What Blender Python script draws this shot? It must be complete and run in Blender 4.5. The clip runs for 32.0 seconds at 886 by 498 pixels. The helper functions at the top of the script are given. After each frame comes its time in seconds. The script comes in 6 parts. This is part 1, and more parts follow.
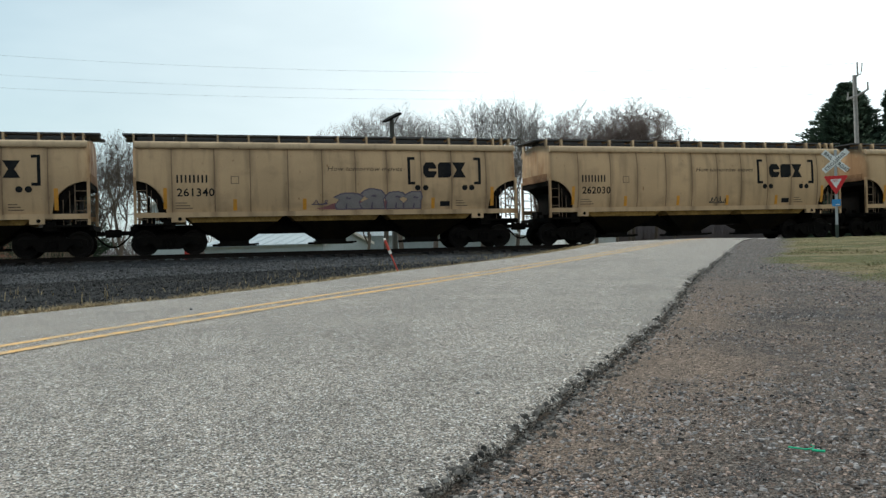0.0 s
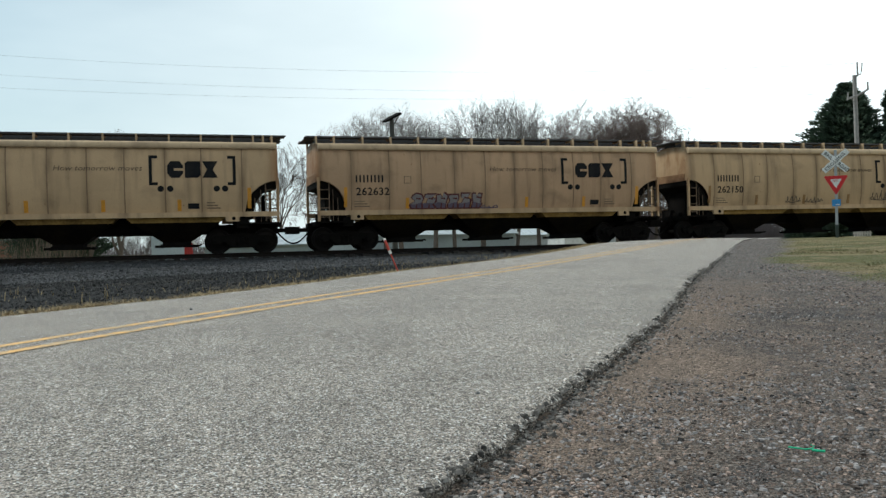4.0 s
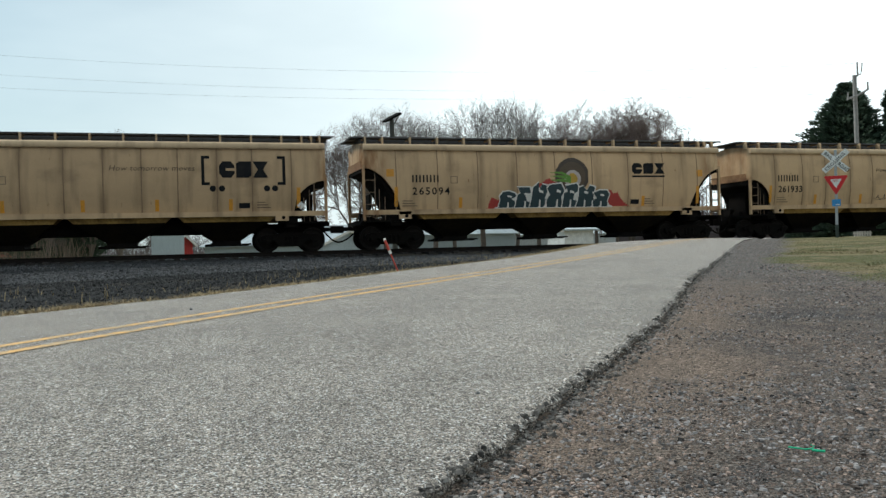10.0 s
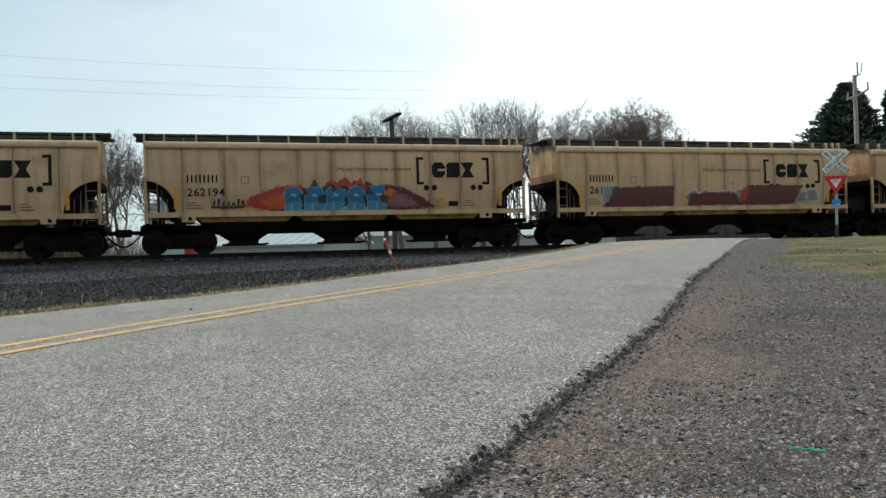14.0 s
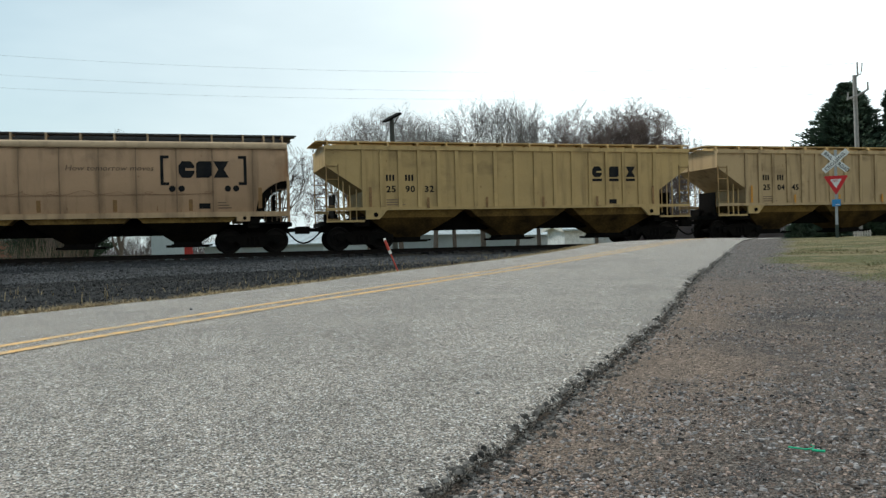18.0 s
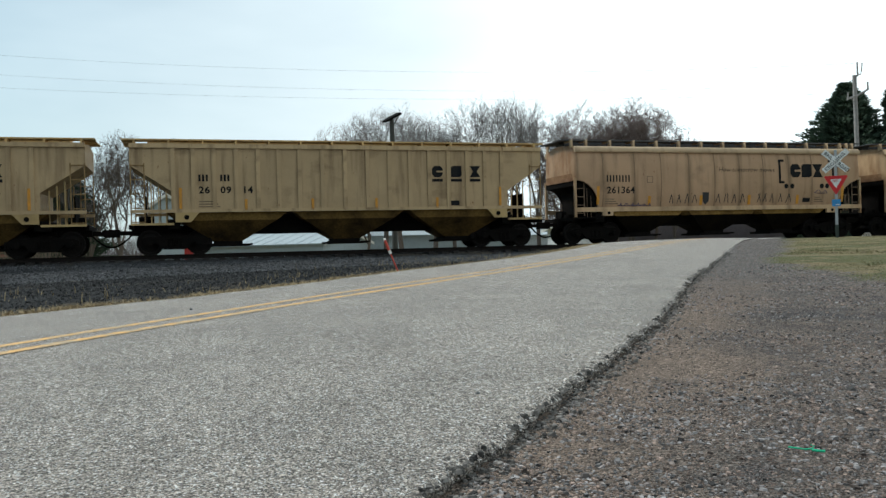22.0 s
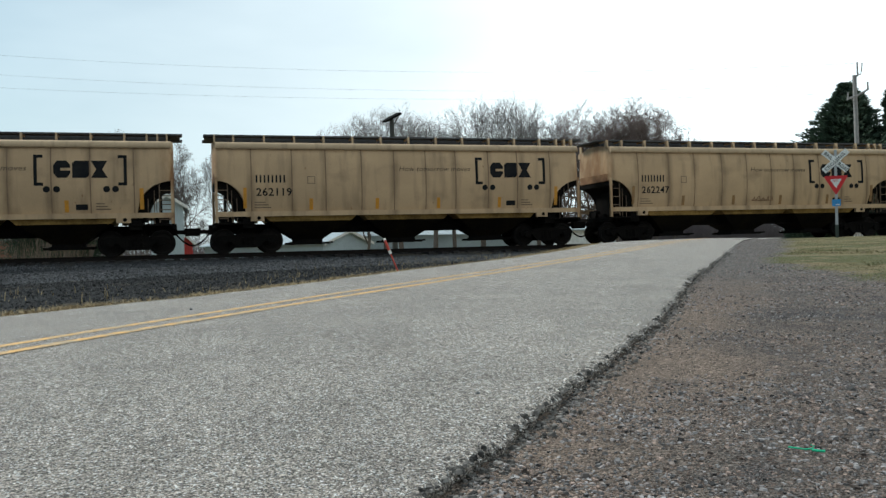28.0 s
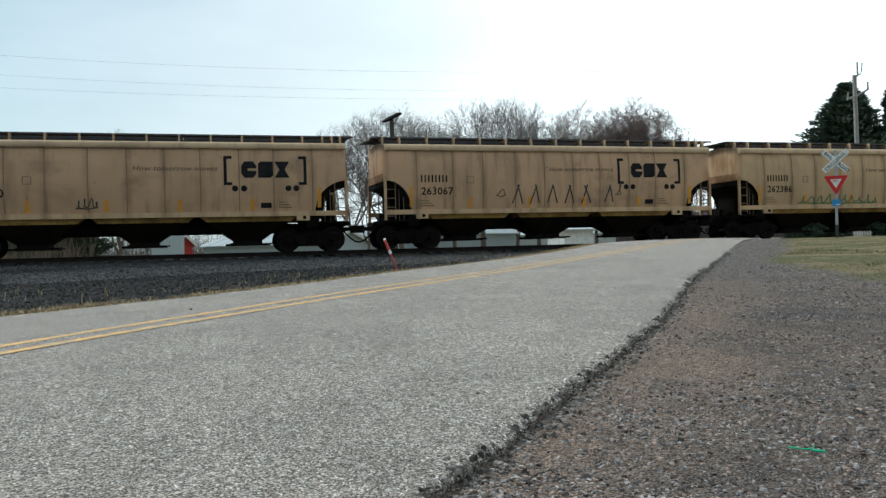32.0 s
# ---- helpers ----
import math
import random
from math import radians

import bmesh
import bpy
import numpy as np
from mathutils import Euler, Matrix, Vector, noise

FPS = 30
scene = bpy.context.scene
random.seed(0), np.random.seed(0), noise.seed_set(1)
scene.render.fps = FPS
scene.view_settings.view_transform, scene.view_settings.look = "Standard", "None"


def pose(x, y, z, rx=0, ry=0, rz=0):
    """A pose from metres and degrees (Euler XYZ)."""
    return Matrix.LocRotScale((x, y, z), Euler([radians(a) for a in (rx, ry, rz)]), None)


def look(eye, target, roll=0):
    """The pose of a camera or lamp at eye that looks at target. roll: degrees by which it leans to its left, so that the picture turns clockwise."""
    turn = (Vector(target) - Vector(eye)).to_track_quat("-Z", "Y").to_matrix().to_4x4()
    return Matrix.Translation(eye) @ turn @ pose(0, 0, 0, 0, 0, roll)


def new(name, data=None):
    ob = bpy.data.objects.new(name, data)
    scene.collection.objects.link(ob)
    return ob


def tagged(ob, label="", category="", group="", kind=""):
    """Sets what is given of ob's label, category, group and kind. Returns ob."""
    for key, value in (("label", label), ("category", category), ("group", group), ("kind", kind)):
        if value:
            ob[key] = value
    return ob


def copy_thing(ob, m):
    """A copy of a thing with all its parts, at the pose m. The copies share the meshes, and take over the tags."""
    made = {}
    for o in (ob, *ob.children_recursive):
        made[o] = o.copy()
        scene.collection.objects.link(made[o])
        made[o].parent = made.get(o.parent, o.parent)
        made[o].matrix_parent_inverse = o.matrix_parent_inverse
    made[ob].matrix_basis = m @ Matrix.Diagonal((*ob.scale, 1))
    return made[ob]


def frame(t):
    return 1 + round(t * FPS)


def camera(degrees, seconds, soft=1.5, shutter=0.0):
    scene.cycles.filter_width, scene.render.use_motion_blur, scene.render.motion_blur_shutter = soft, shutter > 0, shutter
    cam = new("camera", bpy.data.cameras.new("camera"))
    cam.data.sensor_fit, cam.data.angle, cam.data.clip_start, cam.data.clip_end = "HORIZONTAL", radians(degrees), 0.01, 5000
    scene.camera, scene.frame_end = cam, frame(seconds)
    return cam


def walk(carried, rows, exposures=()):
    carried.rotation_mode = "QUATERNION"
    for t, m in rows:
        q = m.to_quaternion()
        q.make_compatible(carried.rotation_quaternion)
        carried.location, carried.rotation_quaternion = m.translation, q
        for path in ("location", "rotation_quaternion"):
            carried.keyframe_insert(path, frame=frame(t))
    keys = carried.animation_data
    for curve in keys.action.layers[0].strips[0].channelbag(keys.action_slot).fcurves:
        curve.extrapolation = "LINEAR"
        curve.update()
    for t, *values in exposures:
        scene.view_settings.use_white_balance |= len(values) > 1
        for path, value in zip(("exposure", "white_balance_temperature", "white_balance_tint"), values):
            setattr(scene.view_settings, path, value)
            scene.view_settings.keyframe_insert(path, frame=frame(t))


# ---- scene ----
# The camera stands low beside the road. x runs along the track, y across it, away from the camera.
EYE = Vector((0.0, 0.0, 0.63))
cam = camera(55.19, 32.0, soft=1.4)
AIM = EYE + Vector((math.sin(radians(17.08)), math.cos(radians(17.08)), -math.tan(radians(0.229)))) * 10
walk(cam, [(0.0, look(EYE, AIM, -1.455)), (32.0, look(EYE, AIM, -1.455))],
     exposures=[(0.0, 0.0, 6500, 10), (19.5, 0.0, 6500, 10), (23.0, 0.0, 6340, 10), (32.0, 0.0, 6340, 10)])

# ---- light: thin bright overcast, a veiled sun to the left beyond the track ----
SUN_AZ, SUN_EL = radians(-48), radians(47)      # azimuth from +y towards +x
world = bpy.data.worlds.new("sky")
scene.world = world
world.use_nodes = True
nt = world.node_tree
nt.nodes.clear()
w_out = nt.nodes.new("ShaderNodeOutputWorld")
w_bg = nt.nodes.new("ShaderNodeBackground")
w_sky = nt.nodes.new("ShaderNodeTexSky")
w_sky.sky_type = "NISHITA"
w_sky.sun_disc = False
w_sky.sun_elevation, w_sky.sun_rotation = SUN_EL, SUN_AZ
w_sky.dust_density = 2.5
w_tc = nt.nodes.new("ShaderNodeTexCoord")
w_map = nt.nodes.new("ShaderNodeMapping")
w_map.inputs["Scale"].default_value = (1.2, 1.2, 4.0)
w_noise = nt.nodes.new("ShaderNodeTexNoise")
w_noise.inputs["Scale"].default_value = 1.5
w_noise.inputs["Detail"].default_value = 5


def world_dot(v):
    n = nt.nodes.new("ShaderNodeVectorMath")
    n.operation = "DOT_PRODUCT"
    n.inputs[1].default_value = v
    nt.links.new(w_tc.outputs["Generated"], n.inputs[0])
    return n.outputs["Value"]


def world_range(src, lo, hi, a, b):
    n = nt.nodes.new("ShaderNodeMapRange")
    for key, val in (("From Min", lo), ("From Max", hi), ("To Min", a), ("To Max", b)):
        n.inputs[key].default_value = val
    nt.links.new(src, n.inputs["Value"])
    return n.outputs["Result"]


def world_math(op, a, b):
    n = nt.nodes.new("ShaderNodeMath")
    n.operation = op
    n.use_clamp = op == "ADD"
    nt.links.new(a, n.inputs[0])
    nt.links.new(b, n.inputs[1])
    return n.outputs[0]


sun_dir = Vector((math.sin(SUN_AZ) * math.cos(SUN_EL), math.cos(SUN_AZ) * math.cos(SUN_EL), math.sin(SUN_EL)))
# the cloud veil thins out towards the west and is brighter on the sun's side
w_cover = world_math("ADD", world_range(w_noise.outputs["Fac"], 0.3, 0.7, -0.12, 0.12), world_range(world_dot((0.90, -0.2, -0.3)), -0.56, 0.08, 0.18, 0.97))
w_glow = world_range(world_dot(sun_dir), -0.9, 0.9, 6.2, 13.4)
# the veil is thinnest and brightest low in the north-east
w_glow = world_math("MULTIPLY", w_glow, world_range(world_dot((0.80, 0.57, 0.20)), 0.80, 1.0, 1.0, 1.35))
w_veil = nt.nodes.new("ShaderNodeMix")
w_veil.data_type, w_veil.blend_type = "RGBA", "MULTIPLY"
w_veil.inputs["Factor"].default_value = 1.0
w_veil.inputs["A"].default_value = (0.885, 1.0, 1.015, 1)
nt.links.new(w_glow, w_veil.inputs["B"])
w_mix = nt.nodes.new("ShaderNodeMix")
w_mix.data_type = "RGBA"
nt.links.new(w_tc.outputs["Generated"], w_map.inputs["Vector"])
nt.links.new(w_map.outputs["Vector"], w_noise.inputs["Vector"])
nt.links.new(w_cover, w_mix.inputs["Factor"])
w_haze = nt.nodes.new("ShaderNodeMix")
w_haze.data_type, w_haze.blend_type = "RGBA", "MULTIPLY"
w_haze.inputs["Factor"].default_value = 1.0
w_haze.inputs["B"].default_value = (0.325, 0.62, 0.70, 1)
nt.links.new(w_sky.outputs["Color"], w_haze.inputs["A"])
nt.links.new(w_haze.outputs["Result"], w_mix.inputs["A"])
nt.links.new(w_veil.outputs["Result"], w_mix.inputs["B"])
nt.links.new(w_mix.outputs["Result"], w_bg.inputs["Color"])
w_bg.inputs["Strength"].default_value = 0.1
nt.links.new(w_bg.outputs["Background"], w_out.inputs["Surface"])

sun = new("sun", bpy.data.lights.new("sun", "SUN"))
sun.data.energy, sun.data.angle, sun.data.color = 2.7, radians(12), (1.0, 0.97, 0.90)
sun.matrix_world = look(sun_dir * 60, (0, 0, 0))


# ---- materials ----
def mat(name, colour, rough=0.8, metal=0.0, second=None, scale=4.0, amount=0.5, fine=60.0, fine_amount=0.25, bump=0.2,
        bump_scale=60.0, stretch=(1, 1, 1), detail=5, vary=0.0, island=0.0, gloss=0.5, coords="Object", tint=None, share=0.4):
    """A noisy two-scale surface: colour, patches of a second colour, fine grain and relief; vary: by object, island: by loose piece; tint: the colour of a share of the pieces."""
    m = bpy.data.materials.new(name)
    m.use_nodes = True
    t = m.node_tree
    b = t.nodes["Principled BSDF"]
    b.inputs["Roughness"].default_value, b.inputs["Metallic"].default_value = rough, metal
    b.inputs["Specular IOR Level"].default_value = gloss
    tc = t.nodes.new("ShaderNodeTexCoord")
    mp = t.nodes.new("ShaderNodeMapping")
    mp.inputs["Scale"].default_value = stretch
    t.links.new(tc.outputs[coords], mp.inputs["Vector"])

    def noise_node(sc, det):
        n = t.nodes.new("ShaderNodeTexNoise")
        n.inputs["Scale"].default_value, n.inputs["Detail"].default_value = sc, det
        t.links.new(mp.outputs["Vector"], n.inputs["Vector"])
        return n

    def mixed(kind, fac, a, bb):
        x = t.nodes.new("ShaderNodeMix")
        x.data_type, x.blend_type = "RGBA", kind
        for sock, val in (("Factor", fac), ("A", a), ("B", bb)):
            if isinstance(val, (int, float)):
                x.inputs[sock].default_value = val
            elif isinstance(val, tuple):
                x.inputs[sock].default_value = (*val[:3], 1)
            else:
                t.links.new(val, x.inputs[sock])
        return x.outputs["Result"]

    def ramp(src, lo, hi, va, vb):
        r = t.nodes.new("ShaderNodeMapRange")
        for key, v in (("From Min", lo), ("From Max", hi), ("To Min", va), ("To Max", vb)):
            r.inputs[key].default_value = v
        t.links.new(src, r.inputs["Value"])
        return r.outputs["Result"]

    n1, n2 = noise_node(scale, detail), noise_node(fine, 3)
    second = second or tuple(c * 0.6 for c in colour)
    col = mixed("MIX", ramp(n1.outputs["Fac"], 0.38, 0.66, 0.0, amount), colour, second)
    grey = ramp(n2.outputs["Fac"], 0.3, 0.7, 1 - fine_amount, 1 + fine_amount)
    col = mixed("MULTIPLY", 1.0, col, grey)
    if tint:
        loose = t.nodes.new("ShaderNodeNewGeometry").outputs["Random Per Island"]
        fold = t.nodes.new("ShaderNodeMath")
        fold.operation = "PINGPONG"
        fold.inputs[1].default_value = 0.0731
        t.links.new(loose, fold.inputs[0])
        col = mixed("MIX", ramp(fold.outputs[0], 0.0731 * (1 - share), 0.0731 * (1.15 - share), 0, 0.85), col, tint)
    if vary or island:
        if island:
            src = t.nodes.new("ShaderNodeNewGeometry").outputs["Random Per Island"]
        else:
            src = t.nodes.new("ShaderNodeObjectInfo").outputs["Random"]
        v = vary or island
        col = mixed("MULTIPLY", 1.0, col, ramp(src, 0, 1, 1 - v, 1 + v))
    t.links.new(col, b.inputs["Base Color"])
    if bump:
        n3 = noise_node(bump_scale, 4)
        bp = t.nodes.new("ShaderNodeBump")
        bp.inputs["Strength"].default_value, bp.inputs["Distance"].default_value = bump, 0.02
        t.links.new(n3.outputs["Fac"], bp.inputs["Height"])
        t.links.new(bp.outputs["Normal"], b.inputs["Normal"])
    return m


def paint(name, colour, grime=(0.10, 0.07, 0.045), streak=0.4, rust=(0.17, 0.075, 0.03), seams=(), end=0.0):
    """Weathered car paint: soft stains, rain streaks down the side, sparse rust specks; each object has its own pattern.
    seams: places along the car where brown dirt has run down; end: half length past which rust has bled over the paint."""
    m = bpy.data.materials.new(name)
    m.use_nodes = True
    t = m.node_tree
    L = t.links.new
    b = t.nodes["Principled BSDF"]
    b.inputs["Specular IOR Level"].default_value = 0.3
    tc, info = t.nodes.new("ShaderNodeTexCoord"), t.nodes.new("ShaderNodeObjectInfo")
    shift = t.nodes.new("ShaderNodeVectorMath")
    shift.operation = "SCALE"
    shift.inputs[0].default_value = (37, 11, 23)
    L(info.outputs["Random"], shift.inputs["Scale"])
    add = t.nodes.new("ShaderNodeVectorMath")
    L(tc.outputs["Object"], add.inputs[0])
    L(shift.outputs[0], add.inputs[1])

    def field(stretch, scale, detail, lo, hi, a, c):
        mp, n, r = t.nodes.new("ShaderNodeMapping"), t.nodes.new("ShaderNodeTexNoise"), t.nodes.new("ShaderNodeMapRange")
        mp.inputs["Scale"].default_value = stretch
        n.inputs["Scale"].default_value, n.inputs["Detail"].default_value = scale, detail
        for key, v in (("From Min", lo), ("From Max", hi), ("To Min", a), ("To Max", c)):
            r.inputs[key].default_value = v
        L(add.outputs[0], mp.inputs["Vector"])
        L(mp.outputs["Vector"], n.inputs["Vector"])
        L(n.outputs["Fac"], r.inputs["Value"])
        return r.outputs["Result"]

    def mix(fac, a, c, kind="MIX"):
        n = t.nodes.new("ShaderNodeMix")
        n.data_type, n.blend_type = "RGBA", kind
        for sock, val in (("Factor", fac), ("A", a), ("B", c)):
            if isinstance(val, (int, float)):
                n.inputs[sock].default_value = val
            elif isinstance(val, tuple):
                n.inputs[sock].default_value = (*val, 1)
            else:
                L(val, n.inputs[sock])
        return n.outputs["Result"]

    pale = tuple(min(c * 1.14, 1) for c in colour)
    col = mix(field((0.5, 0.5, 0.8), 0.9, 4, 0.4, 0.62, 0, 1), colour, pale)
    col = mix(field((1, 1, 0.10), 3.2, 5, 0.52, 0.78, 0, streak), col, grime)
    col = mix(field((0.6, 0.6, 1.0), 1.1, 6, 0.58, 0.74, 0, streak * 0.8), col, grime)
    col = mix(field((1, 1, 0.45), 7.5, 4, 0.69, 0.76, 0, 0.7), col, rust)

    def calc(op, a, c=0.0):
        n = t.nodes.new("ShaderNodeMath")
        n.operation = op
        for i, val in enumerate((a, c)):
            if isinstance(val, (int, float)):
                n.inputs[i].default_value = val
            else:
                L(val, n.inputs[i])
        return n.outputs[0]

    def span(src, lo, hi, a=0.0, c=1.0):
        r = t.nodes.new("ShaderNodeMapRange")
        for key, v in (("From Min", lo), ("From Max", hi), ("To Min", a), ("To Max", c)):
            r.inputs[key].default_value = v
        L(src, r.inputs["Value"])
        return r.outputs["Result"]

    if seams or end:
        sep = t.nodes.new("ShaderNodeSeparateXYZ")
        L(tc.outputs["Object"], sep.inputs[0])
    if seams:
        near = None
        for x in seams:
            d = calc("ABSOLUTE", calc("SUBTRACT", sep.outputs["X"], x))
            near = d if near is None else calc("MINIMUM", near, d)
        run = calc("MULTIPLY", span(near, 0.02, 0.24, 1, 0), field((1, 1, 0.25), 2.2, 4, 0.36, 0.66, 0.08, 0.75))
        col = mix(run, col, (0.16, 0.105, 0.058))
    if end:
        last = span(calc("ABSOLUTE", sep.outputs["X"]), end - 0.55, end - 0.02)
        bleed = calc("MULTIPLY", last, field((1.5, 1.0, 0.5), 1.6, 6, 0.40, 0.60, 0.0, 0.85))
        col = mix(bleed, col, (0.21, 0.095, 0.035))
    col = mix(1.0, col, field((1, 1, 1), 30, 2, 0.3, 0.7, 0.95, 1.05), "MULTIPLY")
    tint = t.nodes.new("ShaderNodeMapRange")
    tint.inputs["To Min"].default_value, tint.inputs["To Max"].default_value = 0.93, 1.07
    L(info.outputs["Random"], tint.inputs["Value"])
    col = mix(1.0, col, tint.outputs["Result"], "MULTIPLY")
    L(col, b.inputs["Base Color"])
    L(field((1, 1, 1), 6, 4, 0.3, 0.7, 0.5, 0.75), b.inputs["Roughness"])
    bp = t.nodes.new("ShaderNodeBump")
    bp.inputs["Strength"].default_value, bp.inputs["Distance"].default_value = 0.12, 0.03
    L(field((1, 1, 0.6), 1.3, 3, 0.2, 0.8, 0, 1), bp.inputs["Height"])
    L(bp.outputs["Normal"], b.inputs["Normal"])
    return m


SEAMS = (1.50, 3.02, 4.32, 5.73, 7.04, 8.34, 9.60, 11.00, 12.28, 13.75)      # plate joints of the round-sided car, from its rear end
JOINTS = [e - 7.555 for e in SEAMS]
M_BEIGE = paint("beige_paint", (0.44, 0.30, 0.172), streak=0.45, seams=JOINTS, end=7.555)
M_LADDER = mat("grimy_ladder_paint", (0.15, 0.10, 0.06), 0.8, second=(0.06, 0.04, 0.025), scale=3, amount=0.8)
M_BEIGE_B = paint("pinkish_beige_paint", (0.39, 0.25, 0.148), streak=0.55, seams=JOINTS, end=7.555)
M_YELLOW = paint("faded_yellow_paint", (0.43, 0.30, 0.13), grime=(0.13, 0.085, 0.04), streak=0.6)
M_DUSTY = paint("dusty_beige_paint", (0.42, 0.30, 0.165), grime=(0.13, 0.08, 0.04), streak=0.8)
M_TRIM = paint("pale_trim_paint", (0.42, 0.305, 0.19), streak=0.45)
M_RUST = mat("rust_stain", (0.20, 0.10, 0.045), 0.9, second=(0.33, 0.2, 0.1), scale=3, fine=20)
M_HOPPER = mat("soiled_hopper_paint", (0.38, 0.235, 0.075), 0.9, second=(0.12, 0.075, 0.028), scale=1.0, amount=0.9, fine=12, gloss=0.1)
# the shade below the car is put into the chute's near-black colour
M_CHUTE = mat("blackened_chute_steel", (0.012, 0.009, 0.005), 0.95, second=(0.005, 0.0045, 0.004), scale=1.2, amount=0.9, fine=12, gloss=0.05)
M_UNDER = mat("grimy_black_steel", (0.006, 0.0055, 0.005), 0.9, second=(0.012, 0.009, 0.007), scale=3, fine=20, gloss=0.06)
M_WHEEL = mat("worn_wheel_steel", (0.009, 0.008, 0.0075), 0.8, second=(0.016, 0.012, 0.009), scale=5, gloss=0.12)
M_BLACK = mat("black_stencil_paint", (0.010, 0.011, 0.013), 0.85, second=(0.03, 0.027, 0.024), scale=3, amount=0.4, bump=0, gloss=0.12)
M_SLOGAN = mat("thin_grey_slogan_paint", (0.085, 0.065, 0.05), 0.85, second=(0.15, 0.11, 0.075), scale=3, bump=0, gloss=0.15)
M_DIM = mat("faded_stencil_paint", (0.16, 0.11, 0.07), 0.8, second=(0.3, 0.22, 0.14), scale=2, bump=0)
M_GREY = mat("grey_galvanised_grating", (0.075, 0.08, 0.085), 0.8, scale=6)
M_REFLECT = mat("yellow_reflector_strip", (0.60, 0.25, 0.015), 0.5, second=(0.4, 0.2, 0.03), scale=5, bump=0)
M_REFLECT_OLD = mat("dull_reflector_strip", (0.28, 0.15, 0.05), 0.7, second=(0.15, 0.09, 0.05), scale=5, bump=0)
M_WHITE = mat("white_sign_paint", (0.78, 0.78, 0.76), 0.5, second=(0.6, 0.6, 0.58), scale=3, bump=0.02)
M_RED = mat("red_sign_sheeting", (0.60, 0.015, 0.02), 0.45, second=(0.5, 0.02, 0.02), scale=3, bump=0)
M_BLUE = mat("blue_sign_sheeting", (0.03, 0.25, 0.55), 0.45, second=(0.03, 0.2, 0.45), scale=3, bump=0)
M_GALV = mat("galvanised_post_steel", (0.42, 0.44, 0.45), 0.5, metal=0.4, second=(0.3, 0.31, 0.32), scale=8)
M_POLE = mat("weathered_pole_wood", (0.30, 0.29, 0.28), 0.9, second=(0.2, 0.19, 0.18), scale=2, stretch=(4, 4, 0.4))
M_TARRED = mat("dark_tarred_wood", (0.05, 0.055, 0.05), 0.9, second=(0.08, 0.075, 0.07), scale=3)
M_RAIL = mat("rusty_rail_steel", (0.014, 0.012, 0.011), 0.9, second=(0.022, 0.016, 0.013), scale=4, gloss=0.08)
M_TIE = mat("creosoted_tie_wood", (0.022, 0.019, 0.017), 0.95, second=(0.04, 0.034, 0.03), scale=3, stretch=(6, 1, 6), vary=0.3)


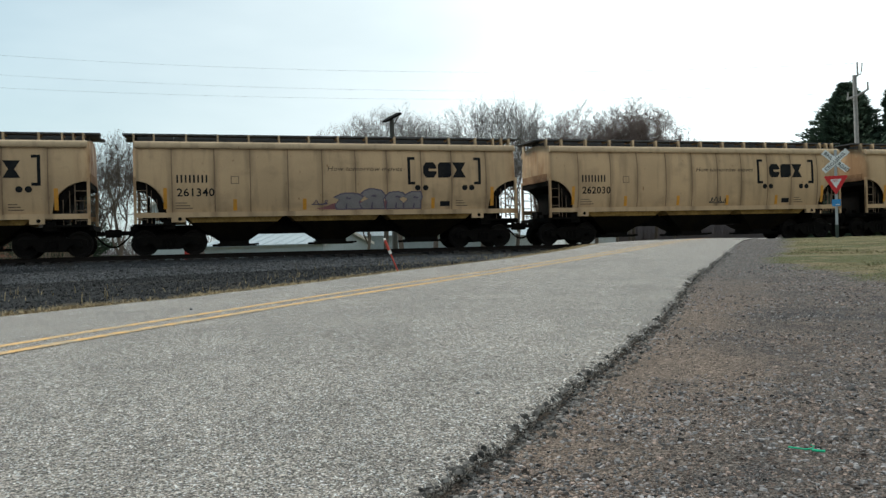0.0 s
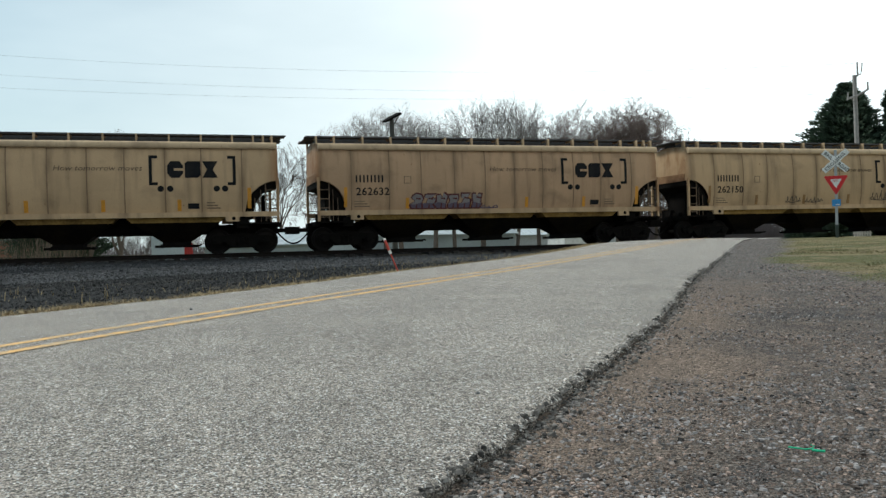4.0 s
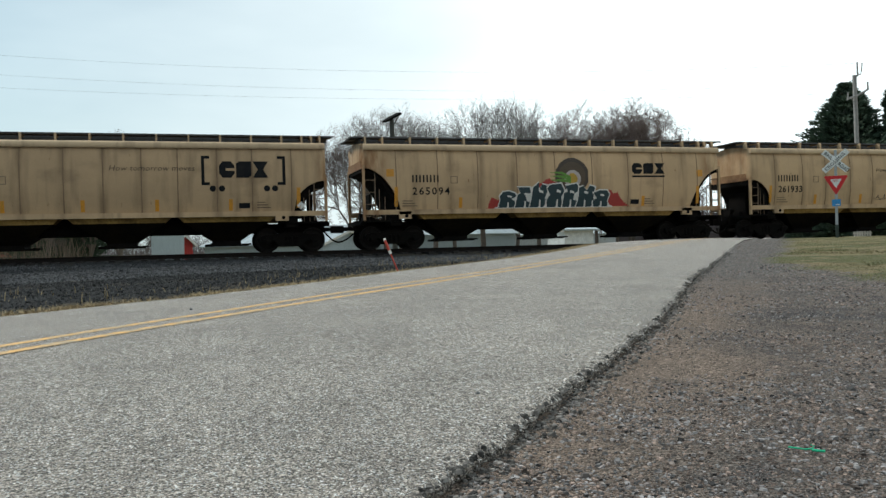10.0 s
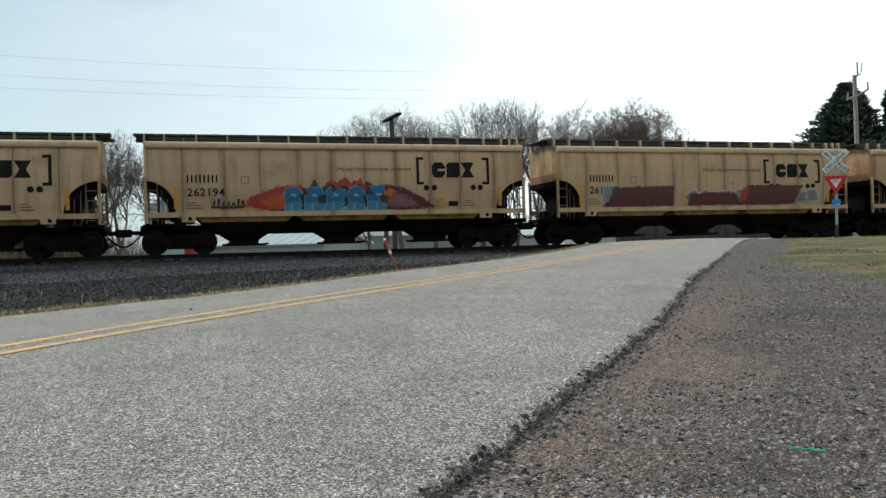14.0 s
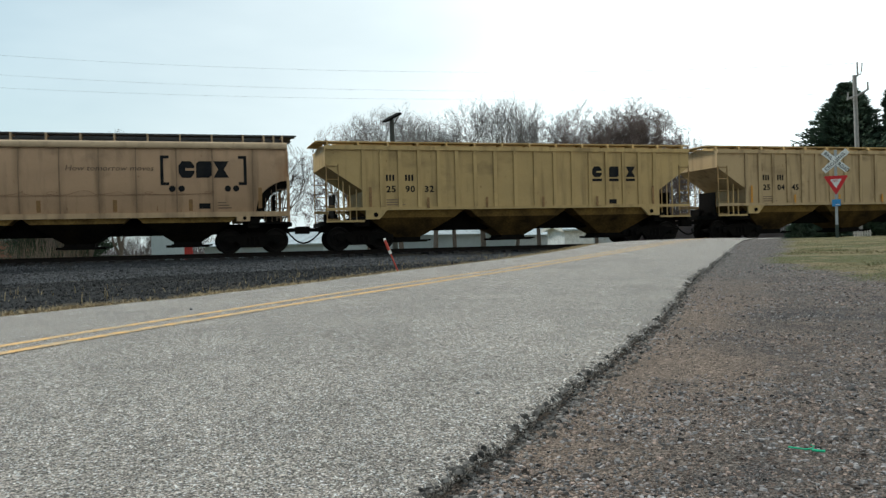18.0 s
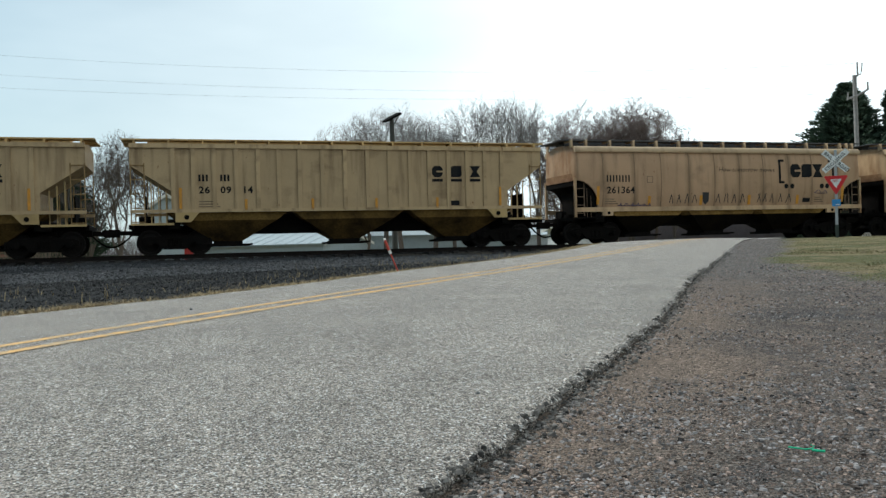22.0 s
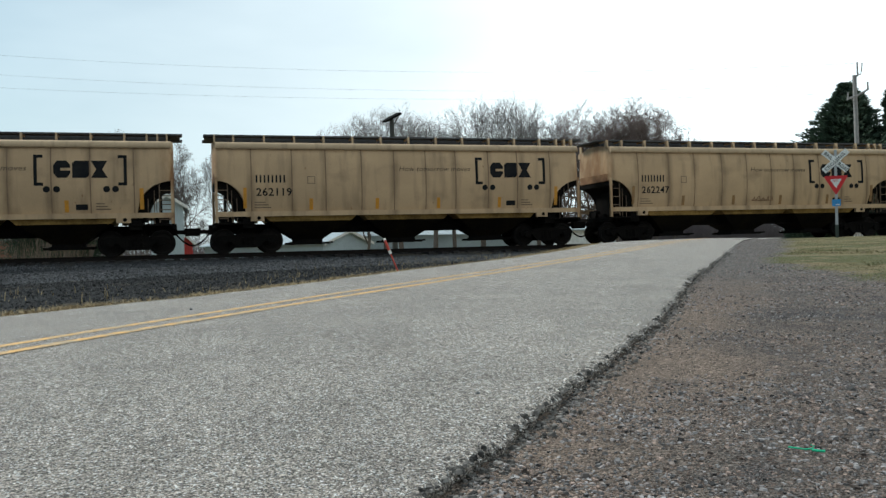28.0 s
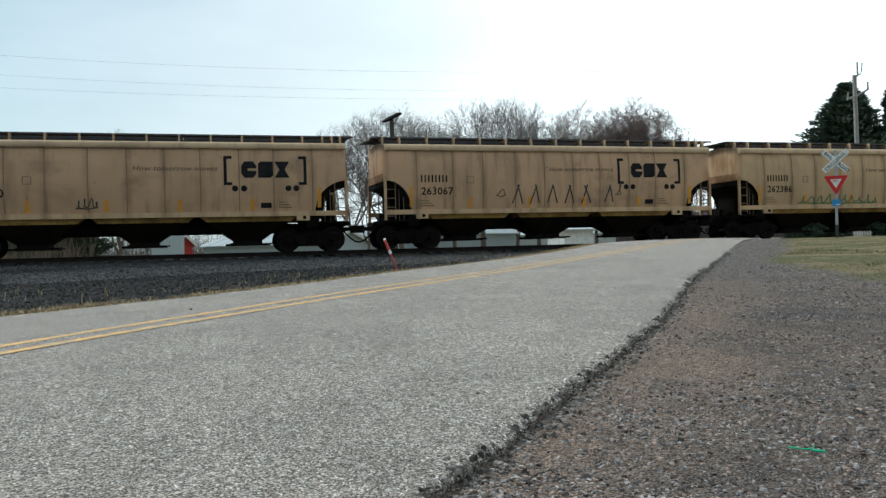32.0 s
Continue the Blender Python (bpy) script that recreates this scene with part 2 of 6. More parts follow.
# ---- mesh building ----
class Shape:
    """Collects simple solids and turns them into one mesh."""

    def __init__(self):
        self.v, self.f = [], []

    def add(self, verts, faces):
        k = len(self.v)
        self.v += [tuple(p) for p in verts]
        self.f += [tuple(i + k for i in f) for f in faces]
        return self

    def box(self, x0, x1, y0, y1, z0, z1, m=None):
        p = [Vector((x, y, z)) for z in (z0, z1) for y in (y0, y1) for x in (x0, x1)]
        if m:
            p = [m @ q for q in p]
        return self.add(p, [(0, 2, 3, 1), (4, 5, 7, 6), (0, 1, 5, 4), (2, 6, 7, 3), (0, 4, 6, 2), (1, 3, 7, 5)])

    def tube(self, pts, r, n=4):
        """A continuous thin tube through the points."""
        pts = [Vector(p) for p in pts]
        v = []
        for i, p in enumerate(pts):
            d = (pts[min(i + 1, len(pts) - 1)] - pts[max(i - 1, 0)]).normalized()
            u = d.orthogonal().normalized()
            w = d.cross(u)
            v += [p + (u * math.cos(2 * math.pi * k / n) + w * math.sin(2 * math.pi * k / n)) * r for k in range(n)]
        f = [(i * n + k, i * n + (k + 1) % n, (i + 1) * n + (k + 1) % n, (i + 1) * n + k) for i in range(len(pts) - 1) for k in range(n)]
        return self.add(v, f + [tuple(range(n)), tuple(range(len(v) - 1, len(v) - n - 1, -1))])

    def slab(self, pts, depth, m=None):
        """A flat outline in x and z, given thickness towards +y."""
        n = len(pts)
        p = [Vector((x, 0, z)) for x, z in pts] + [Vector((x, depth, z)) for x, z in pts]
        if m:
            p = [m @ q for q in p]
        return self.add(p, [tuple(range(n)), tuple(range(2 * n - 1, n - 1, -1))] + [(i, i + n, (i + 1) % n + n, (i + 1) % n) for i in range(n)])

    def rod(self, a, b, r, n=6, r2=None):
        a, b = Vector(a), Vector(b)
        d = (b - a).normalized()
        u = d.orthogonal().normalized()
        w = d.cross(u)
        r2 = r if r2 is None else r2
        ring = lambda c, rr: [c + (u * math.cos(2 * math.pi * i / n) + w * math.sin(2 * math.pi * i / n)) * rr for i in range(n)]
        return self.add(ring(a, r) + ring(b, r2), [(i, (i + 1) % n, (i + 1) % n + n, i + n) for i in range(n)]
                        + [tuple(range(n - 1, -1, -1)), tuple(range(n, 2 * n))])

    def lathe(self, prof, n=20):
        """Turns (radius, y) pairs round the y axis."""
        k = len(prof)
        p = [(r * math.cos(2 * math.pi * i / n), y, r * math.sin(2 * math.pi * i / n)) for i in range(n) for r, y in prof]
        f = [(i * k + j, i * k + j + 1, ((i + 1) % n) * k + j + 1, ((i + 1) % n) * k + j) for i in range(n) for j in range(k - 1)]
        return self.add(p, f)

    def mesh(self, name, material, smooth=False):
        me = bpy.data.meshes.new(name)
        me.from_pydata(self.v, [], self.f)
        me.materials.append(material)
        if smooth:
            me.shade_smooth()
            me.set_sharp_from_angle(angle=radians(38))
        me.update()
        return me


def part(name, shape, material, parent, label="", smooth=False, at=None):
    """Links a shape (or a ready mesh) as one mesh object under its parent."""
    me = shape.mesh(name, material, smooth) if isinstance(shape, Shape) else shape
    ob = new(name, me)
    ob.parent = parent
    if at is not None:
        ob.matrix_basis = at
    if label:
        ob["label"] = label
    return ob


def lettering(text, size, material, squeeze=1.0, shear=0.0, spacing=1.0, bold=0.0):
    """A flat, slightly raised mesh of the built-in font, in x and z, starting at the origin, facing -y."""
    cu = bpy.data.curves.new("lettering", "FONT")
    cu.body, cu.size, cu.extrude, cu.shear, cu.space_character, cu.resolution_u = text, size, 0.004, shear, spacing, 2
    cu.offset = bold
    ob = bpy.data.objects.new("lettering", cu)
    scene.collection.objects.link(ob)
    me = bpy.data.meshes.new_from_object(ob.evaluated_get(bpy.context.evaluated_depsgraph_get()))
    bpy.data.objects.remove(ob)
    me.transform(pose(0, 0, 0, 90) @ Matrix.Diagonal((squeeze, 1, 1, 1)))
    me.materials.clear()
    me.materials.append(material)
    return me


def empty(name, m, label, category, group="", kind=""):
    ob = new(name)
    ob.matrix_basis = m
    return tagged(ob, label, category, group, kind)


def smooth01(a):
    a = min(max(a, 0.0), 1.0)
    return a * a * (3 - 2 * a)


# ---- the plan: road, shoulder, ditch and embankment ----
RAIL_Z, TRACK_Y = 0.55, 34.2
EDGE_R, MIDDLE = -0.80, -3.70       # distances across the road from the camera's foot


PV = 1.2021


def spot(u, v):
    """World place of a point of the plan (u to the right along the track, v away from it)."""
    return 1.0144 * u + 0.1138 * v, PV * v


def unspot(x, y):
    v = y / PV
    return (x - 0.1138 * v) / 1.0144, v


def along(x, y):
    u, v = unspot(x, y)
    return 0.656 * u + 0.755 * v


def across(x, y):
    u, v = unspot(x, y)
    return (1.15 * u - v) / 1.524


def grade(a):
    """Height of the road's line: a steady rise that levels off at the crossing."""
    if a < -6:
        return -0.156
    return 0.026 * a if a < 16 else 0.416 + 0.3432 * min((a - 16) / 14, 1) * (1 - min((a - 16) / 14, 1) / 2)


def edge_right(a):
    return EDGE_R - 0.24 * smooth01((a - 4) / 5) - 0.40 * smooth01((a - 8) / 19)


def edge_left(a):
    """The far edge, which draws in towards the crossing and flares out again at the track."""
    return float(np.interp(a, (3.6, 4.4, 5.2, 6.5, 8.5, 10.0, 12.0, 16.0, 22.0, 26.0), (-6.05, -5.72, -5.38, -5.18, -5.06, -4.82, -4.60, -4.62, -5.45, -5.6)))


def middle(a):
    """Where the nearer of the two centre lines runs."""
    return float(np.interp(a, (3.0, 5.0, 7.0, 8.6, 11.0, 14.5, 20.0), (-3.70, -3.59, -3.42, -3.25, -3.12, -2.94, -2.90)))


def road_z(x, y):
    a, n = along(x, y), across(x, y)
    return grade(a) + 0.07 * (1 - min(((n - MIDDLE) / 3.0) ** 2, 1.6))


def ground_z(x, y):
    """The sheet of ground: shoulder to the right, ditch and ballast to the left, level land beyond."""
    a, n = along(x, y), across(x, y)
    right, left = n - edge_right(a), edge_left(a) - n
    track = abs(y - TRACK_Y)
    z = grade(min(a, 30))
    if right > -0.25:
        z -= 0.044 * (1 - 0.8 * smooth01((a - 5) / 8)) + 0.012 * smooth01(right) * 1.0
    elif left > -0.25:
        z = min(z, 0.52) - 0.02 - 0.16 * smooth01((left - 0.1) / 1.8)
        if y > 17:
            z -= 0.12 * smooth01((y - 17) / 7) * smooth01(left / 4)
    else:
        z -= 0.10
    bed = RAIL_Z - 0.19 - 0.13 * smooth01((track - 1.12) / 0.4)
    k = 1 - smooth01((track - 1.75) / 1.5)
    if y < TRACK_Y + 20:
        far = smooth01((y - TRACK_Y - 1.8) / 5)
        z = z * (1 - far) + 0.25 * far
    else:
        z = 0.25
    z = z * (1 - k) + bed * k
    if y > 43:
        z -= 2.4 * smooth01((y - 45) / 27)
    return z


def ground_relief(x, y, d):
    n = across(x, y) - edge_right(along(x, y))
    s = 1.0 if n > 0.1 or across(x, y) < edge_left(along(x, y)) - 0.1 else 0.15
    r = 0.0
    if d < 70:
        r += 0.02 * noise.noise((x * 0.5, y * 0.5, 3.0)) + 0.012 * noise.noise((x * 2.1, y * 2.1, 1.0))
    if d < 14:
        r += 0.006 * noise.noise((x * 9, y * 9, 5.0)) + 0.004 * noise.noise((x * 26, y * 26, 8.0))
    return r * s


def build_ground():
    fwd = radians(90 - 17.08)
    angles = [fwd + radians(-42 + 84 * i / 300) for i in range(301)]
    angles += [fwd + radians(42 + 276 * i / 60) for i in range(1, 60)]
    radii = [0.35 * 1.0285 ** i for i in range(190)]
    radii += [80 * 1.25 ** i for i in range(1, 18)]
    v, f, na = [(0, 0, ground_z(0, 0))], [], len(angles)
    for r in radii:
        for a in angles:
            x, y = r * math.cos(a), r * math.sin(a)
            v.append((x, y, ground_z(x, y) + ground_relief(x, y, r)))
    for j in range(na):
        f.append((0, 1 + j, 1 + (j + 1) % na))
    for i in range(len(radii) - 1):
        for j in range(na):
            p, q = 1 + i * na + j, 1 + i * na + (j + 1) % na
            f.append((p, p + na, q + na, q))
    me = bpy.data.meshes.new("ground")
    me.from_pydata(v, [], f)
    me.shade_smooth()
    me.materials.append(ground_material())
    return tagged(new("ground", me), "ground of gravel shoulder, dark ballast and dry spring grass", "ground", kind="structure")


def ground_material():
    """Zones of the ground by place: gravel shoulder, dark ballast by the track, dry grass beyond."""
    m = bpy.data.materials.new("gravel_ballast_and_grass")
    m.use_nodes = True
    t = m.node_tree
    L = t.links.new
    b = t.nodes["Principled BSDF"]
    b.inputs["Roughness"].default_value = 0.95
    b.inputs["Specular IOR Level"].default_value = 0.25
    pos = t.nodes.new("ShaderNodeNewGeometry").outputs["Position"]

    def math_node(op, a, c=0.0, d=0.0):
        n = t.nodes.new("ShaderNodeMath")
        n.operation = op
        for i, val in enumerate((a, c, d)):
            if isinstance(val, (int, float)):
                n.inputs[i].default_value = val
            else:
                L(val, n.inputs[i])
        return n.outputs[0]

    def noise_of(sc, det=4, rough=0.5):
        n = t.nodes.new("ShaderNodeTexNoise")
        n.inputs["Scale"].default_value, n.inputs["Detail"].default_value, n.inputs["Roughness"].default_value = sc, det, rough
        L(pos, n.inputs["Vector"])
        return n.outputs["Fac"]

    def range_of(src, lo, hi, a=0.0, c=1.0):
        n = t.nodes.new("ShaderNodeMapRange")
        for key, v in (("From Min", lo), ("From Max", hi), ("To Min", a), ("To Max", c)):
            n.inputs[key].default_value = v
        L(src, n.inputs["Value"])
        return n.outputs["Result"]

    def mix(fac, a, c, kind="MIX"):
        n = t.nodes.new("ShaderNodeMix")
        n.data_type, n.blend_type = "RGBA", kind
        for sock, val in (("Factor", fac), ("A", a), ("B", c)):
            if isinstance(val, (int, float)):
                n.inputs[sock].default_value = val
            elif isinstance(val, tuple):
                n.inputs[sock].default_value = (*val, 1)
            else:
                L(val, n.inputs[sock])
        return n.outputs["Result"]

    sep = t.nodes.new("ShaderNodeSeparateXYZ")
    L(pos, sep.inputs[0])
    Y = math_node("MULTIPLY", sep.outputs["Y"], 1 / PV)
    X = math_node("MULTIPLY", math_node("ADD", sep.outputs["X"], math_node("MULTIPLY", Y, -0.1138)), 1 / 1.0144)
    wob = range_of(noise_of(1.1, 5), 0.3, 0.7, -0.5, 0.5)
    wide = range_of(noise_of(0.35, 4), 0.3, 0.7, -1.2, 1.2)
    n_across = math_node("ADD", math_node("MULTIPLY", X, 0.7546), math_node("MULTIPLY", Y, -0.6562))
    a_along = math_node("ADD", math_node("MULTIPLY", X, 0.656), math_node("MULTIPLY", Y, 0.755))
    # gravel with single stones told apart by cells
    cells = t.nodes.new("ShaderNodeTexVoronoi")
    cells.inputs["Scale"].default_value = 62
    L(pos, cells.inputs["Vector"])
    big = t.nodes.new("ShaderNodeTexVoronoi")
    big.inputs["Scale"].default_value = 26
    L(pos, big.inputs["Vector"])
    sepc = t.nodes.new("ShaderNodeSeparateColor")
    L(cells.outputs["Color"], sepc.inputs[0])
    grit = t.nodes.new("ShaderNodeTexVoronoi")
    grit.inputs["Scale"].default_value = 165
    L(pos, grit.inputs["Vector"])
    sepg = t.nodes.new("ShaderNodeSeparateColor")
    L(grit.outputs["Color"], sepg.inputs[0])
    stone = math_node("MULTIPLY", range_of(sepc.outputs["Red"], 0, 1, 0.66, 1.36), range_of(sepg.outputs["Red"], 0, 1, 0.22, 1.86))
    gravel = mix(range_of(noise_of(1.7, 6), 0.42, 0.62), (0.122, 0.103, 0.090), (0.166, 0.133, 0.111))
    gravel = mix(range_of(noise_of(5.0, 6), 0.5, 0.72), gravel, (0.075, 0.069, 0.068))
    gravel = mix(range_of(math_node("ADD", a_along, math_node("MULTIPLY", wob, 2.0)), 6.0, 10.0, 0.0, 0.8), gravel, (0.135, 0.127, 0.120))
    gravel = mix(math_node("MULTIPLY", range_of(sepg.outputs["Green"], 0.78, 0.84), 0.7), gravel, (0.135, 0.085, 0.066))
    # a darker grey band across the shoulder
    band = math_node("ABSOLUTE", math_node("ADD", math_node("ADD", a_along, math_node("MULTIPLY", wob, 0.35)), -5.5))
    gravel = mix(math_node("MULTIPLY", range_of(band, 0.15, 0.5, 0.6, 0), range_of(n_across, -0.45, -0.1)), gravel, (0.058, 0.058, 0.060))
    # bare brown earth along the broken edge of the asphalt
    strip = math_node("MULTIPLY", range_of(math_node("ADD", n_across, math_node("MULTIPLY", wob, 0.5)), -0.5, -0.1, 1, 0), range_of(noise_of(2.3, 5), 0.26, 0.46))
    gravel = mix(math_node("MULTIPLY", math_node("MULTIPLY", strip, 0.75), range_of(a_along, 5.0, 9.0, 1, 0)), gravel, (0.225, 0.168, 0.130))
    gravel = mix(1.0, gravel, stone, "MULTIPLY")
    ballast = mix(range_of(math_node("ADD", Y, math_node("MULTIPLY", wob, 1.5)), 16.8, 18.6), (0.011, 0.011, 0.0112), (0.040, 0.041, 0.043))
    ballast = mix(range_of(noise_of(0.55, 5), 0.56, 0.68), ballast, (0.06, 0.048, 0.034))
    ballast = mix(math_node("MULTIPLY", range_of(math_node("ADD", X, wide), 2.5, 8.0), range_of(noise_of(1.4, 5), 0.36, 0.6)), ballast, (0.125, 0.10, 0.068))
    ballast = mix(1.0, ballast, stone, "MULTIPLY")
    green = range_of(noise_of(1.1, 6), 0.42, 0.56)
    grass = mix(green, (0.235, 0.185, 0.098), (0.118, 0.118, 0.048))
    grass = mix(1.0, grass, range_of(noise_of(14, 5), 0.3, 0.7, 0.65, 1.35), "MULTIPLY")
    # zones
    n_left = math_node("SUBTRACT", n_across, range_of(a_along, 4.0, 12.0, -0.1, 0.9))
    left = range_of(math_node("ADD", n_left, math_node("MULTIPLY", wob, 0.2)), -5.3, -5.1, 1, 0)
    verge = range_of(math_node("ADD", n_left, math_node("MULTIPLY", wob, 0.7)), -6.9, -6.2, 0, 1)
    col = mix(left, gravel, mix(verge, ballast, (0.19, 0.148, 0.085)))
    near_track = range_of(math_node("ADD", Y, wob), 27.5, 28.1)
    lawn = math_node("MULTIPLY", range_of(math_node("ADD", n_across, math_node("MULTIPLY", wob, 0.6)), -0.35, -0.05),
                     range_of(math_node("ADD", math_node("ADD", a_along, math_node("MULTIPLY", n_across, 2.6)), math_node("MULTIPLY", wob, 1.6)), 9.7, 10.7))
    col = mix(lawn, col, grass)
    col = mix(near_track, col, mix(range_of(noise_of(0.9, 6), 0.42, 0.6), (0.06, 0.059, 0.058), (0.04, 0.039, 0.038)))
    col = mix(range_of(math_node("ADD", Y, wide), 33, 34.5), col, grass)
    L(col, b.inputs["Base Color"])
    h = math_node("ADD", math_node("MULTIPLY", cells.outputs["Distance"], -0.35), math_node("MULTIPLY", big.outputs["Distance"], -0.8))
    bp = t.nodes.new("ShaderNodeBump")
    bp.inputs["Strength"].default_value, bp.inputs["Distance"].default_value = 1.0, 0.022
    L(math_node("ADD", math_node("ADD", h, math_node("MULTIPLY", grit.outputs["Distance"], -0.5)), noise_of(120, 3)), bp.inputs["Height"])
    L(bp.outputs["Normal"], b.inputs["Normal"])
    return m


ground = build_ground()


def road_material():
    """Old chip-sealed asphalt: pale and dark chips, faint wheel tracks and patches."""
    m = bpy.data.materials.new("worn_chip_seal_asphalt")
    m.use_nodes = True
    t = m.node_tree
    L = t.links.new
    b = t.nodes["Principled BSDF"]
    b.inputs["Roughness"].default_value = 0.8
    b.inputs["Specular IOR Level"].default_value = 0.35
    pos = t.nodes.new("ShaderNodeNewGeometry").outputs["Position"]

    def tex(kind, sc, det=3):
        n = t.nodes.new(kind)
        n.inputs["Scale"].default_value = sc
        if kind == "ShaderNodeTexNoise":
            n.inputs["Detail"].default_value = det
        L(pos, n.inputs["Vector"])
        return n

    def range_of(src, lo, hi, a, c):
        n = t.nodes.new("ShaderNodeMapRange")
        for key, v in (("From Min", lo), ("From Max", hi), ("To Min", a), ("To Max", c)):
            n.inputs[key].default_value = v
        L(src, n.inputs["Value"])
        return n.outputs["Result"]

    def mix(fac, a, c, kind="MIX"):
        n = t.nodes.new("ShaderNodeMix")
        n.data_type, n.blend_type = "RGBA", kind
        for sock, val in (("Factor", fac), ("A", a), ("B", c)):
            if isinstance(val, (int, float)):
                n.inputs[sock].default_value = val
            elif isinstance(val, tuple):
                n.inputs[sock].default_value = (*val, 1)
            else:
                L(val, n.inputs[sock])
        return n.outputs["Result"]

    chips = tex("ShaderNodeTexVoronoi", 185)
    sc = t.nodes.new("ShaderNodeSeparateColor")
    L(chips.outputs["Color"], sc.inputs[0])
    col = mix(range_of(tex("ShaderNodeTexNoise", 0.8, 6).outputs["Fac"], 0.4, 0.62, 0, 1), (0.314, 0.277, 0.241), (0.368, 0.325, 0.282))
    col = mix(1.0, col, range_of(sc.outputs["Red"], 0, 1, 0.20, 1.76), "MULTIPLY")
    col = mix(range_of(sc.outputs["Green"], 0.86, 0.89, 0, 1.0), col, (0.72, 0.715, 0.70))
    pits = tex("ShaderNodeTexNoise", 165, 3)
    col = mix(range_of(pits.outputs["Fac"], 0.55, 0.60, 0, 0.95), col, (0.035, 0.034, 0.033))
    coarse = tex("ShaderNodeTexVoronoi", 95)
    sc2 = t.nodes.new("ShaderNodeSeparateColor")
    L(coarse.outputs["Color"], sc2.inputs[0])
    col = mix(1.0, col, range_of(sc2.outputs["Red"], 0, 1, 0.60, 1.44), "MULTIPLY")
    col = mix(1.0, col, range_of(tex("ShaderNodeTexNoise", 3.5, 5).outputs["Fac"], 0.35, 0.65, 0.9, 1.08), "MULTIPLY")
    L(col, b.inputs["Base Color"])
    bp = t.nodes.new("ShaderNodeBump")
    bp.inputs["Strength"].default_value, bp.inputs["Distance"].default_value = 0.9, 0.012
    bp.invert = True
    L(chips.outputs["Distance"], bp.inputs["Height"])
    L(bp.outputs["Normal"], b.inputs["Normal"])
    return m


def at_road(a, n):
    """World place of a point a metres along and n metres across the road."""
    det = 0.656 * (-1 / 1.524) - 0.755 * (1.15 / 1.524)
    x = (a * (-1 / 1.524) - 0.755 * n) / det
    y = (0.656 * n - (1.15 / 1.524) * a) / det
    return spot(x, y)


def build_road():
    rows, v, f = [], [], []
    a = -9.0
    while a < 120:
        rows.append(a)
        a += 0.02 if -0.5 < a < 7 else (0.12 if a < 14 else 0.5)
    cols = [0, 0.003, 0.007, 0.012, 0.03, 0.08, 0.2, 0.4, 0.6, 0.8, 0.92, 0.98, 1]
    k = len(cols) + 2
    for a in rows:
        jag = 0.03 * noise.noise((a * 1.7, 0, 0)) + 0.04 * noise.noise((a * 5, 3, 0)) + 0.04 * noise.noise((a * 13, 5, 0)) + 0.03 * noise.noise((a * 37, 2, 0))
        er, el = edge_right(a) + jag, edge_left(a) + 0.06 * noise.noise((a * 2.1, 9, 0))
        for i, c in enumerate(cols):
            n = er + (el - er) * c
            x, y = at_road(a, n)
            z = road_z(x, y)
            if i < 4:
                z += (-0.020, -0.009, -0.003, 0)[i] + (0.012, 0.010, 0.006, 0.003)[i] * noise.noise((a * 31, i * 3.1, 0))
            hump = smooth01((y - 31.2) / 1.6)
            z = z * (1 - hump) + min(z, RAIL_Z + 0.01) * hump
            v.append((x, y, z))
        x, y = at_road(a, er - 0.032 + 0.03 * noise.noise((a * 31, 1, 4)))
        v.append((x, y, ground_z(x, y) - 0.08))
        x, y = at_road(a, el)
        v.append((x, y, ground_z(x, y) - 0.12))
    for r in range(len(rows) - 1):
        p, q = r * k, (r + 1) * k
        for i in range(len(cols) - 1):
            f.append((p + i, q + i, q + i + 1, p + i + 1))
        f.append((p, p + len(cols), q + len(cols), q))
        f.append((p + len(cols) - 1, q + len(cols) - 1, q + k - 1, p + k - 1))
    me = bpy.data.meshes.new("road")
    me.from_pydata(v, [], f)
    me.materials.append(road_material())
    road = tagged(new("road", me), "grey chip-sealed country road with a crumbling edge", "road", kind="structure")
    M_LINE = mat("worn_yellow_line_paint", (0.58, 0.33, 0.105), 0.8, second=(0.33, 0.27, 0.18), scale=11, amount=1.0, fine=90, fine_amount=0.5, bump=0.4, bump_scale=110, coords="Object")
    for off in (0.0, -0.27):
        s = Shape()
        vv, ff = [], []
        for i in range(260):
            a = -8 + 0.15 * i
            n0 = middle(a) + off
            for n in (n0 + 0.05 + 0.008 * noise.noise((a * 8, 1, 0)), n0 - 0.05 + 0.008 * noise.noise((a * 8, 7, 0))):
                x, y = at_road(a, n)
                z = road_z(x, y)
                hump = smooth01((y - 31.2) / 1.6)
                z = z * (1 - hump) + min(z, RAIL_Z + 0.01) * hump
                vv.append((x, y, z + 0.0022))
            if i and y < 32:
                ff.append((2 * i - 2, 2 * i - 1, 2 * i + 1, 2 * i))
        part("centre_line", s.add(vv, ff), M_LINE, road, "worn yellow centre line")
    return road


road = build_road()


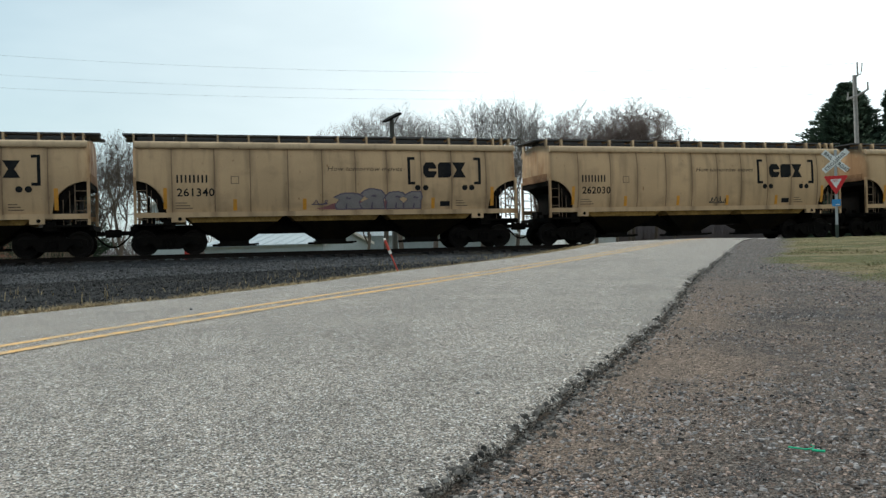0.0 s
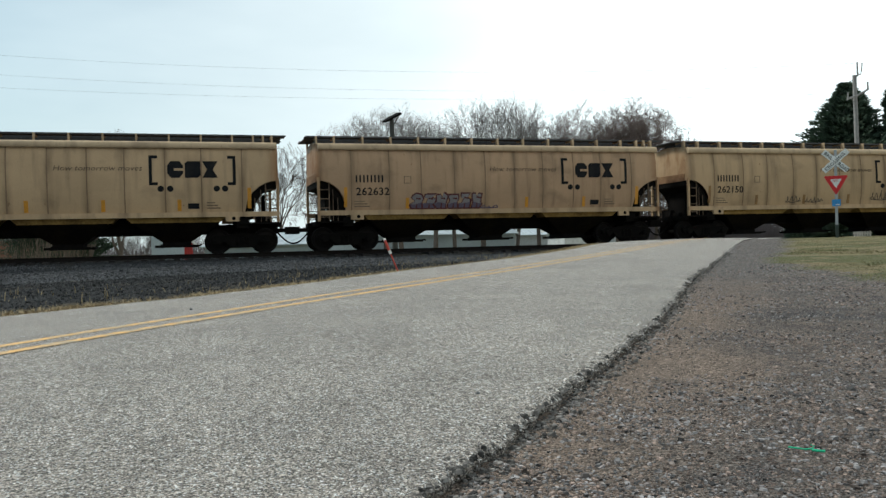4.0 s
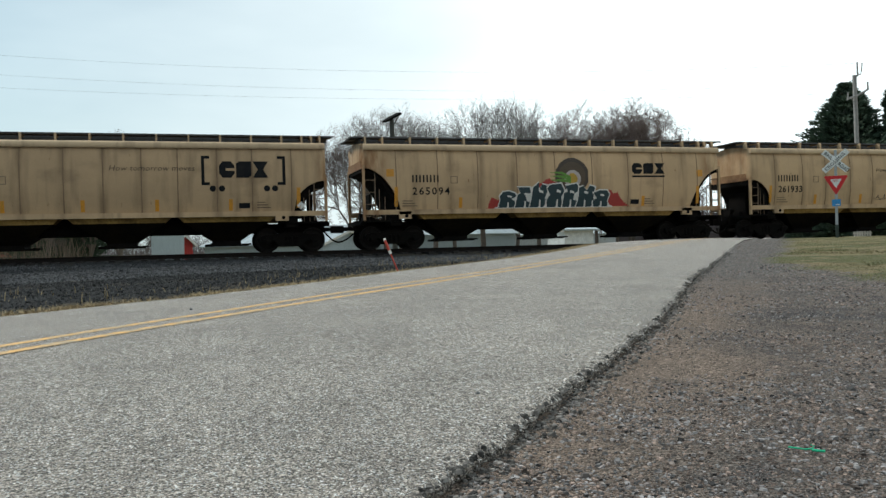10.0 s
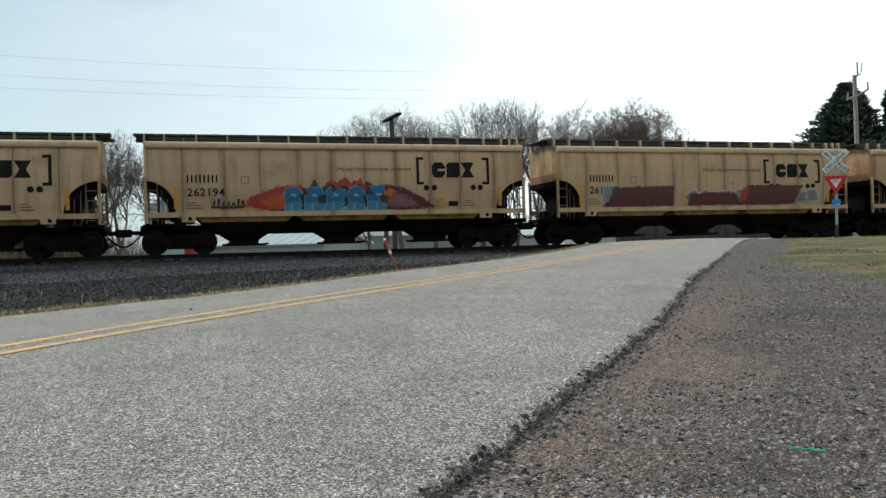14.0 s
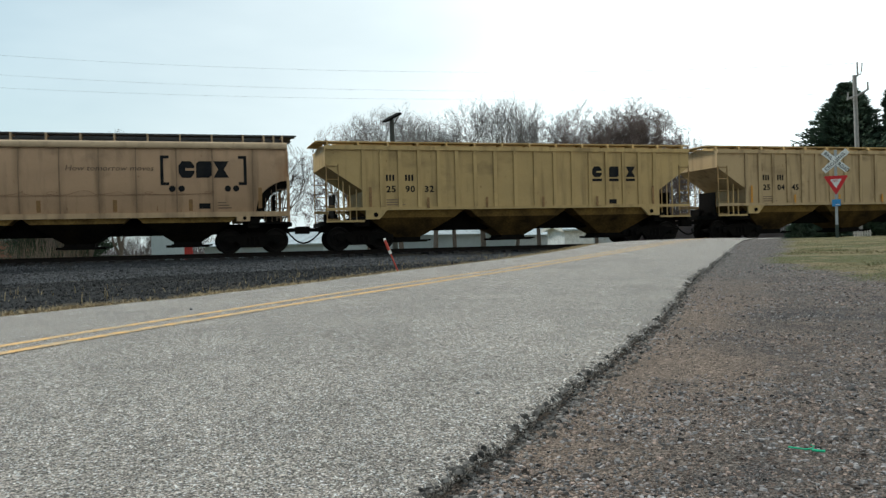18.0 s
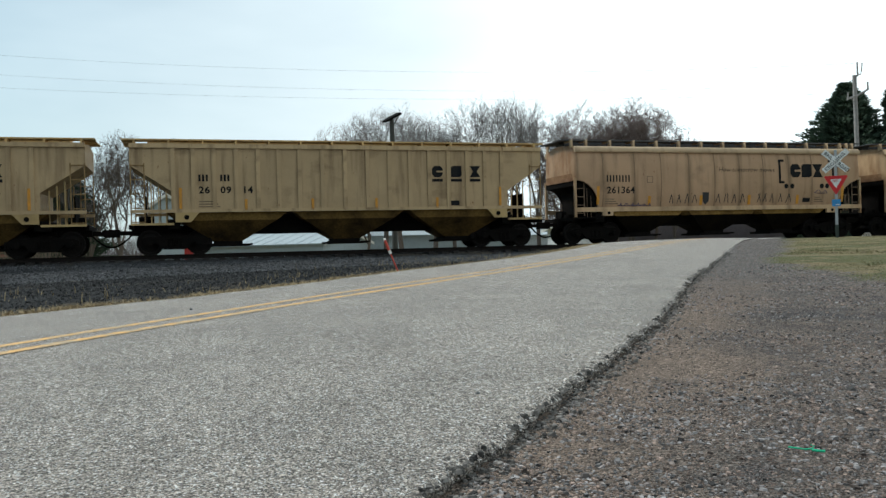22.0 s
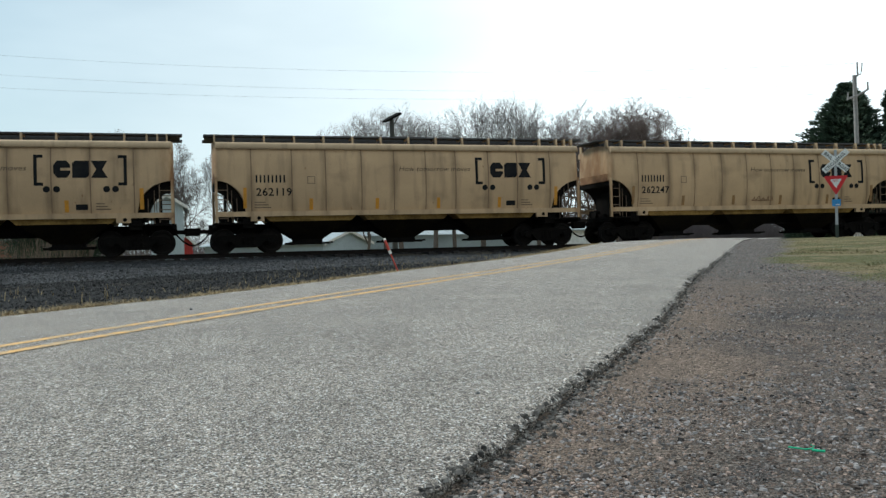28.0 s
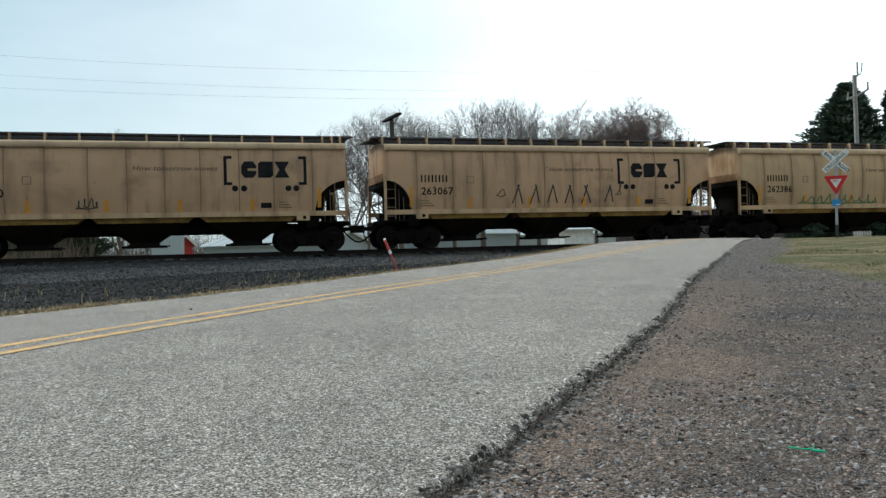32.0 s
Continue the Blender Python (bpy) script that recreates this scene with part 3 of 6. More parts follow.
# ---- track ----
def build_track():
    track = empty("railway_track", pose(0, TRACK_Y, RAIL_Z), "rusty railway track on dark timber ties", "track", kind="structure")
    prof = [(-0.035, 0), (0.035, 0), (0.037, -0.03), (0.01, -0.05), (0.01, -0.14), (0.07, -0.155), (0.07, -0.17), (-0.07, -0.17), (-0.07, -0.155), (-0.01, -0.14), (-0.01, -0.05), (-0.037, -0.03)]
    n = len(prof)
    for y0 in (-0.75, 0.75):
        s = Shape()
        s.add([(x, y0 + y, z) for x in (-420, 420) for y, z in prof], [(i, (i + 1) % n, (i + 1) % n + n, i + n) for i in range(n)])
        part("rail", s, M_RAIL, track, "rusty steel rail with a worn head")
    tie = Shape().box(-0.115, 0.115, -1.3, 1.3, -0.34, -0.165).mesh("tie", M_TIE)
    for i in range(230):
        x = -36 + 0.55 * i + random.uniform(-0.04, 0.04)
        part("tie", tie, M_TIE, track, at=pose(x, random.uniform(-0.06, 0.06), random.uniform(-0.01, 0.012), 0, 0, random.uniform(-1.5, 1.5)))
    planks = Shape()
    for y0, y1 in ((-2.0, -0.86), (-0.64, 0.64), (0.86, 2.0)):
        planks.box(19.0, 29.5, y0, y1, -0.2, -0.01)
    part("crossing_panel", planks, mat("crossing_asphalt", (0.13, 0.128, 0.12), 0.9, fine=90), track, "asphalt panels between the rails at the crossing")
    return track


track = build_track()


# ---- the train ----
def side_y(z):
    """Half width of the round-sided car at height z above the rail."""
    pts = ((1.30, 1.40), (1.60, 1.47), (1.85, 1.52), (2.15, 1.565), (2.5, 1.593), (2.85, 1.60), (3.2, 1.595), (3.5, 1.575), (3.8, 1.53), (4.03, 1.47))
    for (za, ya), (zb, yb) in zip(pts, pts[1:]):
        if z <= zb:
            return ya + (yb - ya) * max((z - za) / (zb - za), 0)
    return 1.47


def decal(name, me, material, parent, x, z, flat=0.0, label="", lift=0.006):
    """Lays a flat mesh in x and z on the near side of a car; flat: the half width of a plane side."""
    me.transform(Matrix.Translation((x, 0, z)))
    for v in me.vertices:
        v.co.y = max(-0.004, min(0.004, v.co.y)) - lift - (flat or side_y(v.co.z))
    return part(name, me, material, parent, label)


def quads(rects, material, cuts=3):
    """Flat raised bars (x0, x1, z0, z1[, cuts]) as one mesh, cut so that they can follow the side."""
    s = Shape()
    for x0, x1, z0, z1, *own in rects:
        k = own[0] if own else cuts
        for i in range(k):
            s.box(x0, x1, -0.004, 0.004, z0 + (z1 - z0) * i / k, z0 + (z1 - z0) * (i + 1) / k)
    me = s.mesh("bars", material)
    bm = bmesh.new()
    bm.from_mesh(me)
    bmesh.ops.remove_doubles(bm, verts=bm.verts, dist=0.0005)
    bm.to_mesh(me)
    bm.free()
    return me


def sprayed(name, polys, material, parent, half, lift, label="", cell=0.035, ragged=0.0, flat=0.0):
    """Paint on the near side: the outlines (x from the car's end, z) filled with small faces that follow the side."""
    pts = [p for q in polys for p in q]
    x0, x1 = min(p[0] for p in pts), max(p[0] for p in pts)
    z0, z1 = max(min(p[1] for p in pts), 1.56), min(max(p[1] for p in pts), 4.0)
    nx, nz = max(int((x1 - x0) / cell), 1), max(int((z1 - z0) / cell), 1)
    gx, gz = np.meshgrid(x0 + (np.arange(nx) + 0.5) * cell, z0 + (np.arange(nz) + 0.5) * cell, indexing="ij")
    if ragged:
        k = np.random.RandomState(int(x0 * 100) % 997)
        gx, gz = gx + k.normal(0, ragged, gx.shape), gz + k.normal(0, ragged, gz.shape)
    inside = np.zeros(gx.shape, bool)
    for q in polys:
        hit = np.zeros(gx.shape, bool)
        for (xa, za), (xb, zb) in zip(q, q[1:] + q[:1]):
            if za != zb:
                cross = ((za > gz) != (zb > gz)) & (gx < (xb - xa) * (gz - za) / (zb - za) + xa)
                hit ^= cross
        inside |= hit
    ids, v, f = {}, [], []
    for i, k in np.argwhere(inside):
        face = []
        for a, b in ((i, k), (i + 1, k), (i + 1, k + 1), (i, k + 1)):
            if (a, b) not in ids:
                ids[(a, b)] = len(v)
                z = z0 + b * cell
                v.append((x0 + a * cell - half, -(flat or side_y(z)) - lift, z))
            face.append(ids[(a, b)])
        f.append(tuple(face))
    if not f:
        return None
    return part(name, Shape().add(v, f), material, parent, label)


def outline(polys, material):
    s = Shape()
    for p in polys:
        s.slab(p, 0.008, Matrix.Translation((0, -0.004, 0)))
    return s.mesh("shape", material)


def disc(x, z, r, n=14):
    return [(x + r * math.cos(2 * math.pi * i / n), z + r * math.sin(2 * math.pi * i / n)) for i in range(n)]


def emblem_blocks(x, z, w, h, material, gap=0.06, underline=False):
    """A three-block maker's mark drawn as plain shapes: a notched block, a slotted block and a pinched block."""
    b = (w - 2 * gap) / 3
    t = h * 0.27
    s = Shape()
    put = lambda p: s.slab(p, 0.008, Matrix.Translation((0, -0.004, 0)))
    c = b * 0.22
    # chamfered block, split by a narrow level slit
    put([(x + c, z), (x + b - c, z), (x + b, z + t), (x + b, z + h * 0.42), (x, z + h * 0.42), (x, z + t)])
    put([(x + b, z + h * 0.58), (x + b, z + h - t), (x + b - c, z + h), (x + c, z + h), (x, z + h - t), (x, z + h * 0.58)])
    put([(x, z + h * 0.41), (x + b * 0.42, z + h * 0.41), (x + b * 0.42, z + h * 0.59), (x, z + h * 0.59)])
    x1 = x + b + gap
    put([(x1, z), (x1 + b * 0.82, z), (x1 + b, z + h * 0.14), (x1 + b, z + h), (x1 + b * 0.18, z + h), (x1, z + h * 0.86)])
    x2 = x1 + b + gap
    put([(x2, z), (x2 + b, z), (x2 + b * 0.68, z + h / 2), (x2 + b, z + h), (x2, z + h), (x2 + b * 0.32, z + h / 2)])
    if underline:
        put([(x, z - h * 0.32), (x + w, z - h * 0.32), (x + w, z - h * 0.16), (x, z - h * 0.16)])
    return s.mesh("mark", material)


def wheel_profile():
    return [(0.0, -0.80), (0.09, -0.80), (0.11, -0.74), (0.12, -0.72), (0.36, -0.70), (0.385, -0.735), (0.455, -0.735), (0.46, -0.66), (0.485, -0.64),
            (0.485, -0.60), (0.38, -0.60), (0.36, -0.64), (0.12, -0.62), (0.085, -0.60), (0.085, 0.60), (0.12, 0.62), (0.36, 0.64), (0.38, 0.60),
            (0.485, 0.60), (0.485, 0.64), (0.46, 0.66), (0.455, 0.735), (0.385, 0.735), (0.36, 0.70), (0.12, 0.72), (0.0, 0.80)]


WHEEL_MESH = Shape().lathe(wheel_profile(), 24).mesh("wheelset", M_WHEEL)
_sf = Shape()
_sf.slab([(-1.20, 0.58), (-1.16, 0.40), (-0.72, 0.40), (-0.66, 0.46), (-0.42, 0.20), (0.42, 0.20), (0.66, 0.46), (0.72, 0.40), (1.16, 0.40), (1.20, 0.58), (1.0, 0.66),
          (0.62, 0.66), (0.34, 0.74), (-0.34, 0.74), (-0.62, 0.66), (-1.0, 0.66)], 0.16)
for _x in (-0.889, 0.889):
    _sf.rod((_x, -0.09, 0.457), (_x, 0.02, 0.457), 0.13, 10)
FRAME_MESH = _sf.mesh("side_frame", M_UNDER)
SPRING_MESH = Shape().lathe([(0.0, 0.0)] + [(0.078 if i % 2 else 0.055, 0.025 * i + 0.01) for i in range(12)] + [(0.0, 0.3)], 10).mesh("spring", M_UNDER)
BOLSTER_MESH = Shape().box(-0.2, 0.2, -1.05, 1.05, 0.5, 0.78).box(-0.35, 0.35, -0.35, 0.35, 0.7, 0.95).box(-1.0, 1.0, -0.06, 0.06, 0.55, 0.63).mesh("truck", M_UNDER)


def add_truck(car, x):
    truck = part("truck", BOLSTER_MESH, M_UNDER, car, "black cast-steel truck with two wheelsets", at=pose(x, 0, 0))
    for dx in (-0.889, 0.889):
        w = part("wheelset", WHEEL_MESH, M_WHEEL, truck)
        w.matrix_parent_inverse = pose(dx, 0, 0.457)
    part("side_frame", FRAME_MESH, M_UNDER, truck, at=pose(0, -1.08, 0))
    part("side_frame", FRAME_MESH, M_UNDER, truck, at=pose(0, 1.08, 0, 0, 0, 180))
    for y in (-1.05, 1.05):
        for x in (-0.18, 0.0, 0.18):
            part("spring", SPRING_MESH, M_UNDER, truck, at=pose(x, y, 0.29, 90, 0, 0))


def ladder_shape(x0, x1, y, z0, z1, rungs, r=0.022):
    s = Shape()
    for x in (x0, x1):
        s.box(x - r, x + r, y - r, y + r, z0, z1)
    for i in range(rungs):
        z = z0 + 0.12 + (z1 - z0 - 0.2) * i / max(rungs - 1, 1)
        s.box(x0, x1, y - 0.018, y + 0.018, z - 0.017, z + 0.017)
    return s


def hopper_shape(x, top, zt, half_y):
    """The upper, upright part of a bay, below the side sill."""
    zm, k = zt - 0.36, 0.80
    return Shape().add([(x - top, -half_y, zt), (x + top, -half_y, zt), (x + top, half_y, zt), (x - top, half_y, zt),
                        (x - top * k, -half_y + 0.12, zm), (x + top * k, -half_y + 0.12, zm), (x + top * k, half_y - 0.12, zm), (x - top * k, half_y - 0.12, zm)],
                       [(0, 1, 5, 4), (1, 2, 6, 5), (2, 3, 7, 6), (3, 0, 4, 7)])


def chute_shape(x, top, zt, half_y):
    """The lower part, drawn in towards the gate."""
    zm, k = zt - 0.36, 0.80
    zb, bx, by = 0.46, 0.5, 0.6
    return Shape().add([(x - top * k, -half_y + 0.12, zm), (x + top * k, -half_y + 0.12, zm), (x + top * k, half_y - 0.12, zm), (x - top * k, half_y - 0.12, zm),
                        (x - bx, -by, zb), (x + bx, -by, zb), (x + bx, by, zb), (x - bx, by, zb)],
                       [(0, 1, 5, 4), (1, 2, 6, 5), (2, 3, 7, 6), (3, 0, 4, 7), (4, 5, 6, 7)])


def gate_shape(x):
    s = Shape().box(x - 0.52, x + 0.52, -0.66, 0.66, 0.30, 0.47)
    s.box(x - 0.80, x + 0.80, -0.74, -0.66, 0.27, 0.36).box(x - 0.80, x + 0.80, 0.66, 0.74, 0.27, 0.36)
    s.rod((x + 0.86, -0.95, 0.34), (x + 0.86, 0.95, 0.34), 0.035, 6)
    return s.box(x - 0.60, x - 0.52, -0.6, 0.6, 0.26, 0.40)


def coupler_shape(x, sgn, reach):
    s = Shape().box(min(x, x + sgn * (reach - 0.2)), max(x, x + sgn * (reach - 0.2)), -0.07, 0.07, 0.78, 0.94)
    a, b = x + sgn * (reach - 0.28), x + sgn * (reach + 0.05)
    return s.box(min(a, b), max(a, b), -0.14, 0.14, 0.70, 1.0).box(min(a, b) - 0.03, max(a, b) - 0.12, -0.2, -0.1, 0.74, 0.98)


def hose_shape(x, sgn, reach):
    s = Shape()
    pts = [(x + sgn * reach * u, -0.28, 0.82 - 0.5 * math.sin(math.pi * u * 0.5)) for u in (0, 0.25, 0.5, 0.75, 1.0)]
    for a, b in zip(pts, pts[1:]):
        s.rod(a, b, 0.034, 6)
    return s


def underframe(car, half, reach, bays, bay_half, zt, truck_x, hopper_mat, chute_mat=None):
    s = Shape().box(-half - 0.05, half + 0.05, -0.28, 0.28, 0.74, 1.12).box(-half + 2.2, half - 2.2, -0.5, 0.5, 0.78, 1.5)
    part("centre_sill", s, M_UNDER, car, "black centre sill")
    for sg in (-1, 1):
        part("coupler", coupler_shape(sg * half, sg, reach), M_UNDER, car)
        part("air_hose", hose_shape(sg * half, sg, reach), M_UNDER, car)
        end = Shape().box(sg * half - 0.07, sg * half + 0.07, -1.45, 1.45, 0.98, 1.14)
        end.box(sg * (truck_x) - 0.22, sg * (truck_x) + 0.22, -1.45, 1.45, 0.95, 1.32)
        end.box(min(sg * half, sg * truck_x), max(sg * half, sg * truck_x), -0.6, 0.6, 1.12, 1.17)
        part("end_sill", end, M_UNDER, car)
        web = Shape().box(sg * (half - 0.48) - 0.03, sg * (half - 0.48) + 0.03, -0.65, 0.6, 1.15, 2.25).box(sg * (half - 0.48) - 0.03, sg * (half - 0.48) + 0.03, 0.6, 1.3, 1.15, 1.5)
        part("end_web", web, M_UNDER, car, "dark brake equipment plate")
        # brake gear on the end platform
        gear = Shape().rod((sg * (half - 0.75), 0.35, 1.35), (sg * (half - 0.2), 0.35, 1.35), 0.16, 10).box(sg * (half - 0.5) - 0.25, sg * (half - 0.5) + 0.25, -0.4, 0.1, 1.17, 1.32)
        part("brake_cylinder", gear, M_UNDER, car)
        add_truck(car, sg * truck_x)
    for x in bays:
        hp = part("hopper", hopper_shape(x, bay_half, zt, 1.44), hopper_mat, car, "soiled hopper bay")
        part("chute", chute_shape(x, bay_half, zt, 1.44), chute_mat or M_CHUTE, hp, "lower hopper sheets, coloured black for shade")
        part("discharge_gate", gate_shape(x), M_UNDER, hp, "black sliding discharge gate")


def walkways(car, half, z, posts, post_mat, over=0.35, board=None, foot=4.2):
    board = board or M_GREY
    for y0, y1 in ((-1.16, -0.56), (0.56, 1.16)):
        prof = [(y0, z - 0.055), (y0 + 0.03, z - 0.055), (y0 + 0.03, z - 0.03), (y1 - 0.03, z - 0.03), (y1 - 0.03, z - 0.055), (y1, z - 0.055), (y1, z), (y0, z)]
        k = len(prof)
        s = Shape().add([(x, y, q) for x in (-half - over, half + over) for y, q in prof],
                        [(i, (i + 1) % k, (i + 1) % k + k, i + k) for i in range(k)] + [tuple(range(k)), tuple(range(2 * k - 1, k - 1, -1))])
        part("running_board", s, board, car, "steel roof walkway")
    for sg in (-1, 1):
        s = Shape().box(sg * (half + 0.05) - 0.25, sg * (half + 0.05) + 0.22, -0.56, 0.56, z - 0.03, z - 0.004)
        part("end_platform", s, board, car)
    zt = z - 0.055
    me = Shape().box(-0.03, 0.03, -1.32, -1.10, foot, zt + 0.03).box(-0.03, 0.03, -1.10, -0.6, zt - 0.06, zt).mesh("walkway_bracket", post_mat)
    far = Shape().box(-0.03, 0.03, 1.10, 1.32, foot, zt + 0.03).mesh("walkway_bracket", post_mat)
    for x in posts:
        part("walkway_bracket", me, post_mat, car, at=pose(x, 0, 0))
        part("walkway_bracket", far, post_mat, car, at=pose(x, 0, 0))


def body_round(half, cut, z_cut, power=0.5):
    """Round-sided shell with arched openings in the lower corners of its ends."""
    es = [0, 0.04, 0.1, 0.18] + [0.18 + (cut - 0.18) * i / 12 for i in range(1, 13)]
    xs = [-half + e for e in es] + [-half + cut + (2 * half - 2 * cut) * i / 8 for i in range(1, 8)] + [half - e for e in reversed(es)]
    v, f = [], []
    roof = [(1.44, 4.10), (1.36, 4.19), (1.22, 4.25), (0.6, 4.33), (0, 4.36)]
    for x in xs:
        e = half - abs(x)
        k = {0: 0.80, 1: 0.90, 2: 0.965}.get(next((i for i, q in enumerate(es[:3]) if abs(q - e) < 1e-6), 9), 1.0)
        zl = 1.54 + (z_cut - 1.54) * (max(1 - (e / cut) ** 2, 0) ** power if e < cut else 0)
        col = [(side_y(zl + (4.03 - zl) * i / 8) * k, zl + (4.03 - zl) * i / 8) for i in range(9)] + [(y * k, z) for y, z in roof]
        col = [(-y, z) for y, z in col] + [(y, z) for y, z in reversed(col[:-1])]
        v += [(x, y, z) for y, z in col]
    n = len(col)
    for i in range(len(xs) - 1):
        f += [(i * n + j, (i + 1) * n + j, (i + 1) * n + j + 1, i * n + j + 1) for j in range(n - 1)]
    f += [tuple(range(n)), tuple(range((len(xs) - 1) * n + n - 1, (len(xs) - 1) * n - 1, -1))]
    return Shape().add(v, f)


def seam_shape(x, sg, zl=1.56):
    s = Shape()
    zs = [zl + (4.03 - zl) * i / 7 for i in range(8)]
    v, f = [], []
    for z in zs:
        y, o = sg * side_y(z), sg * 0.010
        v += [(x - 0.022, y, z), (x - 0.012, y + o, z), (x + 0.012, y + o, z), (x + 0.022, y, z)]
    for i in range(7):
        f += [(4 * i + k, 4 * i + k + 1, 4 * i + k + 5, 4 * i + k + 4) for k in range(3)]
    return s.add(v, f)


def chord_shape(half, sg):
    """Rolled edge between side and roof, standing a little proud of the side so that its lower lip throws a line of shade."""
    prof = [(1.47, 3.965), (1.575, 3.97), (1.595, 4.02), (1.585, 4.09), (1.545, 4.17), (1.47, 4.225), (1.38, 4.235), (1.38, 4.10)]
    n = len(prof)
    return Shape().add([(x, sg * y, z) for x in (-half, half) for y, z in prof],
                       [(i, (i + 1) % n, (i + 1) % n + n, i + n) for i in range(n)] + [tuple(range(n)), tuple(range(2 * n - 1, n - 1, -1))])


M_SEAM = mat("weathered_seam", (0.22, 0.14, 0.08), 0.7, second=(0.13, 0.075, 0.04), scale=2, bump=0)
REFLECT_TALL, REFLECT_SHORT = (1.70, 2.48), (1.62, 2.05)


def round_car(long=False):
    """Round-sided covered hopper, 15 m; long: the 16.3 m build with wide end openings."""
    half = 8.15 if long else 7.555
    cut, z_cut = (1.55, 3.25) if long else (1.28, 2.75)
    car = empty("covered_hopper_car", pose(0, 0, 0), "beige covered hopper car", "railcar", "freight cars in the train")
    part("body", body_round(half, cut, z_cut, 0.8 if long else 0.5), M_BEIGE, car, "weathered beige steel shell", smooth=True)
    for sg in (-1, 1):
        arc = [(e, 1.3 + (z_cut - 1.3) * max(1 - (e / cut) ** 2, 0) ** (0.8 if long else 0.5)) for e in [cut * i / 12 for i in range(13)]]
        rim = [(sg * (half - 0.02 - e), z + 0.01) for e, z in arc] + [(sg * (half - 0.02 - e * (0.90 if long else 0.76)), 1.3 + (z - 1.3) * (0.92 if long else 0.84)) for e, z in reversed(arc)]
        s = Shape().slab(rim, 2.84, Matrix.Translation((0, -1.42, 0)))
        part("slope_sheet", s, M_UNDER, car, "near-black curved end sheet")
        part("end_rust", Shape().box(sg * half - 0.012, sg * half + 0.012, -1.30, 1.30, z_cut - 0.02, z_cut + 0.3), M_RUST, car, "rusty lower edge of the end wall")
        part("side_sill", Shape().box(-half, half, sg * 1.51 - 0.05, sg * 1.51 + 0.05, 1.38, 1.57), M_BEIGE, car, "beige side sill")
        part("top_chord", chord_shape(half - 0.06, sg), M_TRIM, car, "pale rolled roof edge", smooth=True)
        for x in (-half + 1.45, half - 2.0):
            pad = Shape().slab([(x, 1.2), (x + 0.5, 1.2), (x + 0.5, 1.5), (x, 1.5)], 0.12, Matrix.Translation((0, sg * 1.50 - 0.06, 0)))
            pad = part("jacking_pad", pad, M_BEIGE, car)
            part("jacking_hole", Shape().rod((x + 0.3, sg * 1.575, 1.32), (x + 0.3, sg * 1.46, 1.32), 0.07, 12), M_UNDER, pad, "dark round hole")
        part("end_rail", Shape().box(-half, -half + cut + 0.2, sg * 1.5 - 0.03, sg * 1.5 + 0.03, 1.10, 1.16), M_UNDER, car)
        part("end_rail", Shape().box(half - cut - 0.2, half, sg * 1.5 - 0.03, sg * 1.5 + 0.03, 1.10, 1.16), M_UNDER, car)
        for xe, d in ((-half, 1), (half, -1)):
            part("ladder", ladder_shape(min(xe + d * 0.03, xe + d * 0.5), max(xe + d * 0.03, xe + d * 0.5), sg * 1.5, 1.2, z_cut + 0.08, 5), M_LADDER, car, "grimy corner ladder")
            part("corner_post", Shape().box(min(xe, xe + d * 0.1), max(xe, xe + d * 0.1), sg * 1.5 - 0.05, sg * 1.5 + 0.05, 1.16, z_cut + 0.12), M_BEIGE, car)
            bars = Shape()
            for k in range(2):
                xb = xe + d * (0.68 + 0.22 * k)
                bars.box(xb - 0.014, xb + 0.014, sg * 1.46 - 0.014, sg * 1.46 + 0.014, 1.15, 1.5 + 0.9 * (1 - k * 0.35))
            part("grab_bar", bars, M_LADDER, car)
    for x in ([-half + 1.35 + 1.717 * i for i in range(9)] if long else JOINTS):
        for sg in (-1, 1):
            part("panel_seam", seam_shape(x, sg), M_SEAM, car)
    posts = [-half + 0.2, -half + 0.9]
    while posts[-1] < half - 1.6:
        posts.append(posts[-1] + 1.14)
    posts += [half - 0.9, half - 0.2]
    walkways(car, half, 4.55, posts, M_TRIM)
    nh = 10
    for i in range(nh):
        x0 = -half + 0.1 + (2 * half - 0.2) * i / nh
        hatch = Shape().box(x0 + 0.004, x0 + (2 * half - 0.2) / nh - 0.004, -0.42, 0.42, 4.30, 4.60)
        part("hatch_cover", hatch, M_GREY, car, "dark roof hatch cover")
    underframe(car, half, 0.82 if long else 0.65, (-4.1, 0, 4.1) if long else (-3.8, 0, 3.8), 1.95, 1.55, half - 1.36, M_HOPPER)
    # reflectors and stencils shared by all cars of the kind
    for e, tall in ((1.24, 1), (3.74, 0), (6.34, 0), (8.86, 0), (11.48, 0), (14.0, 1)):
        x = -half + e * (half / 7.555)
        z0, z1 = REFLECT_TALL if tall else REFLECT_SHORT
        decal("reflector", quads([(-0.07, 0.07, 0, z1 - z0)], M_REFLECT), M_REFLECT, car, x, z0, label="yellow reflector strip")
    decal("data_plate", quads([(0, 0.4, 0, 0.2)], M_BLACK), M_BLACK, car, -half + 11.78, 1.70, label="black data plate")
    for e, w, rows in ((1.6, 0.62, 3), (12.45, 0.5, 3)):
        for j in range(rows):
            decal("small_stencil", quads([(0, w - 0.1 * j, 0, 0.04)], M_DIM, 1), M_DIM, car, -half + e, 1.70 + 0.10 * j, label="faded row of small stencilling")
    box = [(0, 0.3, 0, 0.03), (0, 0.3, 0.27, 0.3), (0, 0.03, 0, 0.3), (0.27, 0.3, 0, 0.3)]
    decal("routing_mark", quads(box, M_DIM, 1), M_DIM, car, -half + 3.6, 2.62, label="faded square stencil")
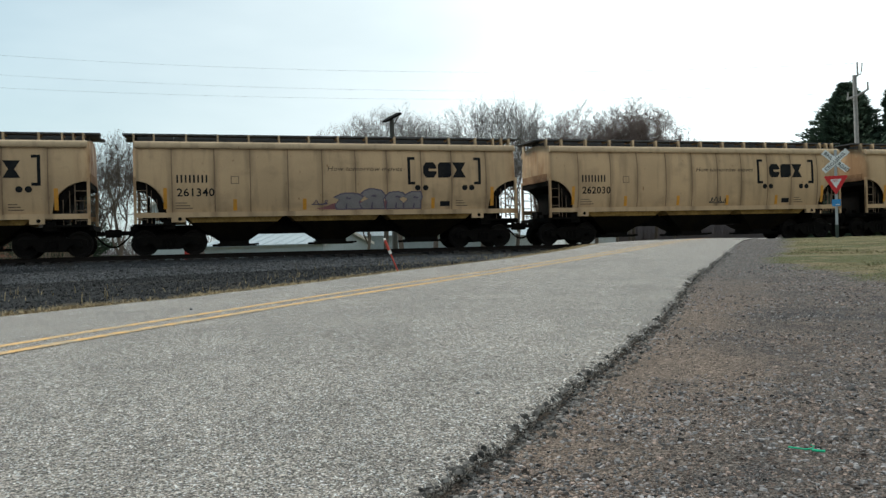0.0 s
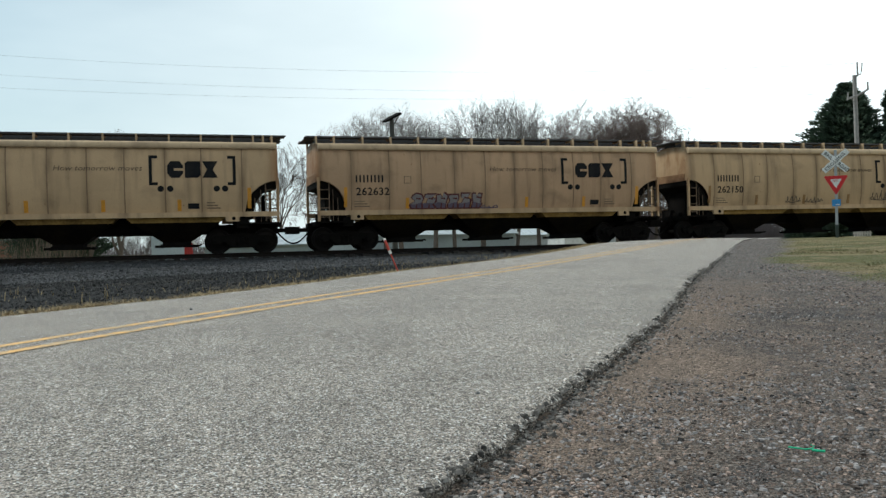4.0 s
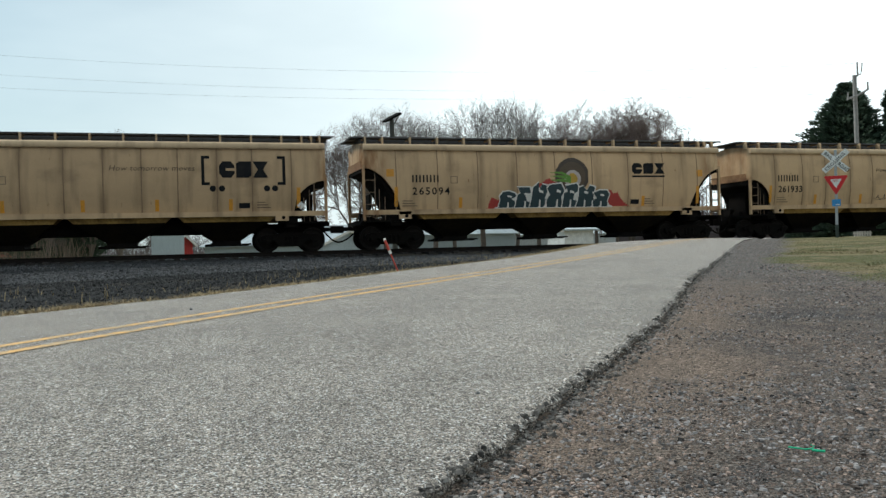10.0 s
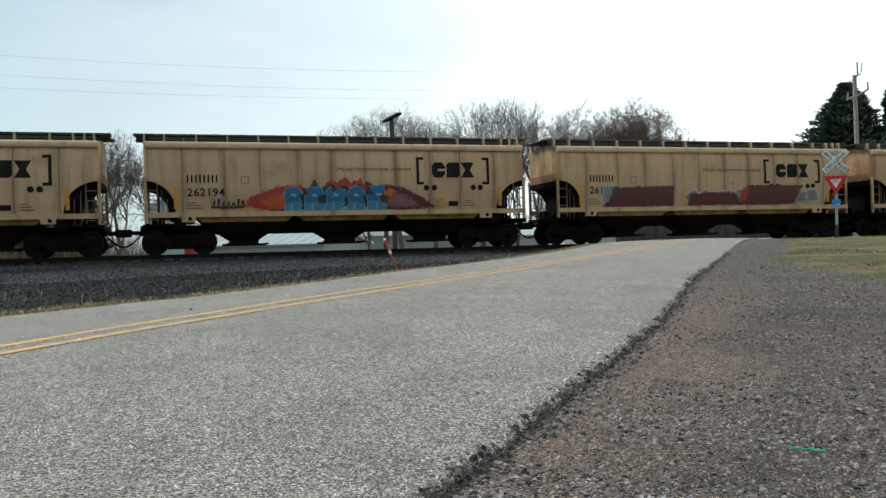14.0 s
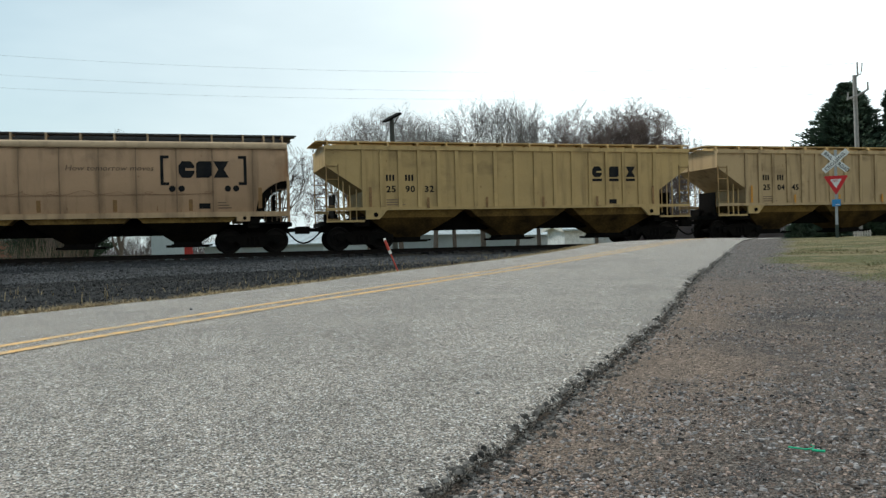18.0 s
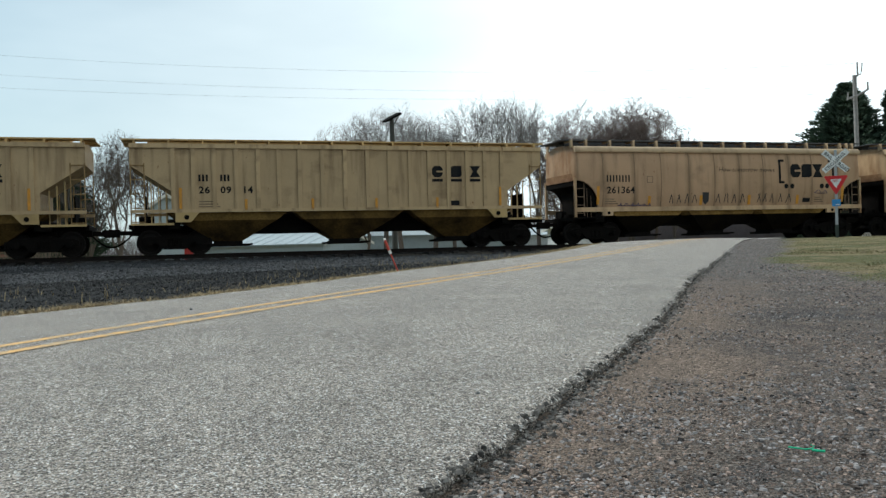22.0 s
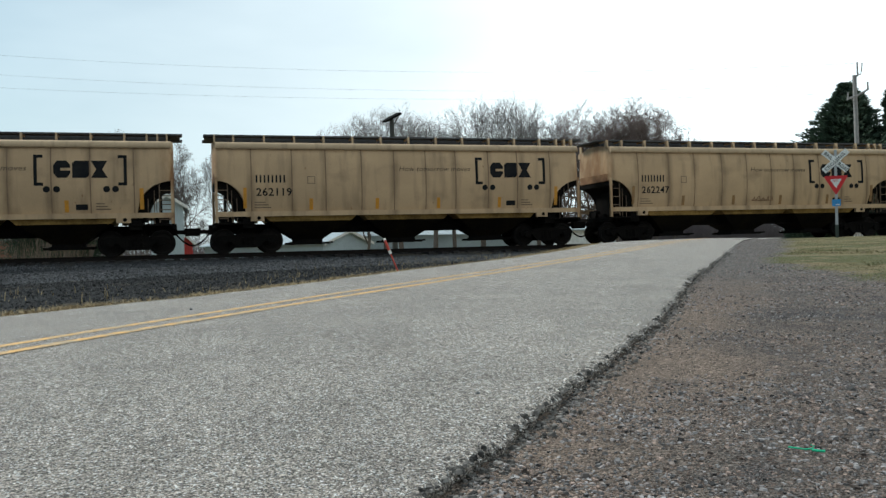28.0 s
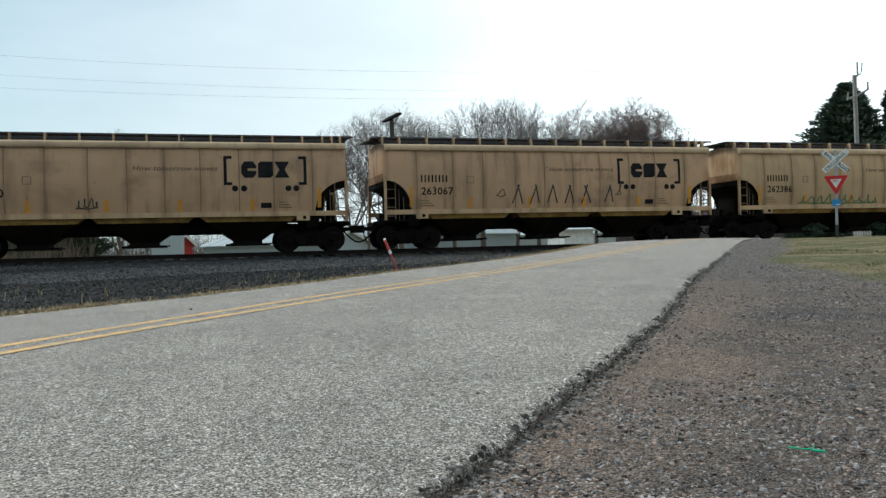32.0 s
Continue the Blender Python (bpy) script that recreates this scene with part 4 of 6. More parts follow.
    if long:
        decal("maker_mark", emblem_blocks(0, 0, 1.6, 0.47, M_BLACK, underline=True), M_BLACK, car, -half + 11.84, 3.02, label="black three-block railway mark over a bar")
    else:
        z0, z1, w = 2.58, 3.69, 0.11
        for x0, sg in ((10.44, 1), (13.52, -1)):
            h = z1 - z0
            r = [(0, w, 0, w, 1), (0, w, w, h - w, 5), (0, w, h - w, h, 1), (w, 0.30, 0, w, 1), (w, 0.30, h - w, h, 1)]
            r = [(min(sg * a, sg * b), max(sg * a, sg * b), c, d, k) for a, b, c, d, k in r]
            decal("bracket_mark", quads(r, M_BLACK), M_BLACK, car, -half + x0, z0, label="black square bracket")
        decal("maker_mark", emblem_blocks(0, 0, 1.79, 0.62, M_BLACK), M_BLACK, car, -half + 11.08, 2.86, label="black three-block railway mark")
        for x in (10.84, 11.17, 12.82, 13.12):
            decal("dot_mark", outline([disc(0, 0, 0.115)], M_BLACK), M_BLACK, car, -half + x, 2.45, label="black round dot")
        decal("slogan", lettering("How tomorrow moves", 0.285, M_SLOGAN, 1.09, 0.2, 1.02, -0.002), M_SLOGAN, car, -half + 7.22, 3.12, label="thin dark grey slanted slogan")
        # the rear overhang is shorter than the front one
        for o in car.children:
            if o.name.split(".")[0] in ("coupler", "air_hose", "centre_sill", "truck") or o.matrix_basis.translation.length > 1e-6:
                continue
            for v in o.data.vertices:
                v.co.x += 0.16 * smooth01((1.5 - half - v.co.x) / 1.5)
    return car


M_SLOPE = mat("brown_stained_slope", (0.30, 0.19, 0.075), 0.85, second=(0.13, 0.08, 0.03), scale=2, amount=0.8)


def ribbed_car():
    """Straight-sided covered hopper with outside posts and diagonal end openings."""
    half, sy, e1 = 8.075, 1.60, 1.5
    car = empty("covered_hopper_car", pose(0, 0, 0), "faded yellow covered hopper car", "railcar", "freight cars in the train")
    s = Shape()
    outl = [(-half + e1, 1.62), (half - e1, 1.62), (half - e1, 2.32), (half, 3.32), (half, 4.07), (-half, 4.07), (-half, 3.32), (-half + e1, 2.32)]
    s.slab(outl, 2 * sy - 0.12, Matrix.Translation((0, -sy + 0.06, 0)))
    s.add([(-half, -sy + 0.06, 4.07), (half, -sy + 0.06, 4.07), (half, 0, 4.25), (-half, 0, 4.25), (half, sy - 0.06, 4.07), (-half, sy - 0.06, 4.07)],
          [(0, 1, 2, 3), (3, 2, 4, 5), (0, 3, 5), (1, 4, 2)])
    part("body", s, M_YELLOW, car, "faded yellow steel box with a low roof")
    for sg in (-1, 1):
        rib = Shape().slab([(-0.075, 1.62), (0.075, 1.62), (0.075, 4.0), (-0.075, 4.0)], 0.075).mesh("side_post", M_YELLOW)
        for e in (1.50, 2.22, 2.96, 3.76, 4.57, 5.34, 6.13, 7.00, 7.89, 8.78, 9.66, 10.50, 11.30, 12.10, 12.90, 13.66, 14.40):
            part("side_post", rib, M_YELLOW, car, at=pose(-half + e, sg * sy - (0.0 if sg < 0 else 0.075), 0))
        part("top_chord", Shape().box(-half, half, sg * (sy - 0.03) - 0.05, sg * (sy - 0.03) + 0.05, 3.97, 4.13), M_YELLOW, car)
        part("side_sill", Shape().box(-half, half, sg * (sy - 0.04) - 0.05, sg * (sy - 0.04) + 0.05, 1.56, 1.68), M_YELLOW, car)
        part("lower_step_rail", Shape().box(-half, -half + e1, sg * (sy - 0.04) - 0.04, sg * (sy - 0.04) + 0.04, 1.10, 1.18), M_YELLOW, car)
        part("lower_step_rail", Shape().box(half - e1, half, sg * (sy - 0.04) - 0.04, sg * (sy - 0.04) + 0.04, 1.10, 1.18), M_YELLOW, car)
        for xe, d in ((-half, 1), (half, -1)):
            part("ladder", ladder_shape(min(xe + d * 0.03, xe + d * 0.5), max(xe + d * 0.03, xe + d * 0.5), sg * (sy - 0.05), 1.1, 3.4, 5, 0.018), M_SLOPE, car, "brown-stained corner ladder")
            bars = Shape()
            for k in range(3):
                xb = xe + d * (0.72 + 0.26 * k)
                bars.box(xb - 0.02, xb + 0.02, sg * 1.3 - 0.02, sg * 1.3 + 0.02, 1.15, 2.75 - 0.17 * k)
            part("stanchion", bars, M_YELLOW, car)
            px = xe + d * (e1 + 0.05)
            pad = Shape().slab([(px, 1.2), (px + d * 0.55, 1.2), (px + d * 0.9, 1.6), (px, 1.6)] if d > 0 else [(px, 1.2), (px, 1.6), (px + d * 0.9, 1.6), (px + d * 0.55, 1.2)], 0.1, Matrix.Translation((0, sg * (sy - 0.05) - 0.05, 0)))
            pad = part("jacking_pad", pad, M_YELLOW, car)
            part("jacking_hole", Shape().rod((px + d * 0.4, sg * (sy + 0.02), 1.38), (px + d * 0.4, sg * (sy - 0.1), 1.38), 0.09, 12), M_UNDER, pad, "dark round hole")
    for sg in (-1, 1):
        gable = Shape().slab([(sg * (half - 0.06), 3.3), (sg * (half - e1 - 0.5), 2.0), (sg * (half - e1 - 0.56), 2.04), (sg * (half - 0.1), 3.36)], 2.9, Matrix.Translation((0, -1.45, 0)))
        part("slope_sheet", gable, M_SLOPE, car, "brown-stained sloping end sheet")
    posts = [-half + 0.15 + (2 * half - 0.3) * i / 13 for i in range(14)]
    walkways(car, half, 4.36, posts, M_YELLOW, 0.3, M_YELLOW, 4.1)
    for i in range(8):
        x0 = -half + 0.6 + (2 * half - 1.2) * i / 8
        part("hatch_cover", Shape().box(x0 + 0.004, x0 + (2 * half - 1.2) / 8 - 0.004, -0.42, 0.42, 4.22, 4.42), M_YELLOW, car)
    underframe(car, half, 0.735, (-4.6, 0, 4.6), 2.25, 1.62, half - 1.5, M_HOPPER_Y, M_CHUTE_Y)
    for i, e in enumerate((1.75, 4.1, 6.6, 9.1, 11.6, 14.3)):
        z0, z1 = REFLECT_TALL if i in (0, 5) else REFLECT_SHORT
        decal("reflector", quads([(-0.05, 0.05, 0, z1 - z0)], M_REFLECT), M_REFLECT, car, -half + e, z0, flat=sy, label="yellow reflector strip")
    decal("data_plate", quads([(0, 0.4, 0, 0.2)], M_BLACK), M_BLACK, car, -half + 12.15, 1.72, flat=sy - 0.06, label="black data plate")
    for j in range(3):
        decal("small_stencil", quads([(0, 0.76 - 0.08 * j, 0, 0.04)], M_DIM, 1), M_DIM, car, -half + 2.40, 1.75 + 0.10 * j, flat=sy - 0.06, label="faded row of small stencilling")
    bw = 0.45
    for k, x in enumerate((11.42, 12.22, 13.02)):
        me = emblem_blocks(0, 0, bw * 3 + 0.3, 0.46, M_BLACK, gap=0.15)
        lo, hi = k * (bw + 0.15) - 0.07, k * (bw + 0.15) + bw + 0.07
        bm = bmesh.new()
        bm.from_mesh(me)
        bmesh.ops.delete(bm, geom=[v for v in bm.verts if not lo < v.co.x < hi], context="VERTS")
        bmesh.ops.translate(bm, verts=bm.verts, vec=(-lo - 0.07, 0, 0))
        bm.to_mesh(me)
        bm.free()
        decal("maker_mark", me, M_BLACK, car, -half + x, 2.88, flat=sy - 0.058, label="black block of the railway mark")
        decal("mark_bar", quads([(0, bw, 0, 0.11)], M_BLACK), M_BLACK, car, -half + x, 2.70, flat=sy - 0.058)
    return car


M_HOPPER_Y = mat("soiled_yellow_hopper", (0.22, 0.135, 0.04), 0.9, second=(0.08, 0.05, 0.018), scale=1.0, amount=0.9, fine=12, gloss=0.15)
# soiled hopper colour at half tone, for shade on the lower sheets
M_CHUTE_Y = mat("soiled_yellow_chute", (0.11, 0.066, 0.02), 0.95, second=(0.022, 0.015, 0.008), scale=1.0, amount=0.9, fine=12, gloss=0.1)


# ---- what is painted on single cars ----
def colour_paint(name, rgb):
    return mat(name, rgb, 0.6, second=tuple(c * 0.7 for c in rgb), scale=2.5, amount=0.5, bump=0)


SPRAY = {k: colour_paint("spray_" + k, c) for k, c in dict(
    black=(0.02, 0.02, 0.022), ash=(0.20, 0.18, 0.18), violet=(0.10, 0.075, 0.11), pale=(0.42, 0.36, 0.33), red=(0.36, 0.032, 0.024), maroon=(0.085, 0.014, 0.014),
    blue=(0.035, 0.17, 0.30), sky=(0.12, 0.34, 0.47), pool=(0.05, 0.21, 0.32), azure=(0.012, 0.12, 0.25), orange=(0.48, 0.085, 0.02), teal=(0.010, 0.032, 0.040), white=(0.62, 0.60, 0.56), green=(0.03, 0.15, 0.07),
    rust=(0.22, 0.12, 0.06), gold=(0.42, 0.26, 0.03), leaf=(0.10, 0.24, 0.03), brown=(0.045, 0.03, 0.02), umber=(0.07, 0.045, 0.025), pink=(0.22, 0.085, 0.09), buff=(0.075, 0.020, 0.017)).items()}


def scrawl(car, e0, e1, z0, z1, colour, seed, width=0.035, beats=8, half=7.555, label="scrawled tag in thin spray lines"):
    """A tag of thin curling lines that spell nothing."""
    r = random.Random(seed)
    s = Shape()
    w, h = (e1 - e0) / beats, z1 - z0
    pts = []
    for k in range(beats):
        top, low, loop, lean = r.uniform(0.55, 1.0), r.uniform(0.0, 0.25), r.uniform(-0.1, 0.75), r.uniform(0.0, 0.35)
        for i in range(12):
            u = i / 12
            z = low + (top - low) * (0.5 - 0.5 * math.cos(2 * math.pi * u))
            pts.append((e0 + w * (k + u + loop * math.sin(2 * math.pi * u) * 0.5 + lean * z), z0 + h * z))
    pts += [(e0 + (e1 - e0) * 0.5, z0 + h * 0.02), (e0 + 0.1 * w, z0 + h * 0.1)]
    for (xa, za), (xb, zb) in zip(pts, pts[1:]):
        d = Vector((xb - xa, 0, zb - za))
        if d.length < 1e-4:
            continue
        o = Vector((-d.z, 0, d.x)).normalized() * width * 0.32
        s.slab([(xa + o.x, za + o.z), (xa - o.x, za - o.z), (xb - o.x, zb - o.z), (xb + o.x, zb + o.z)], 0.008, Matrix.Translation((0, -0.004, 0)))
    return decal("graffiti_tag", s.mesh("tag", SPRAY[colour]), SPRAY[colour], car, -half, 0, label=label, lift=0.012)


def bar_tag(car, words, z0, z1, colour, half=7.555, width=0.05, lean=0.12):
    """A hand-painted line of words, kept as rows of plain slanting bars."""
    r = random.Random(int(z1 * 100))
    for e0, e1, n in words:
        for i in range(n):
            x, w = e0 + (e1 - e0) * (i + 0.5) / n, (e1 - e0) / n * 0.27
            for dx, k in ((-w, 1), (w, -1)):
                a, b = x + dx + r.uniform(-0.04, 0.04), x + dx * 0.6 + lean * k * 0.5 + r.uniform(-0.05, 0.05)
                za, zb = z0 + r.uniform(0, 0.06), z1 - r.uniform(0, 0.08)
                sprayed("graffiti_stroke", [[(a, za), (a + width, za), (b + width, zb), (b, zb)]], SPRAY[colour], car, half, 0.010, "tall thin hand-sprayed mark", 0.018)


def piece(car, e0, e1, z0, z1, fill, rim, seed, n=5, half=7.555, label="spray-painted mural of chunky shapes", light=None, lift0=0.010):
    """A block-shaped piece that spells nothing: ragged overlapping chunks with a rim."""
    r = random.Random(seed)
    w = (e1 - e0) / n
    chunks = []
    for i in range(n):
        x = e0 + w * (i + 0.5)
        base = []
        m = 11
        for q in range(m):
            a = 2 * math.pi * (q + r.uniform(-0.25, 0.25)) / m
            k = r.uniform(0.72, 1.12)
            sq = 1 / max(abs(math.cos(a)), abs(math.sin(a)))
            base.append((math.cos(a) * k * min(sq, 1.25), math.sin(a) * k * min(sq, 1.3)))
        chunks.append((x, r.uniform(-0.12, 0.2), r.uniform(0.82, 1.0), r.uniform(0.0, 0.1), base))
    layers = [(rim, 1.0, lift0), (fill, 0.76, lift0 + 0.005)]
    if light:
        layers.append((light, 0.30, lift0 + 0.009))
    for colour, k, lift in layers:
        polys = []
        for x, lean, top, bot, base in chunks:
            zc, zh = z0 + (z1 - z0) * (top + bot) / 2, (z1 - z0) * (top - bot) / 2
            up = 0.22 * zh if k < 0.5 else 0
            polys.append([(x + px * k * w * 0.60 + lean * pz * zh * k, zc + up + pz * k * zh) for px, pz in base])
        sprayed("graffiti_piece", polys, SPRAY[colour], car, half, lift, label, 0.032)


def mural(car, e0, e1, z0, z1, n, fill, rim, seed, half=7.555, foot=None, label="spray-painted mural of tall chunky shapes", lift=0.012, edge=0.05, slant=0.12, arch=0.0, fat=1.0):
    """Tall overlapping shapes that spell nothing, each with its own rim; foot: the colour of their lower part; arch: lower towards both ends."""
    r = random.Random(seed)
    w = (e1 - e0) / n
    for i in range(n):
        x = e0 + w * (i + 0.5)
        u = (i + 0.5) / n * 2 - 1
        h = (z1 - z0) * (1 - arch * u * u) * r.uniform(0.9, 1.0)
        k = w * r.uniform(0.95, 1.15) * fat
        base = [(-0.5, 0.0), (-0.40, 0.42), (-0.56, 0.68), (-0.36, 0.96), (0.10, 1.0), (0.40, 0.92), (0.56, 0.74), (0.30, 0.55), (0.54, 0.30), (0.46, 0.0)]
        if i % 3 == 1:
            base = [(-0.45, 0.0), (-0.5, 0.62), (-0.2, 0.70), (-0.46, 0.98), (0.38, 1.0), (0.5, 0.74), (0.16, 0.66), (0.24, 0.34), (0.58, 0.30), (0.5, 0.0)]
        if i % 3 == 2:
            base = [(-0.56, 0.0), (-0.44, 0.30), (-0.52, 0.86), (-0.18, 1.0), (-0.06, 0.72), (0.10, 0.98), (0.52, 0.90), (0.44, 0.42), (0.60, 0.24), (0.34, 0.0)]
        if r.random() < 0.4:
            base = [(-a, b) for a, b in reversed(base)]
        base = [(a + r.uniform(-0.07, 0.07), b + (r.uniform(-0.06, 0.06) if b else 0)) for a, b in base]
        poly = [(x + a * k + slant * (b - 0.5) * h, z0 + b * h) for a, b in base]
        cx, cz = x, z0 + h * 0.45
        inner = [(cx + (px - cx) * (1 - 2 * edge / k), max(z0, cz + (pz - cz) * (1 - 2 * edge / h))) for px, pz in poly]
        up = lift + 0.004 * i
        sprayed("graffiti_rim", [poly], SPRAY[rim], car, half, up, label, 0.024)
        sprayed("graffiti_fill", [inner], SPRAY[fill], car, half, up + 0.0015, "", 0.024)
        if foot:
            low = [(px, min(pz, z0 + h * (0.36 + 0.06 * math.sin(px * 9)))) for px, pz in inner]
            sprayed("graffiti_foot", [low], SPRAY[foot], car, half, up + 0.0025, "", 0.024)
        slit = x + r.uniform(-0.1, 0.1) * k
        for q in ([(slit - 0.035, z0), (slit + 0.05, z0), (slit + 0.035 + slant * 0.3 * h, z0 + h * 0.32), (slit - 0.03 + slant * 0.3 * h, z0 + h * 0.36)],
                  [(slit - 0.04 + slant * 0.2, z0 + h * 0.62), (slit + 0.16, z0 + h * 0.58), (slit + 0.2, z0 + h * 0.66), (slit, z0 + h * 0.72)]):
            sprayed("graffiti_slit", [q], SPRAY[rim], car, half, up + 0.0035, "", 0.024)


def flames(car, e0, e1, z0, z1, colour, seed, peaks=6, half=7.555, lift=0.006, label="jagged sprayed flames", lean=0.0):
    """A ridge of pointed tongues, high in the middle."""
    r = random.Random(seed)
    top = []
    n = peaks * 2
    for i in range(n + 1):
        u = i / n
        k = max(min(1.0, 3.6 * u, 3.6 * (1 - u)) + lean * (u - 0.5), 0.02)
        top.append((e0 + (e1 - e0) * u + r.uniform(-0.05, 0.05), z0 + (z1 - z0) * k * (r.uniform(0.9, 1.0) if i % 2 else r.uniform(0.68, 0.82))))
    return sprayed("graffiti_flame", [[(e0, z0)] + top + [(e1, z0)]], SPRAY[colour], car, half, lift, label, 0.03, 0.012)


def number_round(car, number, half=7.555, e=1.66, gap=1.05):
    for i in range(8):
        decal("stencil_bar", quads([(0, 0.06, 0, 0.29)], M_BLACK, 2), M_BLACK, car, -half + e + 0.148 * i, 2.67, label="plain black bar")
    decal("car_number", lettering(number, 0.42, M_BLACK, 1.03, 0, gap, 0.006), M_BLACK, car, -half + e, 2.17, label="black stencilled car number")


def number_ribbed(car, number):
    for i in range(3):
        decal("car_number", lettering(number[2 * i:2 * i + 2], 0.36, M_BLACK, 1.05, 0, 1.1, 0.009), M_BLACK, car, -8.075 + (2.40, 3.18, 3.97)[i], 2.28, flat=1.542, label="black stencilled pair of digits")
    for x in (2.40, 2.53, 2.66, 3.18, 3.31, 3.44):
        decal("stencil_bar", quads([(0, 0.075, 0, 0.25)], M_BLACK, 2), M_BLACK, car, -8.075 + x, 2.73, flat=1.542, label="plain black bar")


# order in the train, from the leading car; kind, number
TRAIN = [("round", ""), ("round", "261340"), ("round", "262030"), ("round", "261559"), ("round", "262632"), ("round", "262150"), ("round", "261996"), ("round", "261901"),
         ("long", "265094"), ("round", "261933"), ("round", "262194"), ("round", "261099"), ("round", "263013"), ("ribbed", "259032"), ("ribbed", "250445"), ("ribbed", "260914"),
         ("round", "261364"), ("round", "262436"), ("round", "261902"), ("round", "262119"), ("round", "262247"), ("round", "261240"), ("round", "263067"), ("round", "262386")]
COUPLED = {"round": 16.41, "long": 17.80, "ribbed": 17.62}


def build_train():
    protos = {"round": round_car(), "long": round_car(True), "ribbed": ribbed_car()}
    used, cars, offset = set(), [], 0.0
    for i, (kind, number) in enumerate(TRAIN):
        if i:
            offset += (COUPLED[TRAIN[i - 1][0]] + COUPLED[kind]) / 2
        car = protos[kind]
        if kind in used:
            car = copy_thing(protos[kind], pose(0, 0, 0))
        used.add(kind)
        cars.append((car, offset))
    # the number is painted once all copies are made
    for (car, _), (kind, number) in zip(cars, TRAIN):
        if number:
            if kind == "ribbed":
                number_ribbed(car, number)
            elif kind == "long":
                number_round(car, number, 8.15, 2.0, 1.25)
            else:
                number_round(car, number)
    return cars


CARS = build_train()
by = {number: car for (car, _), (_, number) in zip(CARS, TRAIN)}
for (car, _), (kind, number) in zip(CARS, TRAIN):
    base = {"round": "weathered beige round-sided covered hopper car", "long": "longer beige covered hopper car with a dark mural", "ribbed": "faded yellow covered hopper car with outside posts"}[kind]
    extra = {"261340": " and a grey mural", "262632": " and a red-rimmed mural", "262150": " and black tags", "262194": " and a blue and red mural", "261099": " and a large maroon mural",
             "261364": " and a hand-sprayed line", "263067": " and a tall black tag", "262386": " and a green tag", "261902": " and a black tag"}.get(number, "")
    car["label"] = base + (extra.replace(" and", " with", 1) if extra and kind == "round" else extra)

flames(by["261340"], 6.7, 11.0, 1.62, 2.0, "pink", 6, 9, label="faded red mist behind the mural")
for _k, (_a, _b) in enumerate(((7.55, 8.55), (8.6, 9.5), (9.55, 10.25), (10.3, 11.0))):
    mural(by["261340"], _a, _b, 1.60, (2.35, 2.5, 2.42, 2.38)[_k], 1, "ash", "violet", 3 + 5 * _k, label="grey mural shape with a dark rim", edge=0.05, slant=0.06)
scrawl(by["261340"], 6.6, 7.3, 1.8, 2.1, "violet", 4, 0.05, 2)
scrawl(by["262030"], 7.9, 8.85, 1.7, 2.0, "black", 5, 0.05, 4)
mural(by["262632"], 3.9, 6.9, 1.58, 2.30, 6, "ash", "maroon", 8, foot="violet", label="red-rimmed grey mural of tall shapes", edge=0.06)
scrawl(by["262632"], 6.8, 7.6, 1.6, 1.75, "violet", 9, 0.06, 3)
scrawl(by["262150"], 5.3, 6.2, 1.68, 2.05, "black", 11, 0.04, 4)
scrawl(by["262150"], 6.4, 7.4, 1.68, 1.98, "black", 12, 0.04, 5)
scrawl(by["262150"], 10.1, 11.4, 1.75, 2.3, "black", 13, 0.04, 5)
scrawl(by["261933"], 7.1, 7.9, 1.78, 2.15, "black", 14, 0.03, 2)
# long car: a round emblem half under a dark mural with red ends
long_car = by["265094"]
sprayed("round_emblem", [disc(9.0, 2.92, 0.78, 28)], SPRAY["brown"], long_car, 8.15, 0.005, "faded brown round emblem", 0.04)
sprayed("emblem_ring", [disc(9.0, 2.92, 0.62, 28)], SPRAY["umber"], long_car, 8.15, 0.007, "", 0.035)
sprayed("emblem_field", [disc(9.02, 2.80, 0.38, 24)], SPRAY["pale"], long_car, 8.15, 0.009, "", 0.03)
sprayed("emblem_fruit", [disc(9.0, 2.80, 0.24, 16)], SPRAY["gold"], long_car, 8.15, 0.011, "", 0.03)
for dz in (0.0, 0.16, 0.32):
    sprayed("emblem_leaf", [[(7.95, 2.75 + dz), (8.5, 2.68 + dz), (8.95, 2.62 + dz * 0.5), (8.95, 2.74 + dz * 0.5), (8.5, 2.80 + dz)]], SPRAY["leaf"], long_car, 8.15, 0.012 + dz * 0.005, "", 0.025)
flames(long_car, 5.15, 6.2, 1.56, 2.1, "red", 22, 2, 8.15)
flames(long_car, 10.2, 11.7, 1.62, 2.35, "red", 23, 4, 8.15, lean=-0.8)
flames(long_car, 7.3, 8.6, 2.2, 2.85, "red", 24, 3, 8.15)
flames(long_car, 5.45, 10.95, 1.56, 2.55, "white", 27, 9, 8.15, 0.009, "white shadow of the mural")
mural(long_car, 5.7, 10.7, 1.56, 2.72, 7, "teal", "white", 21, 8.15, None, "dark teal mural with white rims", arch=0.35)
